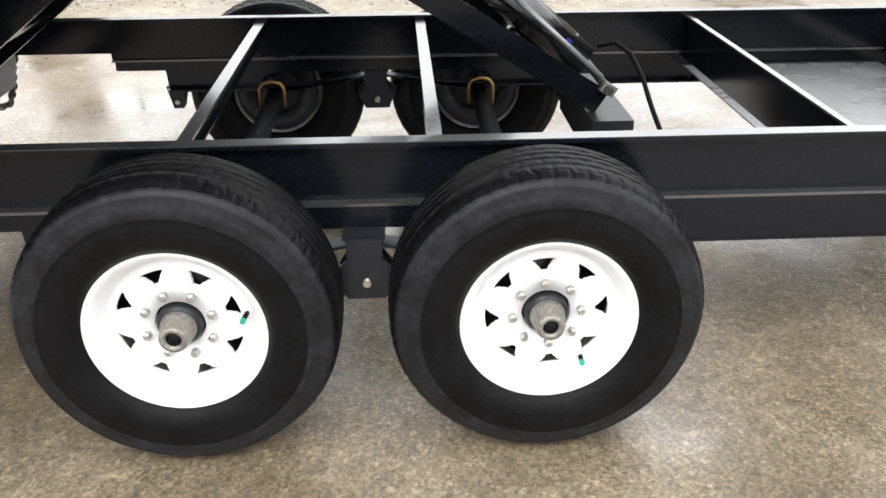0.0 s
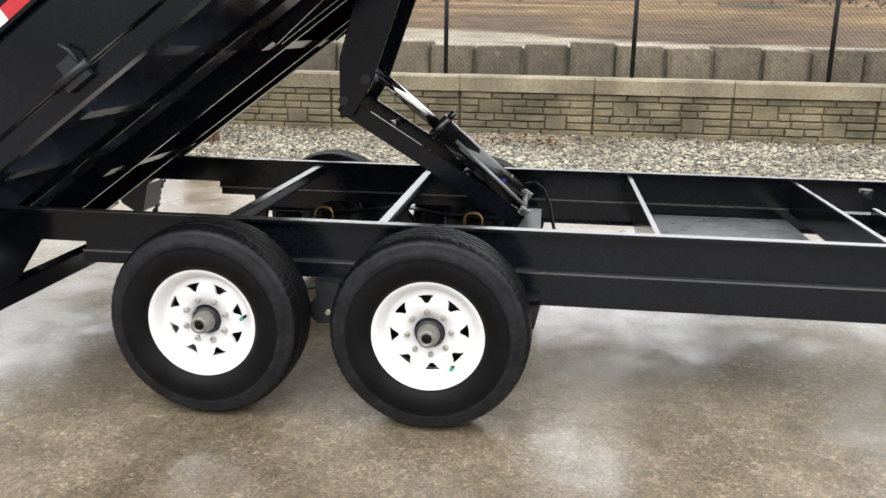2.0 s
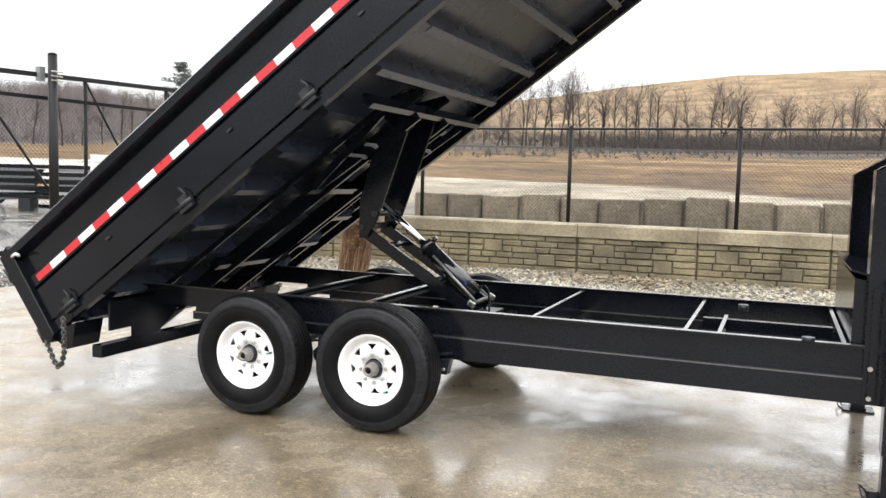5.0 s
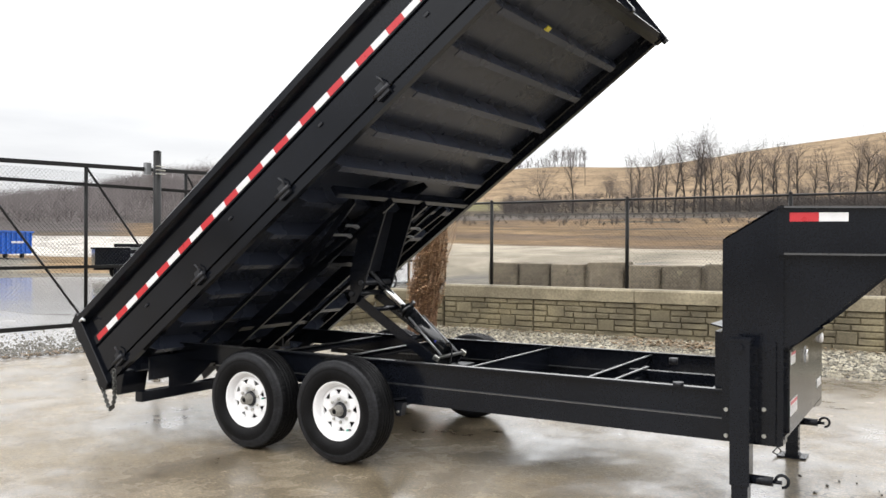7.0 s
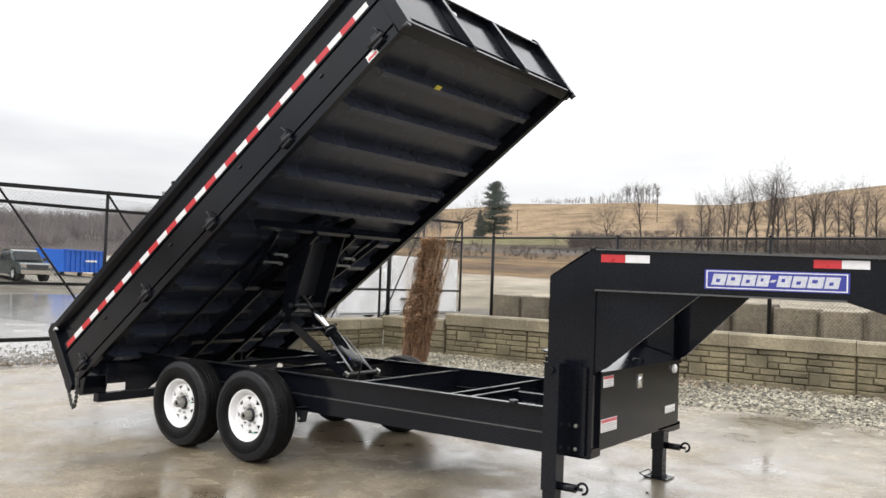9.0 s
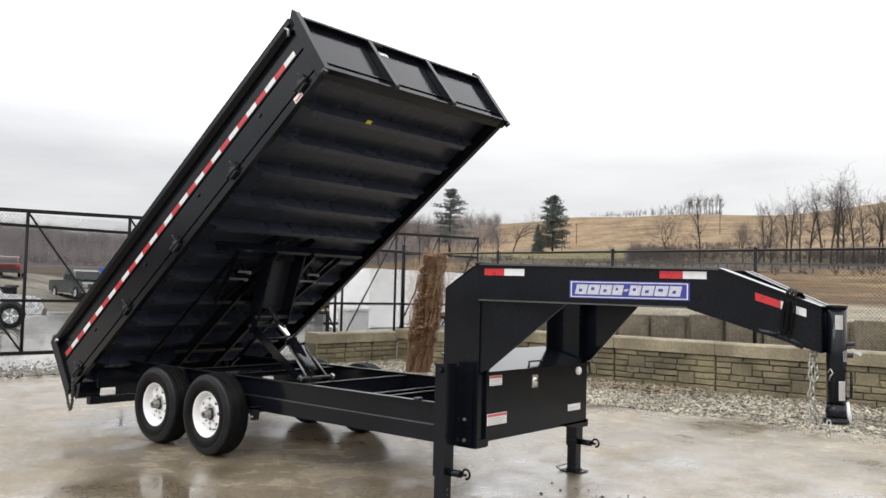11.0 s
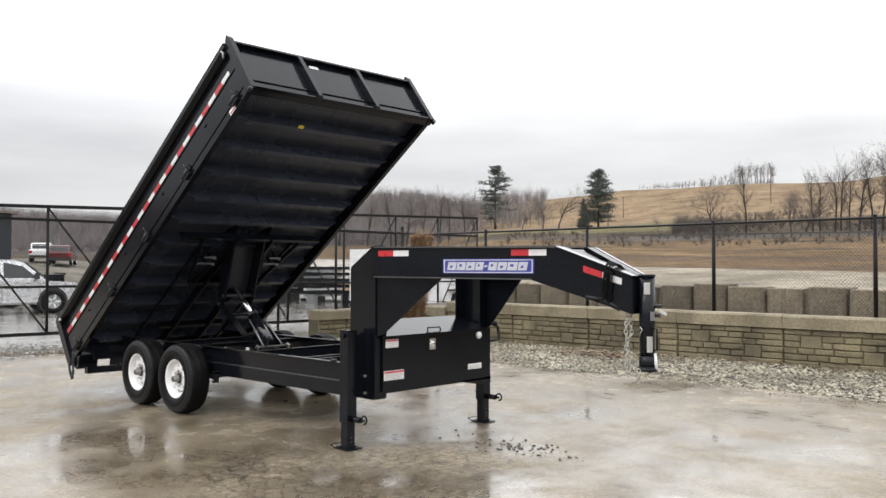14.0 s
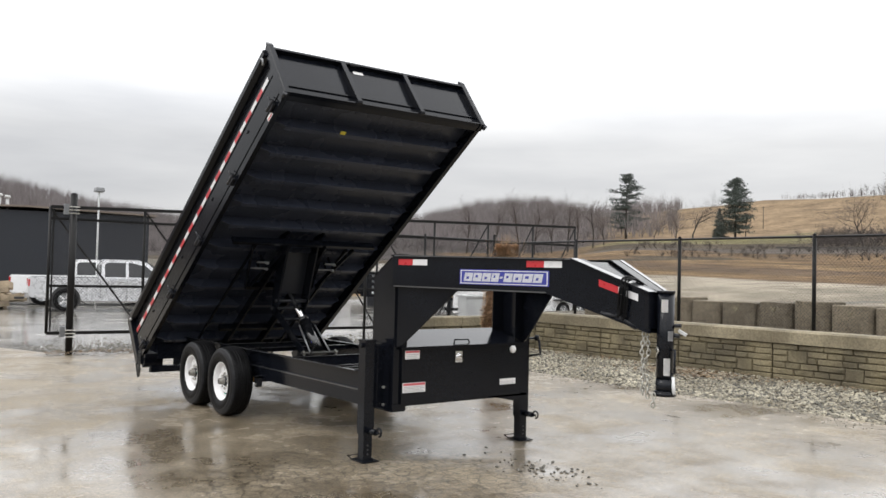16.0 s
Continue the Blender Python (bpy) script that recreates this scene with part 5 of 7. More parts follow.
for x, z in ((KNEE.x + 0.02, KNEE.z + 0.02), (0.02, 1.255)):
    bm = B()
    rod(bm, (x, -0.225, z), (x, 0.225, z), 0.022, 10)
    part("hoist_pin", bm, BLACK_MATT, trailer)
for s in (-1, 1):
    bm = B()
    prism(bm, [(0.14, 1.90), (0.38, 2.06), (0.34, 2.10), (0.10, 2.04)], s * 0.235 - 0.01, s * 0.235 + 0.01)
    part("hoist_lug", bm, BLACK, trailer)


# ---- fence, gate and their mesh ----
def chain_link(bm, length, z0, z1, rise=0.0, pitch=0.062, r=0.0021):
    """Crossing wires of a mesh panel along local x, from z0 to z1."""
    h = z1 - z0
    n = int((length + h) / pitch)
    for d in (1, -1):
        for i in range(n):
            a = i * pitch - (h if d > 0 else 0)
            b = a + d * h if d > 0 else a - h
            xa, za, xb, zb = a, z0, b, z1
            if d < 0:
                xa, xb = a, a - h
            lo, hi = 0.0, 1.0
            dx = xb - xa
            for lim, sgn in ((0.0, 1), (length, -1)):
                t = (lim - xa) / dx
                if (dx > 0) == (sgn > 0):
                    lo = max(lo, t)
                else:
                    hi = min(hi, t)
            if hi - lo < 0.01:
                continue
            p = (xa + dx * lo, 0.002 * d, z0 + h * lo + rise * (xa + dx * lo))
            q = (xa + dx * hi, 0.002 * d, z0 + h * hi + rise * (xa + dx * hi))
            rod(bm, p, q, r, 3, caps=False)
    return bm


FY = 8.74
fence = thing("fence", "black chain-link fence behind the stone wall", "fence", pose(0, FY, 0), kind="structure")
for i in range(9):
    x = -6.22 + 2.73 * i
    bm = B()
    rod(bm, (x, 0, 0.60), (x, 0, 2.44 if i else 2.60), 0.034 if i else 0.045, 12)
    rod(bm, (x, 0, 2.44 if i else 2.60), (x, 0, 2.475 if i else 2.63), 0.040 if i else 0.05, 12, 0.012)
    part("post", bm, FENCE_BLACK, fence)
bm = B()
rod(bm, (-6.22, 0, 2.415), (15.6, 0, 2.415), 0.021, 8)
part("top_rail", bm, FENCE_BLACK, fence)
bm = B()
rod(bm, (-6.22, -0.03, 0.80), (15.6, -0.03, 0.80), 0.006, 5)
part("tension_wire", bm, FENCE_BLACK, fence)
bm = chain_link(B(), 19.5, 0.78, 2.415)
o = part("chain_link_mesh", bm, FENCE_BLACK, fence)
o.matrix_local = pose(-6.22, -0.036, 0)
tagged(o, kind="stuff")

side = thing("side_fence", "short black chain-link fence on the side wall", "fence", pose(-6.2, 5.0, 0, 0, 0, 90), kind="structure")
for d in (0.0, 1.6):
    bm = B()
    rod(bm, (d, 0, 0.0 if d < 0.5 else 0.60), (d, 0, 2.53), 0.030, 10)
    rod(bm, (d, 0, 2.53), (d, 0, 2.55), 0.034, 10, 0.012)
    part("post", bm, FENCE_BLACK, side)
for z, r in ((2.475, 0.021), (1.26, 0.019)):
    part("rail", rod(B(), (0, 0, z), (3.78, 0, z), r, 8), FENCE_BLACK, side)
o = part("chain_link_mesh", chain_link(B(), 3.78, 0.66, 2.475), FENCE_BLACK, side)
o.matrix_local = pose(0, -0.03, 0)
tagged(o, kind="stuff")

G0, G1 = Vector((-7.13, -1.22, 0)), Vector((-6.30, 11.67, 0))
GL = (G1 - G0).length
GA = math.degrees(math.atan2(G1.y - G0.y, G1.x - G0.x))
gate = thing("sliding_gate", "long black cantilever sliding gate with chain-link mesh", "gate", pose(G0.x, G0.y, 0, 0, 0, GA))
RISE = 0.022
Z = lambda x, z: z + RISE * x
for z, r in ((2.68, 0.034), (2.47, 0.028), (1.24, 0.026), (0.38, 0.034)):
    bm = B()
    rise = Z(GL, z) if z > 2.5 else z
    bar(bm, (0, 0, z), (GL, 0, rise), r * 1.8, r * 1.8)
    part("rail", bm, FENCE_BLACK, gate)
STILES = [0.0, 1.68, 3.43, 5.25, 6.85, 8.40, 10.0, 11.45, GL]
for x in STILES:
    bm = B()
    rod(bm, (x, 0, 0.38), (x, 0, Z(x, 2.68)), 0.028, 8)
    part("stile", bm, FENCE_BLACK, gate)
for i, (a, b) in enumerate(zip(STILES, STILES[1:])):
    bm = B()
    if i in (5, 6, 7):
        rod(bm, (a, 0, 0.40), (b, 0, Z(b, 2.66)), 0.018, 6)
    else:
        rod(bm, (a, 0, Z(a, 2.66)), (b, 0, 0.40), 0.018, 6)
    part("brace", bm, FENCE_BLACK, gate)
bm = chain_link(B(), GL, 0.38, 2.47)
o = part("chain_link_mesh", bm, FENCE_BLACK, gate)
o.matrix_local = pose(0, -0.03, 0)
tagged(o, kind="stuff")
bm = chain_link(B(), GL * 0.45, 2.47, 2.66)
o = part("chain_link_mesh", bm, FENCE_BLACK, gate)
o.matrix_local = pose(0, -0.03, 0)
tagged(o, kind="stuff")
bm = B()
rod(bm, (0.06, 0.0, 0.42), (0.06, 0.0, 2.64), 0.016, 6)
part("end_strap", bm, FENCE_BLACK, gate)
bm = box(B(), 5.29, 5.74, -0.05, -0.042, 1.00, 1.735)
notice = part("notice_board", bm, WHITE_PANEL, gate, "weathered white notice with faded green print")
for i in range(7):
    part("print_bar", box(B(), 5.35, 5.68 - 0.06 * (i % 3), -0.0535, -0.0515, 1.10 + 0.085 * i, 1.12 + 0.085 * i), material("faded_green_print", (0.46, 0.56, 0.52), 0.6, bump=0.0) if i == 0 else bpy.data.materials["faded_green_print"], notice)


def gate_post(x, y, h, lab):
    post = thing("gate_post", lab, "post", pose(x, y, 0, 0, 0, GA), group="gate posts")
    bm = B()
    rod(bm, (0, 0, -0.1), (0, 0, h), 0.062, 14)
    rod(bm, (0, 0, h), (0, 0, h + 0.02), 0.066, 14, 0.03)
    part("tube", bm, FENCE_BLACK, post)
    for z in (0.38, h - 0.30):
        bm = B()
        box(bm, -0.15, -0.06, 0.07, 0.15, z - 0.07, z + 0.12)
        soften(bm, 0.01)
        part("roller_housing", bm, GREY_STEEL, post, "pale galvanised roller housing")
        bm = B()
        for dz in (-0.06, 0.0, 0.06):
            rod(bm, (-0.09, -0.085, z + dz), (0.09, -0.085, z + dz), 0.010, 6)
        part("clamp_bolts", bm, ZINC, post)
    return post


gate_post(-6.98, -0.86, 2.93, "thick round black gate post with roller brackets")
gate_post(-6.68, 3.33, 3.06, "tall round black gate post with pale roller box")


# ---- stone wall ----
# every panel comes from one mould: start and end along the panel, lowest and highest course
MOULD = ([(0, .24, 5, 6), (.24, .47, 5, 6), (.47, .72, 5, 6), (.72, 1, 5, 6), (0, .14, 4, 5), (.14, .32, 3, 5), (.32, .50, 4, 5), (.50, .64, 4, 5), (.64, .83, 4, 5), (.83, 1, 4, 5)]
         + [(0, .14, 3, 4), (.32, .41, 3, 4), (.41, .63, 3, 4), (.63, .76, 3, 4), (.76, 1, 3, 4), (0, .12, 2, 3), (.12, .26, 2, 3), (.26, .42, 2, 3), (.42, .65, 2, 3)]
         + [(.65, .81, 1, 3), (.81, 1, 2, 3), (0, .20, 1, 2), (.20, .38, 1, 2), (.38, .52, 1, 2), (.52, .65, 1, 2), (.81, 1, 1, 2), (0, .30, 0, 1), (.30, .62, 0, 1), (.62, 1, 0, 1)])
MOULD_SHORT = [(0, .55, 4.6, 6), (.55, 1, 4.6, 6), (0, .34, 3.2, 4.6), (.34, 1, 3.2, 4.6), (0, .62, 1.6, 3.2), (.62, 1, 1.6, 3.2), (0, .42, 0, 1.6), (.42, 1, 0, 1.6)]


def wall_run(wall, length, top, to_world, seams):
    """Cap slabs and coursed stones along local x, face towards local -y."""
    core = B()
    box(core, 0, length, 0.03, 0.34, -0.1, top - 0.22)
    part("core", core, JOINT, wall).matrix_local = to_world
    edges = [0.0] + [s for s in seams if 0.15 < s < length - 0.15] + [length]
    z_low, z_high = -0.03, top - 0.222
    for a, b in zip(edges, edges[1:]):
        full = b - a > 1.5
        for u0, u1, r0, r1 in MOULD if full else MOULD_SHORT:
            x, w = a + 0.010 + (b - a - 0.020) * u0 + 0.004, (b - a - 0.020) * (u1 - u0) - 0.008
            z0, z1 = z_low + (z_high - z_low) * r0 / 6 + 0.004, z_low + (z_high - z_low) * r1 / 6 - 0.004
            d = random.uniform(0.010, 0.024)
            e = random.uniform(0.012, 0.020)
            bm = B()
            j = lambda: random.uniform(-0.008, 0.008)
            f = [bm.verts.new((px + j(), -d + random.uniform(-0.007, 0.007), pz + j() * 0.8)) for px, pz in ((x + e, z0 + e), (x + w * 0.5, z0 + e * 0.8), (x + w - e, z0 + e), (x + w - e, z1 - e), (x + w * 0.5, z1 - e * 0.8), (x + e, z1 - e))]
            rim_at = ((x, z0), (x + w * 0.5, z0), (x + w, z0), (x + w, z1), (x + w * 0.5, z1), (x, z1))
            m = [bm.verts.new((px, 0.004, pz)) for px, pz in rim_at]
            g = [bm.verts.new((px, 0.05, pz)) for px, pz in rim_at]
            bm.faces.new(f)
            for q in range(6):
                p = (q + 1) % 6
                bm.faces.new((f[q], m[q], m[p], f[p]))
                bm.faces.new((m[q], g[q], g[p], m[p]))
            bmesh.ops.recalc_face_normals(bm, faces=bm.faces[:])
            part("stone", bm, STONE, wall).matrix_local = to_world
    for i, (a, b) in enumerate(zip(edges, edges[1:])):
        bm = B()
        dz, dy = random.uniform(-0.008, 0.008), random.uniform(-0.012, 0.012)
        n = 8
        rows = []
        for q in range(n + 1):
            x = a + 0.005 + (b - a - 0.010) * q / n
            w1, w2 = random.uniform(-0.006, 0.006), random.uniform(-0.006, 0.006)
            rows.append([bm.verts.new(p) for p in ((x, -0.052 + dy + w1, top - 0.22), (x, -0.058 + dy + w2, top - 0.03 + dz), (x, -0.034 + dy + w1, top + dz), (x, 0.36, top + dz), (x, 0.36, top - 0.22))])
        for u, v in zip(rows, rows[1:]):
            for q in range(5):
                bm.faces.new((u[q], v[q], v[(q + 1) % 5], u[(q + 1) % 5]))
        bm.faces.new(rows[0])
        bm.faces.new(rows[-1][::-1])
        bmesh.ops.recalc_face_normals(bm, faces=bm.faces[:])
        part("cap_slab", bm, CAPSTONE, wall).matrix_local = to_world


WY = 8.40
wall = thing("wall_retaining", "low tan cast-stone retaining wall with slab caps", "wall", kind="structure")
wall_run(wall, 16.0, 0.82, pose(-4.36, WY, 0), [-0.50 + 1.93 * k + 4.36 for k in range(-3, 9)])
wall_run(wall, 1.66, 0.70, pose(-6.04, WY, 0), [0.9])
wall_run(wall, 2.45, 0.64, pose(-6.06, 5.98, 0, 0, 0, 90), [0.82, 1.63])

# big cast blocks beyond the fence
x = -4.05
k = 0
while x < 6.4:
    w = random.uniform(0.66, 0.76)
    h = 1.27 + random.uniform(-0.055, 0.035)
    bm = B()
    prism(bm, [(0.085, 0.0), (w - 0.085, 0.0), (w - 0.012, 0.075), (w, 0.62), (0.0, 0.62), (0.012, 0.075)], 0.0, h - 0.60, "z")
    soften(bm, 0.016, 1)
    box(bm, w - 0.02, w + 0.05, 0.16, 0.44, 0.02, h - 0.64)
    bmesh.ops.subdivide_edges(bm, edges=[e for e in bm.edges if e.calc_length() > 0.25], cuts=2, use_grid_fill=True)
    for v in bm.verts:
        v.co += Vector([noise.noise(v.co * 4 + Vector((k * 7, i * 3, 0))) * 0.012 for i in range(3)])
    o = solid("concrete_block", bm, BLOCK, "weathered grey cast concrete block in a row behind the fence", "concrete block", "concrete blocks", m=pose(x, 9.60 + random.uniform(-0.04, 0.04), 0.60, random.uniform(-0.6, 0.6), random.uniform(-0.6, 0.6), random.uniform(-1.2, 1.2)))
    if k % 3 != 1:
        # pale raised triangle stands in for light in the lifting recess
        part("lifting_recess", prism(B(), [(w * 0.42, h - 0.70), (w * 0.58, h - 0.70), (w * 0.50, h - 0.79)], -0.022, 0.02), CAPSTONE, o)
    x += w + random.uniform(0.014, 0.040)
    k += 1


# ---- loose stones, leaves, dry grass ----
def scatter(bm, n, place, lo, hi, flat=0.6):
    base = [Vector(p) for p in ((1, 0, 0), (-1, 0, 0), (0, 1, 0), (0, -1, 0), (0, 0, 1), (0, 0, -1))]
    tri = ((0, 2, 4), (2, 1, 4), (1, 3, 4), (3, 0, 4), (2, 0, 5), (1, 2, 5), (3, 1, 5), (0, 3, 5))
    verts, faces = [], []
    for _ in range(n):
        x, y, z = place()
        s = random.uniform(lo, hi)
        a = random.uniform(0, 6.28)
        c, sn = math.cos(a), math.sin(a)
        k = len(verts)
        for p in base:
            q = p * s * random.uniform(0.6, 1.15)
            verts.append((x + q.x * c - q.y * sn, y + q.x * sn + q.y * c, z + q.z * flat))
        faces += [tuple(i + k for i in t) for t in tri]
    return verts, faces


def stuff(name, data, mat, label, category):
    me = bpy.data.meshes.new(name)
    me.from_pydata(data[0], [], data[1])
    me.materials.append(mat)
    return tagged(new(name, me), label, category, kind="stuff")


def strip_spot():
    x = random.uniform(-6.0, 12.5)
    return x, random.uniform(5.14, 8.38), -0.008 + random.uniform(0, 0.012)


stuff("gravel_stones", scatter(None, 28000, strip_spot, 0.012, 0.045), PEBBLE, "loose pale gravel stones of mixed size", "gravel")
stuff("gravel_stones", scatter(None, 7000, lambda: ((lambda t: (-6.55 - 0.075 * (2.8 - t) - abs(random.gauss(0, 1.3)), t, -0.016))(random.uniform(-1.5, 9.0))), 0.010, 0.034), PEBBLE_DARK, "loose gravel stones along the gate", "gravel")
stuff("dark_pebbles", scatter(None, 95, lambda: (random.gauss(4.2, 0.30), random.gauss(0.16, 0.17), 0.006), 0.007, 0.024), PEBBLE_DARK, "small dark pebbles lying on the concrete", "pebble")
stuff("dark_pebbles", scatter(None, 1500, lambda: (random.uniform(-5, 12), 5.12 - abs(random.gauss(0, 0.28)), 0.003), 0.004, 0.015), PEBBLE_DARK, "grit washed onto the concrete edge", "pebble")


def leaves(n, place, lo=0.02, hi=0.05):
    verts, faces = [], []
    for _ in range(n):
        x, y, z = place()
        s, a = random.uniform(lo, hi), random.uniform(0, 6.28)
        c, sn = math.cos(a) * s, math.sin(a) * s
        k = len(verts)
        t = random.uniform(0.1, 0.5) * s
        verts += [(x - c, y - sn, z), (x - sn * 0.5, y + c * 0.5, z + t), (x + c, y + sn, z + 0.004), (x + sn * 0.5, y - c * 0.5, z + t * 0.5)]
        faces += [(k, k + 1, k + 2), (k, k + 2, k + 3)]
    return verts, faces


stuff("dead_leaves", leaves(900, lambda: (random.uniform(-5.9, 11), 8.36 - abs(random.gauss(0, 0.28)), 0.01)), LEAF, "dead brown leaves blown against the wall", "leaves")
stuff("dead_leaves", leaves(700, lambda: ((lambda t: (-6.50 - 0.075 * (2.8 - t) - abs(random.gauss(0, 0.15)), t, 0.006 + random.uniform(0, 0.06)))(random.uniform(-1.3, 4.0)))), LEAF, "dead leaves and debris caught under the gate", "leaves")
stuff("dead_leaves", leaves(120, lambda: (random.gauss(-3.0, 1.6), random.gauss(6.3, 0.8), 0.01)), LEAF, "dead leaves on the gravel", "leaves")

stuff("dead_leaves", leaves(420, lambda: (random.gauss(0.45, 0.55), random.gauss(7.35, 0.30), 0.02 + random.uniform(0, 0.03)), 0.02, 0.06), LEAF, "patch of dead leaves and straw on the gravel", "leaves")
tuft = thing("ornamental_grass", "tall dry tan ornamental grass clump at the wall", "plant", pose(-3.71, 6.51, 0))


def blades(n, h0, h1, spread_r, mat, name, plume=False):
    verts, faces = [], []
    for _ in range(n):
        a, r = random.uniform(0, 6.28), abs(random.gauss(0.05, 0.13))
        r = min(r, 0.23)
        h = random.uniform(h0, h1)
        lean = random.gauss(0, spread_r)
        la = a + random.gauss(0, 0.6)
        px, py, pz = r * math.cos(a), r * math.sin(a), (0.0 if not plume else h * random.uniform(0.25, 0.8))
        w = random.uniform(0.002, 0.0055)
        k = len(verts)
        steps = 6
        wa = random.uniform(0, 3.14)
        for q in range(steps + 1):
            t = q / steps
            z = pz + (h - pz) * t
            bend = lean * (z / 2.0) ** 1.2 + 0.07 * noise.noise((px * 9, py * 9, z * 3.5))
            x, y = px + bend * math.cos(la) + 0.095 * z, py + bend * math.sin(la) + 0.075 * z
            ww = w * (1 - 0.85 * t)
            verts += [(x - ww * math.cos(wa), y - ww * math.sin(wa), z), (x + ww * math.cos(wa), y + ww * math.sin(wa), z)]
        for q in range(steps):
            i = k + 2 * q
            faces.append((i, i + 1, i + 3, i + 2))
    me = bpy.data.meshes.new(name)
    me.from_pydata(verts, [], faces)
    me.materials.append(mat)
    o = new(name, me)
    o.parent = tuft
    return o


def tuft_spot():
    """Leaves in loose clumps on an upright column that narrows to its foot."""
    while True:
        a, z = random.uniform(0, 6.28), 0.12 + 2.15 * random.random() ** 0.9
        reach = 0.15 + 0.145 * min(1.0, z / 0.8) - 0.10 * max(0.0, z - 1.5)
        r = reach * (1 + 0.35 * noise.noise((math.cos(a) * 1.6, math.sin(a) * 1.6, z * 3.0))) * random.random() ** 0.45
        x, y = r * math.cos(a), r * math.sin(a)
        if noise.noise((x * 9, y * 9, z * 6)) > random.uniform(-0.35, 0.15):
            return x + 0.095 * z, y + 0.075 * z, z


blades(1300, 0.9, 2.15, 0.085, REED, "stems")
blades(900, 1.3, 2.52, 0.15, PLUME, "plumes", True)
lv = leaves(15000, tuft_spot, 0.014, 0.046)
me = bpy.data.meshes.new("dry_leaves")
me.from_pydata(lv[0], [], lv[1])
me.materials.append(FLECK)
o = new("dry_leaves", me)
o.parent = tuft


# ---- trees ----
def grow(seed, height, depth=5, spread_a=26, split=3, bole=0.60, lean=0.0):
    rnd = random.Random(seed)
    limbs = []

    tall = bole > 0.7

    def branch(p, d, length, r, level):
        if level > depth or r < 0.002:
            return
        segs = (10 if tall else 4) if level == 0 else (3 if level == 1 else 2)
        wob = 0.045 if tall and level == 0 else 0.13
        q, v, rr = p.copy(), d.copy(), r
        for i in range(segs):
            v = (v + Vector((rnd.gauss(0, wob), rnd.gauss(0, wob), rnd.gauss(0.05, wob * 0.6)))).normalized()
            w = q + v * length / segs
            r2 = rr * (0.91 if segs == 10 else 0.82)
            limbs.append((q, w, rr, r2, level))
            q, rr = w, r2
            if level > 0 or i > (2 if tall else 0):
                if tall and level == 0:
                    count, reach = 2, (0.16, 0.31)
                elif level < 2:
                    count, reach = split, (0.46, 0.80)
                else:
                    count, reach = (2 if level == 2 and not tall else 1), (0.46, 0.80)
                for _ in range(count):
                    t = v.orthogonal().normalized()
                    t.rotate(Matrix.Rotation(rnd.uniform(0, 6.28), 3, v))
                    a = radians(rnd.gauss(spread_a, 12))
                    nd = (v * math.cos(a) + t * math.sin(a)).normalized()
                    branch(q, nd, length * rnd.uniform(*reach), rr * rnd.uniform(0.42, 0.62), level + 1)
    branch(Vector((0, 0, -0.3)), Vector((lean, 0, 1)).normalized(), height * bole, height * (0.019 if tall else 0.015), 0)
    k = height / max(q.z for p, q, r, r2, lv in limbs)
    return [(p * k, q * k, r * k, r2 * k, lv) for p, q, r, r2, lv in limbs]


def bare_tree(seed, height, depth=4, spread_a=34, bole=0.6, lean=0.0):
    limbs = grow(seed, height, depth, spread_a, bole=bole, lean=lean)
    t = thing("bare_tree", "leafless winter tree with fine grey-brown twigs", "tree", group="bare trees")
    bm = B()
    for p, q, r, r2, lv in limbs:
        if lv < 2:
            rod(bm, p, q, r, 6, r2, caps=False)
    part("trunk", bm, BARK, t)
    verts, faces = [], []
    for p, q, r, r2, lv in limbs:
        if lv >= 2:
            k = len(verts)
            w = max(r, 0.021)
            d = (q - p).normalized()
            a = d.orthogonal().normalized() * w
            b = d.cross(a).normalized() * w
            verts += [p + a, p - a * 0.5 + b * 0.87, p - a * 0.5 - b * 0.87, q]
            faces += [(k, k + 1, k + 3), (k + 1, k + 2, k + 3), (k + 2, k, k + 3)]
    me = bpy.data.meshes.new("crown")
    me.from_pydata(verts, [], faces)
    me.materials.append(TWIG)
    o = new("crown", me)
    o.parent = t
    return t


def at_polar(az, r):
    x, y = EYE[0] - r * math.sin(radians(az)), EYE[1] + r * math.cos(radians(az))
    return x, y, land_z(x, y)


rt = random.Random(5)
tall_kinds = [bare_tree(11 + i, 16.0, 4, 26 + 5 * (i % 3), 0.84, (0.02, 0.07, 0.14)[i % 3]) for i in range(6)]
round_kinds = [bare_tree(31 + i, 16.0, 5, 36 + 4 * i, 0.40, (0.05, 0.14, 0.0)[i]) for i in range(3)]
GROVE = [(8, 7.2), (12.7, 7.6), (14.3, 8.3), (15.9, 7.5), (17.9, 7.4), (20, 6.0)]
spots = []
for i in range(20):
    a = 18.3 - 0.53 * i + rt.uniform(-0.2, 0.2)
    spots.append((a, rt.uniform(188, 206), along(GROVE, a) + 0.35 - rt.uniform(0, 1.1), "tall"))
for i in range(48):
    spots.append((7.6 - 0.52 * i + rt.uniform(-0.25, 0.25), rt.uniform(188, 212), rt.uniform(4.8, 7.7), "tall" if i % 6 else "round"))
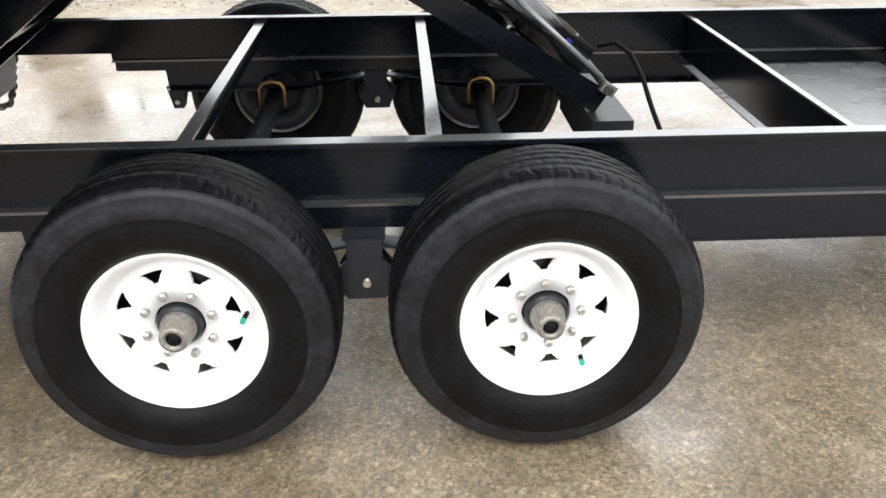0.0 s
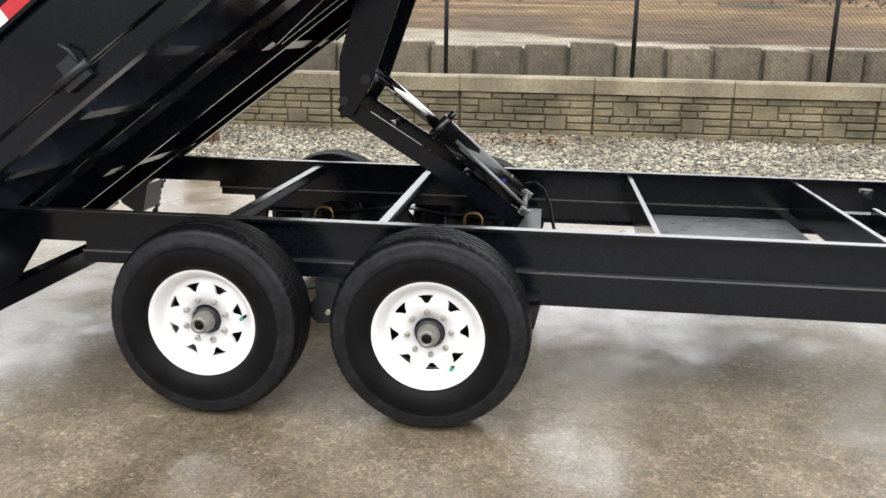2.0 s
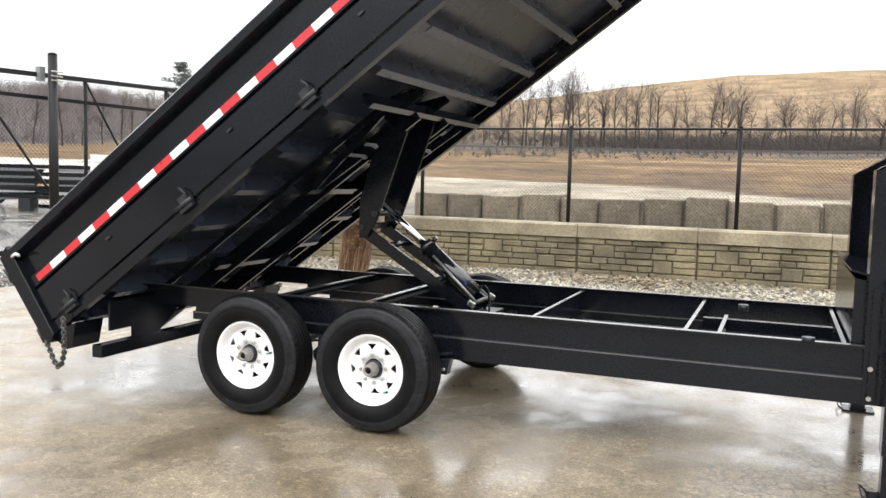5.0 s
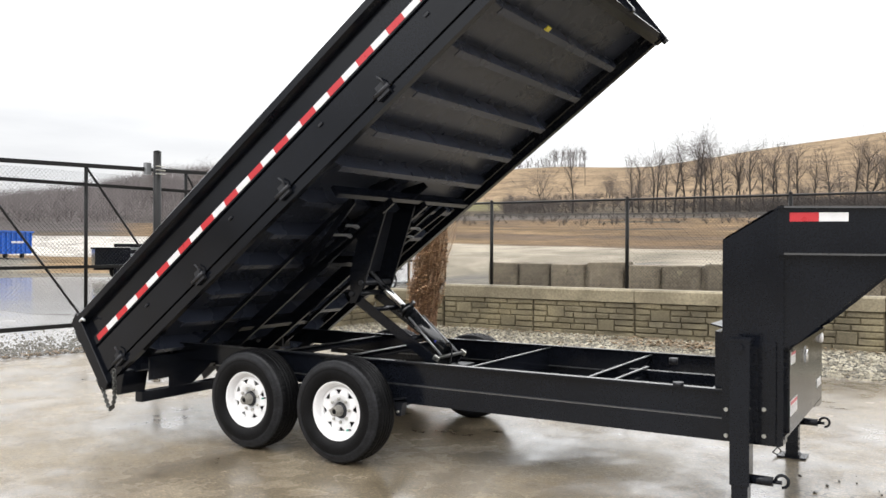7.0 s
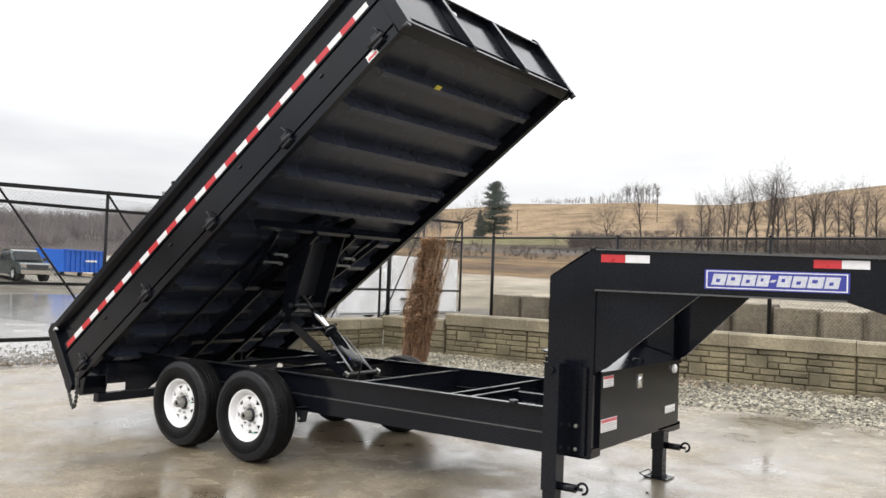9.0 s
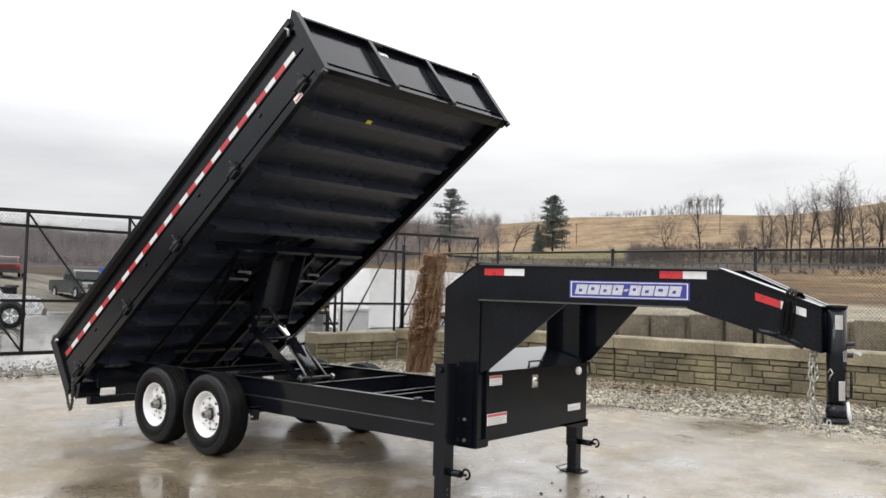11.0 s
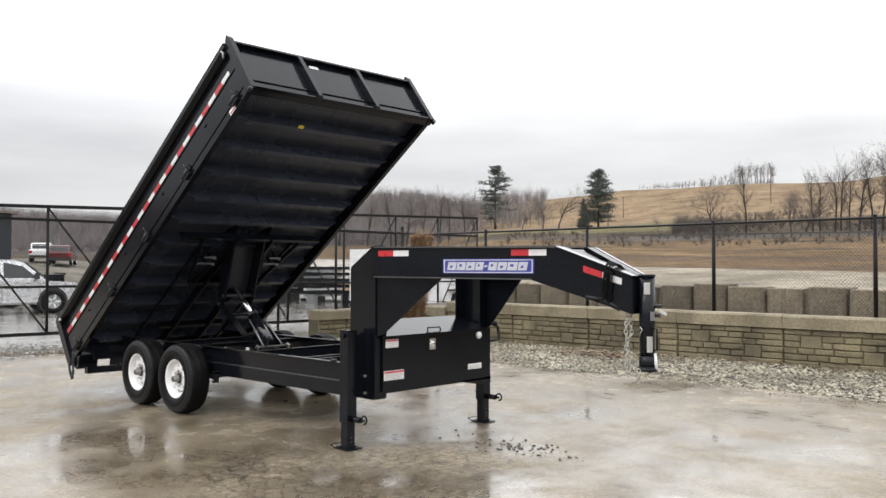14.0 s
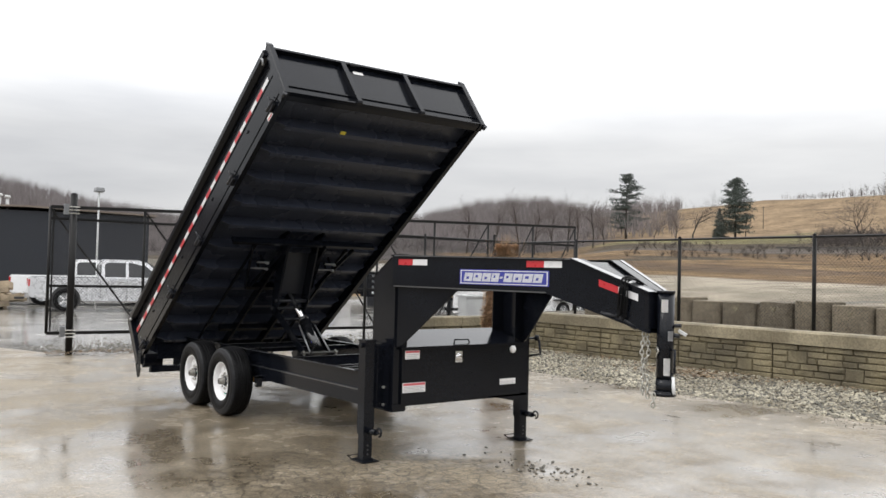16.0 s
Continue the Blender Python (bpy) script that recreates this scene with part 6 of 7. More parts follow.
spots += [(24.15, 192, 6.25, "round"), (22.3, 194, 7.1, "tall"), (19.6, 196, 5.3, "round"), (18.75, 194, 5.1, "round"), (26.5, 192, 4.1, "round"), (21.0, 205, 4.4, "round"), (34.9, 320, 6.1, "round"), (36.0, 330, 5.2, "round"),
          (41.3, 290, 6.0, "tall"), (40.6, 300, 5.3, "round"), (42.4, 300, 5.7, "tall"), (43.0, 290, 6.1, "tall"), (44.1, 300, 5.8, "tall"), (45.3, 290, 5.6, "tall"), (46.4, 300, 6.0, "tall"), (48.0, 300, 5.6, "tall"),
          (18.7, 193, 4.95, "round"), (19.88, 290, 5.35, "round"), (20.1, 285, 5.2, "round"), (37.4, 330, 4.6, "round"), (28.0, 215, 3.6, "round"), (50, 320, 5.5, "tall"), (31.6, 330, 5.4, "tall")]
spots += [(21.5 + 0.19 * i + rt.uniform(-0.07, 0.07), rt.uniform(612, 636), 6.95 - rt.uniform(0, 0.3), "tall") for i in range(13)]
spots += [(24.1 + 0.32 * i + rt.uniform(-0.12, 0.12), rt.uniform(612, 636), 6.4 - 0.05 * i - rt.uniform(0, 0.25), "tall") for i in range(14)]
used = {}
for i, (a, r, top_el, sort) in enumerate(spots):
    pool = tall_kinds if sort == "tall" else round_kinds
    n = used[sort] = used.get(sort, -1) + 1
    src = pool[n % len(pool)]
    x, y, z = at_polar(a, r)
    s = (tanel(top_el, r) - z) / 16.0
    o = src if n < len(pool) else copy_thing(src, Matrix.Identity(4))
    o.matrix_world = Matrix.Translation((x, y, z)) @ Matrix.Rotation(i * 2.4, 4, "Z") @ Matrix.Scale(s, 4)


def twig_clumps(n, place, h0, h1, twigs=9, wide=0.5, width=0.05, patchy=None):
    """Bare crowns: thin upright twigs that fan out from each foot."""
    verts, faces = [], []
    for _ in range(n):
        x, y, z = place()
        if patchy is not None and noise.noise((x * patchy, y * patchy, 1.0)) < random.uniform(-0.25, 0.25):
            continue
        h = random.uniform(h0, h1)
        for _ in range(twigs):
            a, lean = random.uniform(0, 6.28), abs(random.gauss(0, wide)) * h * 0.5
            hh = h * random.uniform(0.45, 1.0)
            b = random.uniform(0.0, 0.6) * hh
            w = width * random.uniform(0.5, 1.4)
            k = len(verts)
            cx, cy = lean * math.cos(a), lean * math.sin(a)
            f = (b / hh) ** 1.5
            wa = random.uniform(0, 3.14)
            wx, wy = w * math.cos(wa), w * math.sin(wa)
            verts += [(x + cx * f - wx, y + cy * f - wy, z + b - 0.1), (x + cx * f + wx, y + cy * f + wy, z + b - 0.1), (x + cx, y + cy, z + hh)]
            faces.append((k, k + 1, k + 2))
    return verts, faces


random.seed(21)
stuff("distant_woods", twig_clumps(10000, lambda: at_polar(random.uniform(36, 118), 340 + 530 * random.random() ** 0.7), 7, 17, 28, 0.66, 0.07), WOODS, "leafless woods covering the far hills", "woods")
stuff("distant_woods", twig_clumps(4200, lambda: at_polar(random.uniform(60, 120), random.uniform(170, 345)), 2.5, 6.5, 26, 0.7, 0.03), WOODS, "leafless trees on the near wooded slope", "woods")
stuff("brush", twig_clumps(1500, lambda: at_polar(random.uniform(-40, 38), random.uniform(112, 232)), 0.4, 2.0, 46, 1.25, 0.016, 0.03), BRUSH, "bare brush in patches along the field edge", "brush")
stuff("brush", twig_clumps(4200, lambda: at_polar(random.uniform(-42, 27), random.uniform(188, 226)), 1.0, 4.6, 56, 1.15, 0.018, 0.012), BRUSH, "dense bare scrub at the foot of the hill", "brush")
stuff("brush", twig_clumps(2200, lambda: at_polar(random.uniform(-30, 27), 226 + 95 * random.random() ** 1.8), 0.8, 3.4, 46, 1.15, 0.02, 0.012), BRUSH, "bare scrub in patches on the lower hillside", "brush")
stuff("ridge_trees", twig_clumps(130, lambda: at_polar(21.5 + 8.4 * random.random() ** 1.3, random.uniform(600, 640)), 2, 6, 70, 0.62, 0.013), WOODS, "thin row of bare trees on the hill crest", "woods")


def pine(az, r, top_el, wide, outline, dense, seed, lab):
    """Whorls of uneven boughs; the outline gives the reach of the boughs at each height."""
    rnd = random.Random(seed)
    x, y, z = at_polar(az, r)
    h = tanel(top_el, r) - z
    t = thing("pine_tree", lab, "tree", pose(x, y, z - 0.2), group="pine trees")
    bm = rod(B(), (0, 0, 0), (0, 0, h * 0.97), h * 0.020, 8, 0.02)
    part("trunk", bm, BARK, t)
    verts, faces = [], []
    limbs = B()
    zz = outline[0][0]
    while zz < 0.985:
        reach = wide * h * along(outline, zz)
        for _ in range(rnd.randint(4, 6) + dense):
            a = rnd.uniform(0, 6.28)
            ln = reach * min(1.2, abs(rnd.gauss(0.82, 0.25)))
            z0 = (zz + rnd.gauss(0, 0.012)) * h
            rise = (rnd.uniform(-0.10, 0.16) + 0.30 * max(0.0, zz - 0.45)) * ln
            rod(limbs, (0, 0, z0), (ln * 0.85 * math.cos(a), ln * 0.85 * math.sin(a), z0 + rise * 0.85), 0.005 * h, 4, 0.0015 * h, caps=False)
            for _ in range(int(70 + 40 * ln / (wide * h))):
                f = rnd.random() ** 0.6 * 0.94 + 0.06
                sp = 0.13 * ln * (1.3 - 0.6 * f) + 0.008 * h
                px, py = ln * f * math.cos(a) + rnd.gauss(0, sp), ln * f * math.sin(a) + rnd.gauss(0, sp)
                pz = z0 + rise * f * f + rnd.gauss(0.006, 0.010 + 0.004 * dense) * h
                q = h * rnd.uniform(0.005, 0.012)
                k = len(verts)
                b = rnd.uniform(0, 6.28)
                verts += [(px - q * math.cos(b), py - q * math.sin(b), pz), (px + q * math.cos(b), py + q * math.sin(b), pz + q * 0.3), (px + rnd.gauss(0, 0.5) * q, py + rnd.gauss(0, 0.5) * q, pz + q * 1.5)]
                faces.append((k, k + 1, k + 2))
        zz += rnd.uniform(0.030, 0.062) / (1 + 0.4 * dense)
    part("limbs", limbs, BARK, t)
    me = bpy.data.meshes.new("crown")
    me.from_pydata(verts, [], faces)
    me.materials.append(NEEDLE)
    o = new("crown", me)
    o.parent = t


pine(39.35, 400, 7.0, 0.33, [(0.16, 0.7), (0.30, 1.0), (0.42, 0.72), (0.55, 0.85), (0.75, 0.75), (0.9, 0.45), (1.0, 0.12)], 0, 3, "tall dark pine with open layered branches")
pine(32.25, 330, 6.65, 0.30, [(0.12, 0.8), (0.30, 1.0), (0.45, 0.86), (0.62, 0.92), (0.80, 0.66), (0.93, 0.42), (1.0, 0.12)], 1, 8, "dark dense pine on the hillside")
pine(33.25, 335, 4.75, 0.26, [(0.03, 1.0), (0.5, 0.62), (1.0, 0.05)], 2, 9, "small dark conical evergreen beside the pine")


# ---- behind the gate: vehicles, bins, building ----
def wheel_at(parent, x, y, r, w=0.24):
    bm = lathe(B(), [(0.62 * r, 0.0), (0.66 * r, 0.015), (0.9 * r, 0.018), (r, -0.02), (r, -w + 0.02), (0.9 * r, -w), (0.6 * r, -w)], 24)
    o = part("wheel", bm, RUBBER, parent)
    o.matrix_local = pose(x, y, r, 0, 0, 0 if y < 0 else 180)
    bm = lathe(B(), [(0.62 * r, 0.004), (0.56 * r, -0.03), (0.2 * r, -0.01), (0.0, -0.005)], 20)
    rim = part("rim", bm, GREY_STEEL, o)
    bm = B()
    for i in range(5):
        a = 2 * math.pi * i / 5
        bar(bm, (0.12 * r * math.cos(a), -0.002, 0.12 * r * math.sin(a)), (0.58 * r * math.cos(a), -0.006, 0.58 * r * math.sin(a)), 0.16 * r, 0.02, up=(0, 1, 0))
    part("spoke", bm, WHITE_PANEL, o)


def pickup(m, paint, label, crew=True):
    """A pickup facing +x, 5.8 m long, centred on its middle."""
    t = thing("pickup_truck", label, "truck", m, group="parked vehicles")
    hw = 0.98
    arch = lambda cx, r, n=9: [(cx + r * math.cos(a), 0.42 + r * math.sin(a)) for a in (math.pi * i / (n - 1) for i in range(n))]
    lower = [(-2.94, 0.50), (-2.99, 0.62), (-2.97, 1.16), (-2.89, 1.20), (-0.66, 1.20), (-0.64, 1.14), (1.50, 1.14), (2.55, 1.08), (2.80, 0.98), (2.88, 0.70), (2.85, 0.45)]
    under = [p for p in arch(1.85, 0.47)] + [(1.30, 0.36), (-1.20, 0.36)] + [p for p in arch(-1.8, 0.47)]
    bm = B()
    prism(bm, lower + under, -hw, hw)
    soften(bm, 0.035, 2)
    part("body", bm, paint, t)
    cab0 = -0.65 if crew else -0.1
    bm = B()
    prof = [(cab0, 1.14), (cab0 + 0.03, 1.72), (cab0 + 0.12, 1.88), (0.60, 1.88), (0.92, 1.78), (1.66, 1.14)]
    lo = [bm.verts.new((x, -(hw - 0.04 if z < 1.2 else 0.80), z)) for x, z in prof]
    hi = [bm.verts.new((x, (hw - 0.04 if z < 1.2 else 0.80), z)) for x, z in prof]
    bm.faces.new(lo)
    bm.faces.new(hi[::-1])
    for i in range(6):
        j = (i + 1) % 6
        bm.faces.new((lo[i], hi[i], hi[j], lo[j]))
    bmesh.ops.recalc_face_normals(bm, faces=bm.faces[:])
    soften(bm, 0.04, 2)
    part("cab", bm, paint, t)
    yz = lambda z: -(hw - 0.04) + (z - 1.14) / 0.66 * 0.14
    for s in (-1, 1):
        panes = [[(cab0 + 0.12, 1.24), (cab0 + 0.12, 1.68), (cab0 + 0.22, 1.76), (0.18, 1.77), (0.18, 1.24)], [(0.28, 1.24), (0.28, 1.77), (0.62, 1.77), (0.86, 1.68), (1.36, 1.24)]]
        for pane in panes:
            bm = B()
            f = [bm.verts.new((x, s * (-yz(z) + 0.006), z)) for x, z in pane]
            g = [bm.verts.new((x, s * (-yz(z) - 0.02), z)) for x, z in pane]
            bm.faces.new(f)
            for i in range(len(f)):
                j = (i + 1) % len(f)
                bm.faces.new((f[i], g[i], g[j], f[j]))
            bmesh.ops.recalc_face_normals(bm, faces=bm.faces[:])
            part("side_window", bm, CAR_GLASS, t)
        part("tail_lamp", soften(box(B(), -2.995, -2.83, s * 0.90 - 0.07, s * 0.90 + 0.085, 0.88, 1.12), 0.012), TAIL_RED, t)
        part("headlamp", soften(box(B(), 2.70, 2.86, s * 0.80 - 0.14, s * 0.80 + 0.17, 0.80, 0.98), 0.02), CHROME, t)
        part("mirror", soften(box(B(), 1.24, 1.38, s * 1.06 - 0.10, s * 1.06 + 0.10, 1.20, 1.42), 0.02), CAR_TRIM, t)
        for x in (0.05, 1.05):
            part("door_handle", box(B(), x - 0.09, x + 0.09, s * hw - 0.012, s * hw + 0.018, 1.04, 1.07), CHROME, t)
        part("sill_step", box(B(), -1.15, 1.3, s * hw - 0.10, s * hw + 0.03, 0.33, 0.39), CHROME, t)
        for x in (0.23, -0.68, 1.42):
            part("door_gap", box(B(), x - 0.006, x + 0.006, s * hw - 0.01, s * hw + 0.0015, 0.46, 1.12), CAR_TRIM, t)
    for w in ((0.66, 1.32, 0.78, 1.78),):
        bm = B()
        f = [bm.verts.new(p) for p in ((1.59, -0.82, 1.23), (1.59, 0.82, 1.23), (1.0, 0.72, 1.75), (1.0, -0.72, 1.75))]
        for v in f:
            v.co += Vector((0.035, 0, 0.03))
        bm.faces.new(f)
        bmesh.ops.solidify(bm, geom=bm.faces[:], thickness=0.02)
        part("windscreen", bm, CAR_GLASS, t)
    part("rear_window", box(B(), cab0 - 0.012, cab0 + 0.02, -0.66, 0.66, 1.30, 1.66), CAR_GLASS, t)
    part("rear_bumper", soften(box(B(), -3.11, -2.95, -0.94, 0.94, 0.48, 0.66), 0.02), CHROME, t)
    part("front_bumper", soften(box(B(), 2.84, 2.98, -0.96, 0.96, 0.42, 0.66), 0.03), CHROME, t)
    part("grille", box(B(), 2.80, 2.895, -0.60, 0.60, 0.70, 0.96), CAR_TRIM, t)
    part("hitch", box(B(), -3.40, -3.09, -0.05, 0.05, 0.40, 0.48), CAR_TRIM, t)
    part("bed_liner", box(B(), -2.87, -0.72, -0.80, 0.80, 1.196, 1.206), CAR_TRIM, t)
    for x in (-1.8, 1.85):
        for s in (-1, 1):
            part("wheel_arch", rod(B(), (x, s * (hw + 0.006), 0.44), (x, s * 0.62, 0.44), 0.475, 28), CAR_TRIM, t)
            wheel_at(t, x, s * (hw + 0.035), 0.41)
    return t


def car(m, paint, label):
    t = thing("parked_car", label, "car", m, group="parked vehicles")
    bm = B()
    prism(bm, [(-2.2, 0.35), (-2.25, 0.95), (-2.1, 1.05), (1.0, 1.0), (2.15, 0.85), (2.25, 0.35)], -0.88, 0.88)
    soften(bm, 0.05, 2)
    part("body", bm, paint, t)
    bm = B()
    prism(bm, [(-2.1, 1.0), (-1.9, 1.45), (-1.6, 1.58), (0.1, 1.58), (0.95, 1.0)], -0.76, 0.76)
    soften(bm, 0.06, 2)
    part("cabin", bm, paint, t)
    for s in (-1, 1):
        bm = B()
        prism(bm, [(-1.85, 1.08), (-1.72, 1.46), (0.05, 1.48), (0.70, 1.08)], s * 0.755, s * 0.770)
        part("side_window", bm, CAR_GLASS, t)
    bm = B()
    bar(bm, (0.92, 0, 1.06), (0.20, 0, 1.55), 1.36, 0.02)
    part("windscreen", bm, CAR_GLASS, t)
    bm = B()
    bar(bm, (-2.07, 0, 1.10), (-1.86, 0, 1.49), 1.30, 0.02)
    part("rear_window", bm, CAR_GLASS, t)
    part("rear_bumper", soften(box(B(), -2.34, -2.22, -0.84, 0.84, 0.38, 0.56), 0.02), CAR_TRIM, t)
    for s in (-1, 1):
        part("tail_lamp", box(B(), -2.26, -2.16, s * 0.76 - 0.10, s * 0.76 + 0.10, 0.72, 0.92), TAIL_RED, t)
        part("headlamp", box(B(), 2.10, 2.24, s * 0.66 - 0.16, s * 0.66 + 0.16, 0.66, 0.80), WHITE_PANEL, t)
        for x in (-1.35, 1.40):
            wheel_at(t, x, s * 0.885, 0.33, 0.2)
    return t


def on_lot(x, y, turn):
    return pose(x, y, max(-0.02, land_z(x, y)), 0, 0, turn)


pickup(on_lot(-22.8, 4.7, 80), SILVER_CAR, "silver crew-cab pickup parked behind the gate")
pickup(on_lot(-27.9, 5.05, 80), WHITE_CAR, "white pickup parked beyond the silver one")
pickup(on_lot(-46.4, 21.2, -6), GREEN_CAR, "dark green pickup parked across the lot")
car(on_lot(-60.0, 22.4, 151), RED_CAR, "maroon car parked far across the lot")
car(on_lot(-64.6, 22.6, 156), WHITE_CAR, "white car parked far across the lot")


def roll_off(m):
    t = thing("roll_off_bin", "blue steel roll-off bin with ribs", "bin", m)
    bm = B()
    prism(bm, [(-3.2, 0.35), (3.0, 0.35), (3.2, 2.1), (-3.2, 2.1)], -1.15, 1.15)
    part("tub", bm, BLUE_STEEL, t)
    for i in range(9):
        x = -2.9 + 0.72 * i
        for s in (-1, 1):
            part("rib", box(B(), x - 0.06, x + 0.06, s * 1.20 - 0.05, s * 1.20 + 0.05, 0.4, 2.05), BLUE_STEEL, t)
    for s in (-1, 1):
        part("top_rail", box(B(), -3.25, 3.25, s * 1.17 - 0.09, s * 1.17 + 0.09, 2.04, 2.18), BLUE_STEEL, t)
    for x in (-2.6, 2.4):
        for s in (-1, 1):
            o = part("roller", rod(B(), (x, s * 0.7 - 0.12, 0.18), (x, s * 0.7 + 0.12, 0.18), 0.18, 12), CAR_TRIM, t)
    part("faded_lettering_bar", box(B(), -0.2, 1.6, -1.262, -1.252, 1.2, 1.36), WHITE_PANEL, t)


roll_off(on_lot(-60.1, 32.8, 119))


def dump_cart(m, label, top=1.25):
    t = thing("small_dump_trailer", label, "trailer", m)
    bm = prism(B(), [(-1.9, 0.62), (1.6, 0.62), (1.9, top), (-1.9, top)], -0.95, 0.95)
    part("tub", bm, BLACK, t)
    for i in range(5):
        x = -1.6 + 0.75 * i
        for s in (-1, 1):
            part("rib", box(B(), x - 0.04, x + 0.04, s * 0.97 - 0.03, s * 0.97 + 0.03, 0.64, top - 0.01), BLACK, t)
    for s in (-1, 1):
        part("top_rail", box(B(), -1.94, 1.94, s * 0.98 - 0.05, s * 0.98 + 0.05, top, top + 0.09), BLACK, t)
        part("fender", prism(B(), [(-1.35, 0.60), (-1.15, 0.82), (0.50, 0.82), (0.70, 0.60), (0.66, 0.60), (0.48, 0.78), (-1.13, 0.78), (-1.31, 0.60)], s * 1.05 - 0.14, s * 1.05 + 0.14), BLACK, t)
    part("frame", box(B(), -1.9, 2.9, -0.4, 0.4, 0.46, 0.60), BLACK, t)
    part("drawbar_leg", box(B(), 2.7, 2.8, -0.05, 0.05, 0.0, 0.9), BLACK, t)
    for x in (-0.75, 0.1):
        for s in (-1, 1):
            wheel_at(t, x, s * 1.05, 0.36)


dump_cart(on_lot(-28.8, 20.8, 58), "black dump trailer parked on the far lot", 1.42)
dump_cart(on_lot(-36.0, 11.4, 165), "black utility trailer parked end-on behind the pickups")


def frame_stack(m, levels, label, step=0.27):
    """Flat trailer frames stacked with timber between."""
    t = thing("stacked_trailer_frames", label, "trailer stack", m)
    for k in range(levels):
        z = 0.45 + step * k
        for y in (-0.95, 0.95):
            part("side_rail", box(B(), -3.0, 3.0, y - 0.04, y + 0.04, z, z + 0.14), BLACK, t)
        for i in range(6):
            x = -2.9 + 1.16 * i
            part("crossmember", box(B(), x - 0.03, x + 0.03, -0.91, 0.91, z + 0.02, z + 0.10), BLACK, t)
        for x in (-1.8, 1.8):
            part("spacer", box(B(), x - 0.06, x + 0.06, -1.0, 1.0, z - (step - 0.16), z - 0.002), WHITE_PANEL if k == 1 else GREY_STEEL, t)
    for x in (-2.3, -0.2, 1.9):
        for s in (-1, 1):
            part("timber_block", box(B(), x - 0.30, x + 0.30, s * 0.95 - 0.09, s * 0.95 + 0.09, 0.0, 0.448), GREY_STEEL if x < -1 else BLACK_MATT, t)
    for k in range(3):
        part("loose_bar", bar(B(), (-2.8, -1.10 - 0.12 * k, 0.06), (0.9 + 0.5 * k, -1.05 - 0.14 * k, 0.06), 0.07, 0.12), BLACK if k else GREY_STEEL, t)
    for s in (-1, 1):
        bm = bar(B(), (2.98, s * 0.6, 0.55), (4.2, 0, 0.55), 0.08, 0.1)
        part("drawbar", bm, BLACK, t)
    part("foot", box(B(), 4.1, 4.2, -0.05, 0.05, 0.0, 0.6), GREY_STEEL, t)


frame_stack(on_lot(-22.8, 18.1, 177), 5, "stack of black flat trailer frames with pale spacers")


def cargo_trailer(m):
    t = thing("cargo_trailer", "white enclosed cargo trailer on the gravel lot", "trailer", m)
    bm = box(B(), -3.3, 3.3, -1.0, 1.0, 0.22, 2.30)
    soften(bm, 0.06, 2)
    part("body", bm, TRAILER_WHITE, t)
    for s in (-1, 1):
        part("lower_trim", box(B(), -3.24, 3.24, s * 1.005 - 0.008, s * 1.005 + 0.008, 0.24, 0.30), GREY_STEEL, t)
        for x in (0.40, 1.25):
            wheel_at(t, x, s * 1.06, 0.35)
        part("fender", soften(box(B(), -0.10, 1.75, s * 1.06 - 0.14, s * 1.06 + 0.06, 0.74, 0.80), 0.02), CAR_TRIM, t)
    for i in range(6):
        for s in (-1, 1):
            part("panel_seam", box(B(), -3.005 + 1.2 * i, -3.0 + 1.2 * i, s * 1.003 - 0.003, s * 1.003 + 0.003, 0.32, 2.22), DECAL_GREY, t)
    part("drawbar", bar(B(), (-3.3, 0, 0.40), (-4.4, 0, 0.40), 0.1, 0.1), BLACK, t)
    part("jack_leg", box(B(), -4.3, -4.2, -0.04, 0.04, 0.0, 0.8), BLACK, t)
    part("tail_lamp", box(B(), 3.295, 3.315, -0.9, -0.8, 0.9, 1.1), TAIL_RED, t)


cargo_trailer(pose(-14.05, 17.85, -0.02, 0, 0, 89))
crate = thing("storage_bin", "pale grey plastic storage bin beside the white trailer", "bin", pose(-13.15, 13.85, -0.02, 0, 0, 80))
part("tub", soften(prism(B(), [(-0.36, 0.0), (0.36, 0.0), (0.40, 0.86), (-0.40, 0.86)], -0.34, 0.34), 0.03, 2), GALV, crate)
part("lid", soften(box(B(), -0.43, 0.43, -0.38, 0.38, 0.862, 0.93), 0.02, 2), GALV, crate)

# long dark building
shed = thing("metal_building", "long charcoal metal building with a low brown roof", "building", pose(*at_polar(69.6, 52), 0, 0, 172))
bm = box(B(), 0, 40, 0, 14, -0.5, 4.35)
part("wall", bm, METAL_SIDING, shed)
bm = prism(B(), [(-0.4, 4.36), (7, 4.56), (14.4, 4.36), (14.4, 4.46), (7, 4.66), (-0.4, 4.46)], -0.3, 40.3, "x")
part("roof", bm, ROOF_TIN, shed)
for i in range(40):
    part("siding_rib", box(B(), 0.3 + i, 0.36 + i, 14.0, 14.03, -0.3, 4.28), METAL_SIDING, shed)


def lamp_pole(x, y, h, label, k=1.0):
    t = thing("light_pole", label, "light pole", pose(x, y, land_z(x, y)))
    part("pole", rod(B(), (0, 0, -0.3), (0, 0, h), 0.055 * k, 10, 0.045 * k), GALV, t)
    part("arm", box(B(), -0.04, 0.04, -0.20 * k, 0.20 * k, h, h + 0.05 * k), GALV, t)
    part("lamp_head", soften(prism(B(), [(-0.24 * k, h + 0.05 * k), (0.24 * k, h + 0.05 * k), (0.20 * k, h + 0.27 * k), (-0.20 * k, h + 0.27 * k)], -0.24 * k, 0.24 * k, "x"), 0.02), GREY_STEEL, t)


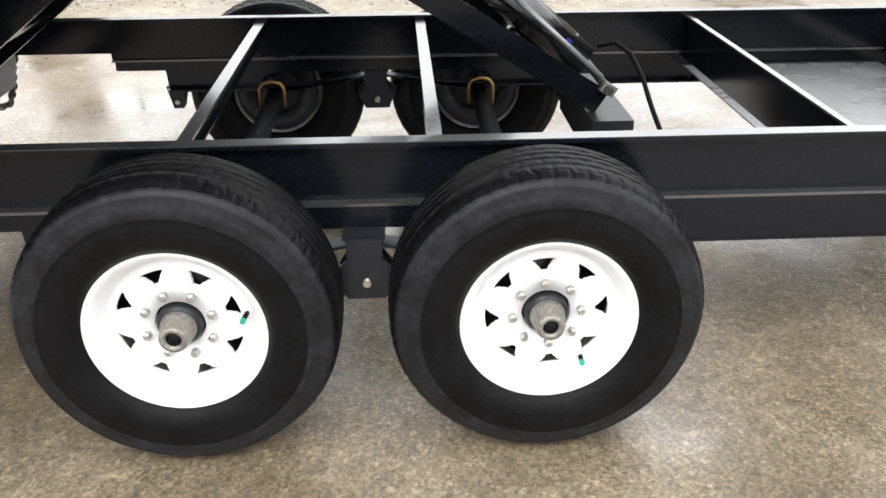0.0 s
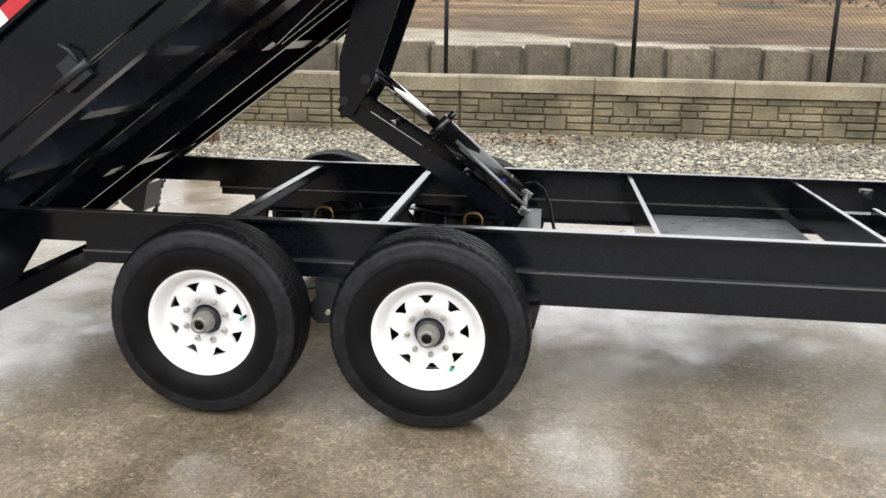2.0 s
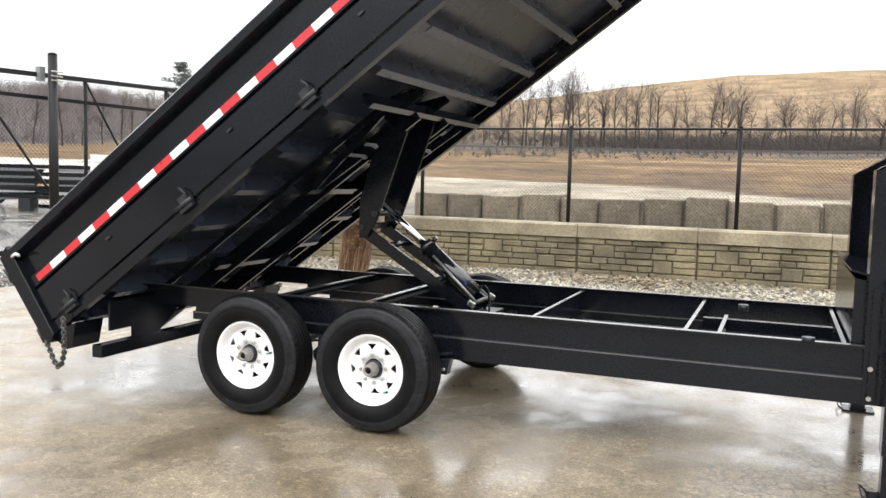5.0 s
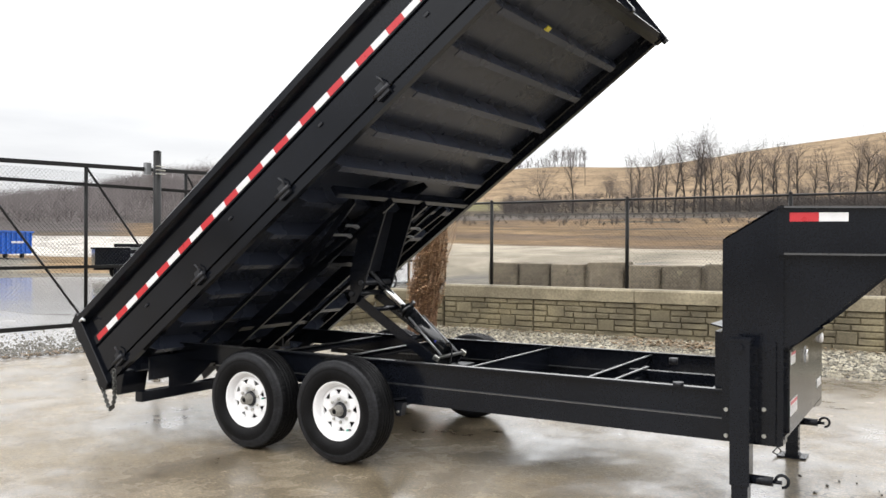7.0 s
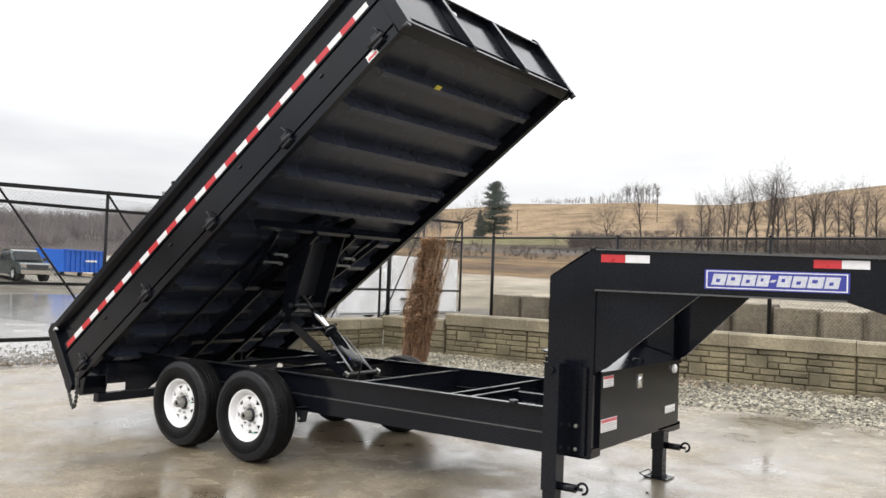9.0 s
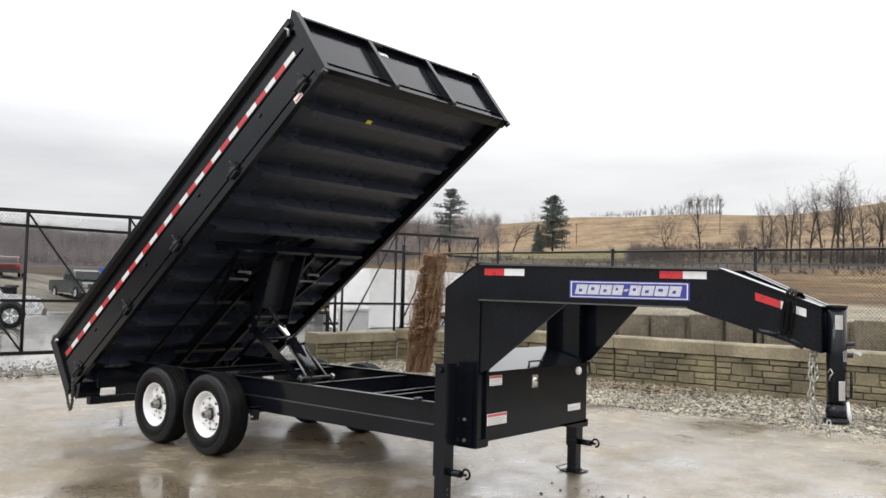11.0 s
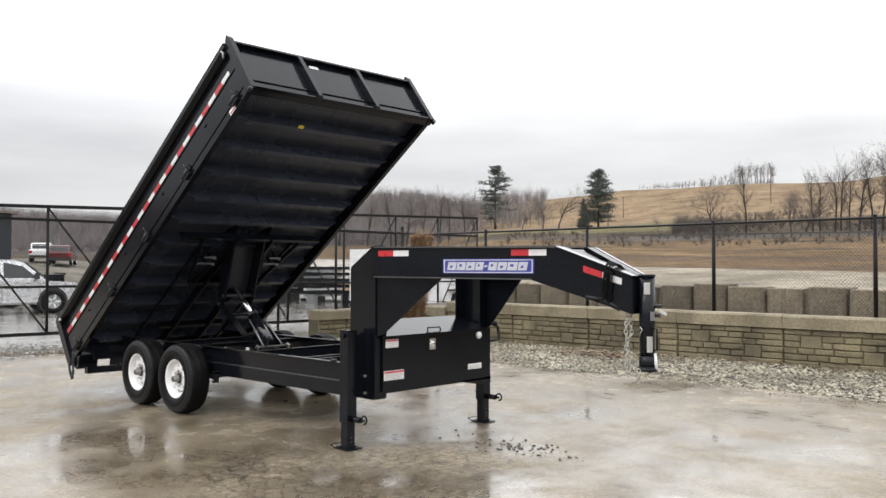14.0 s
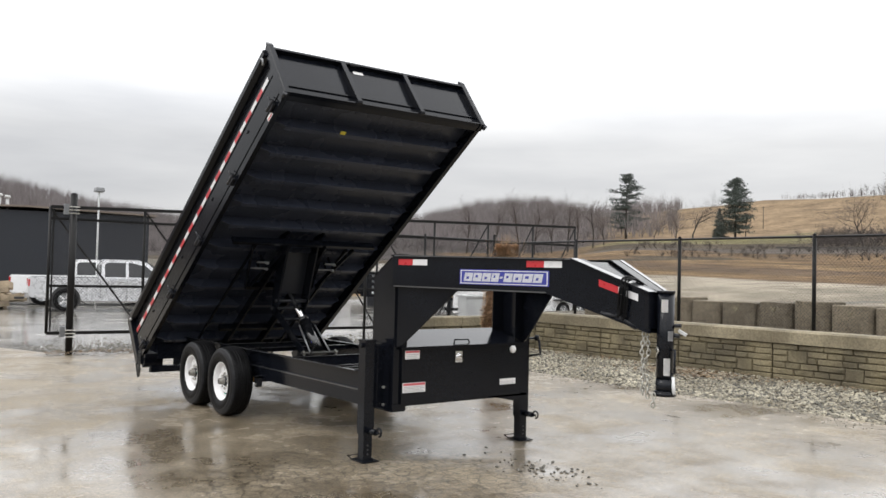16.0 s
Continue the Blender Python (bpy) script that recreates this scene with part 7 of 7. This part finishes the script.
lamp_pole(-36.8, 7.8, 5.5, "pale galvanised light pole with a box lamp beside the building")
lamp_pole(-99.0, 13.0, 6.6, "light pole with a box lamp beyond the building", 2.0)
# guard rail along the far road
for i in range(40):
    a0, a1 = 29.0 - 1.1 * i, 29.0 - 1.1 * (i + 1)
    p, q = Vector(at_polar(a0, 168)), Vector(at_polar(a1, 168))
    rail = thing("guard_rail", "weathered grey roadside guard rail section", "guard rail", group="guard rail sections")
    part("beam", bar(B(), p + Vector((0, 0, 0.75)), q + Vector((0, 0, 0.75)), 0.06, 0.34), RAIL_GREY, rail)
    for k in range(2):
        c = p.lerp(q, 0.25 + 0.5 * k)
        part("post", box(B(), c.x - 0.08, c.x + 0.08, c.y + 0.05, c.y + 0.2, c.z - 0.4, c.z + 0.85), BARK, rail)
for az, r, h in ((30.75, 430, 11.0), (21.47, 430, 17.5)):
    px, py, pz = at_polar(az, r)
    pole = thing("utility_pole", "thin wooden utility pole on the hillside", "pole", pose(px, py, pz), group="utility poles")
    part("shaft", rod(B(), (0, 0, -0.3), (0, 0, h), 0.17, 8, 0.13), BARK, pole)
    part("cross_arm", box(B(), -0.9, 0.9, -0.07, 0.07, h - 0.7, h - 0.55), BARK, pole)

for y, h in ((5.0, 1.35), (5.45, 1.25)):
    vent = thing("roof_vent", "pale galvanised vent pipe standing on the roof", "vent pipe", pose(-47.8, y, 4.40), group="roof vents")
    part("pipe", rod(B(), (0, 0, 0), (0, 0, h), 0.10, 10), GALV, vent)
    part("cowl", rod(B(), (0, 0, h), (0, 0, h + 0.16), 0.20, 10, 0.14), GALV, vent)

random.seed(33)
for i in range(26):
    bm = B()
    lw, ld, lh = random.uniform(0.28, 0.62), random.uniform(0.22, 0.42), random.uniform(0.07, 0.13)
    box(bm, -lw, lw, -ld, ld, -lh, lh)
    soften(bm, 0.04, 1)
    bmesh.ops.subdivide_edges(bm, edges=[e for e in bm.edges if e.calc_length() > 0.3], cuts=2, use_grid_fill=True)
    for v in bm.verts:
        v.co += Vector([noise.noise(v.co * 3.0 + Vector((i * 5.0, q * 3.0, 0))) * 0.06 for q in range(3)])
    level = i // 8
    solid("quarry_stone", bm, ROCK, "rough flat tan quarry stone in a pile", "rock", "stone pile", m=pose(-25.0 + random.uniform(-0.8, 0.8) * (1 - 0.2 * level), 0.7 + (random.uniform(-1.0, 1.0)) * (1 - 0.2 * level), 0.12 + 0.24 * level, random.uniform(-9, 9), random.uniform(-9, 9), random.uniform(0, 360)))
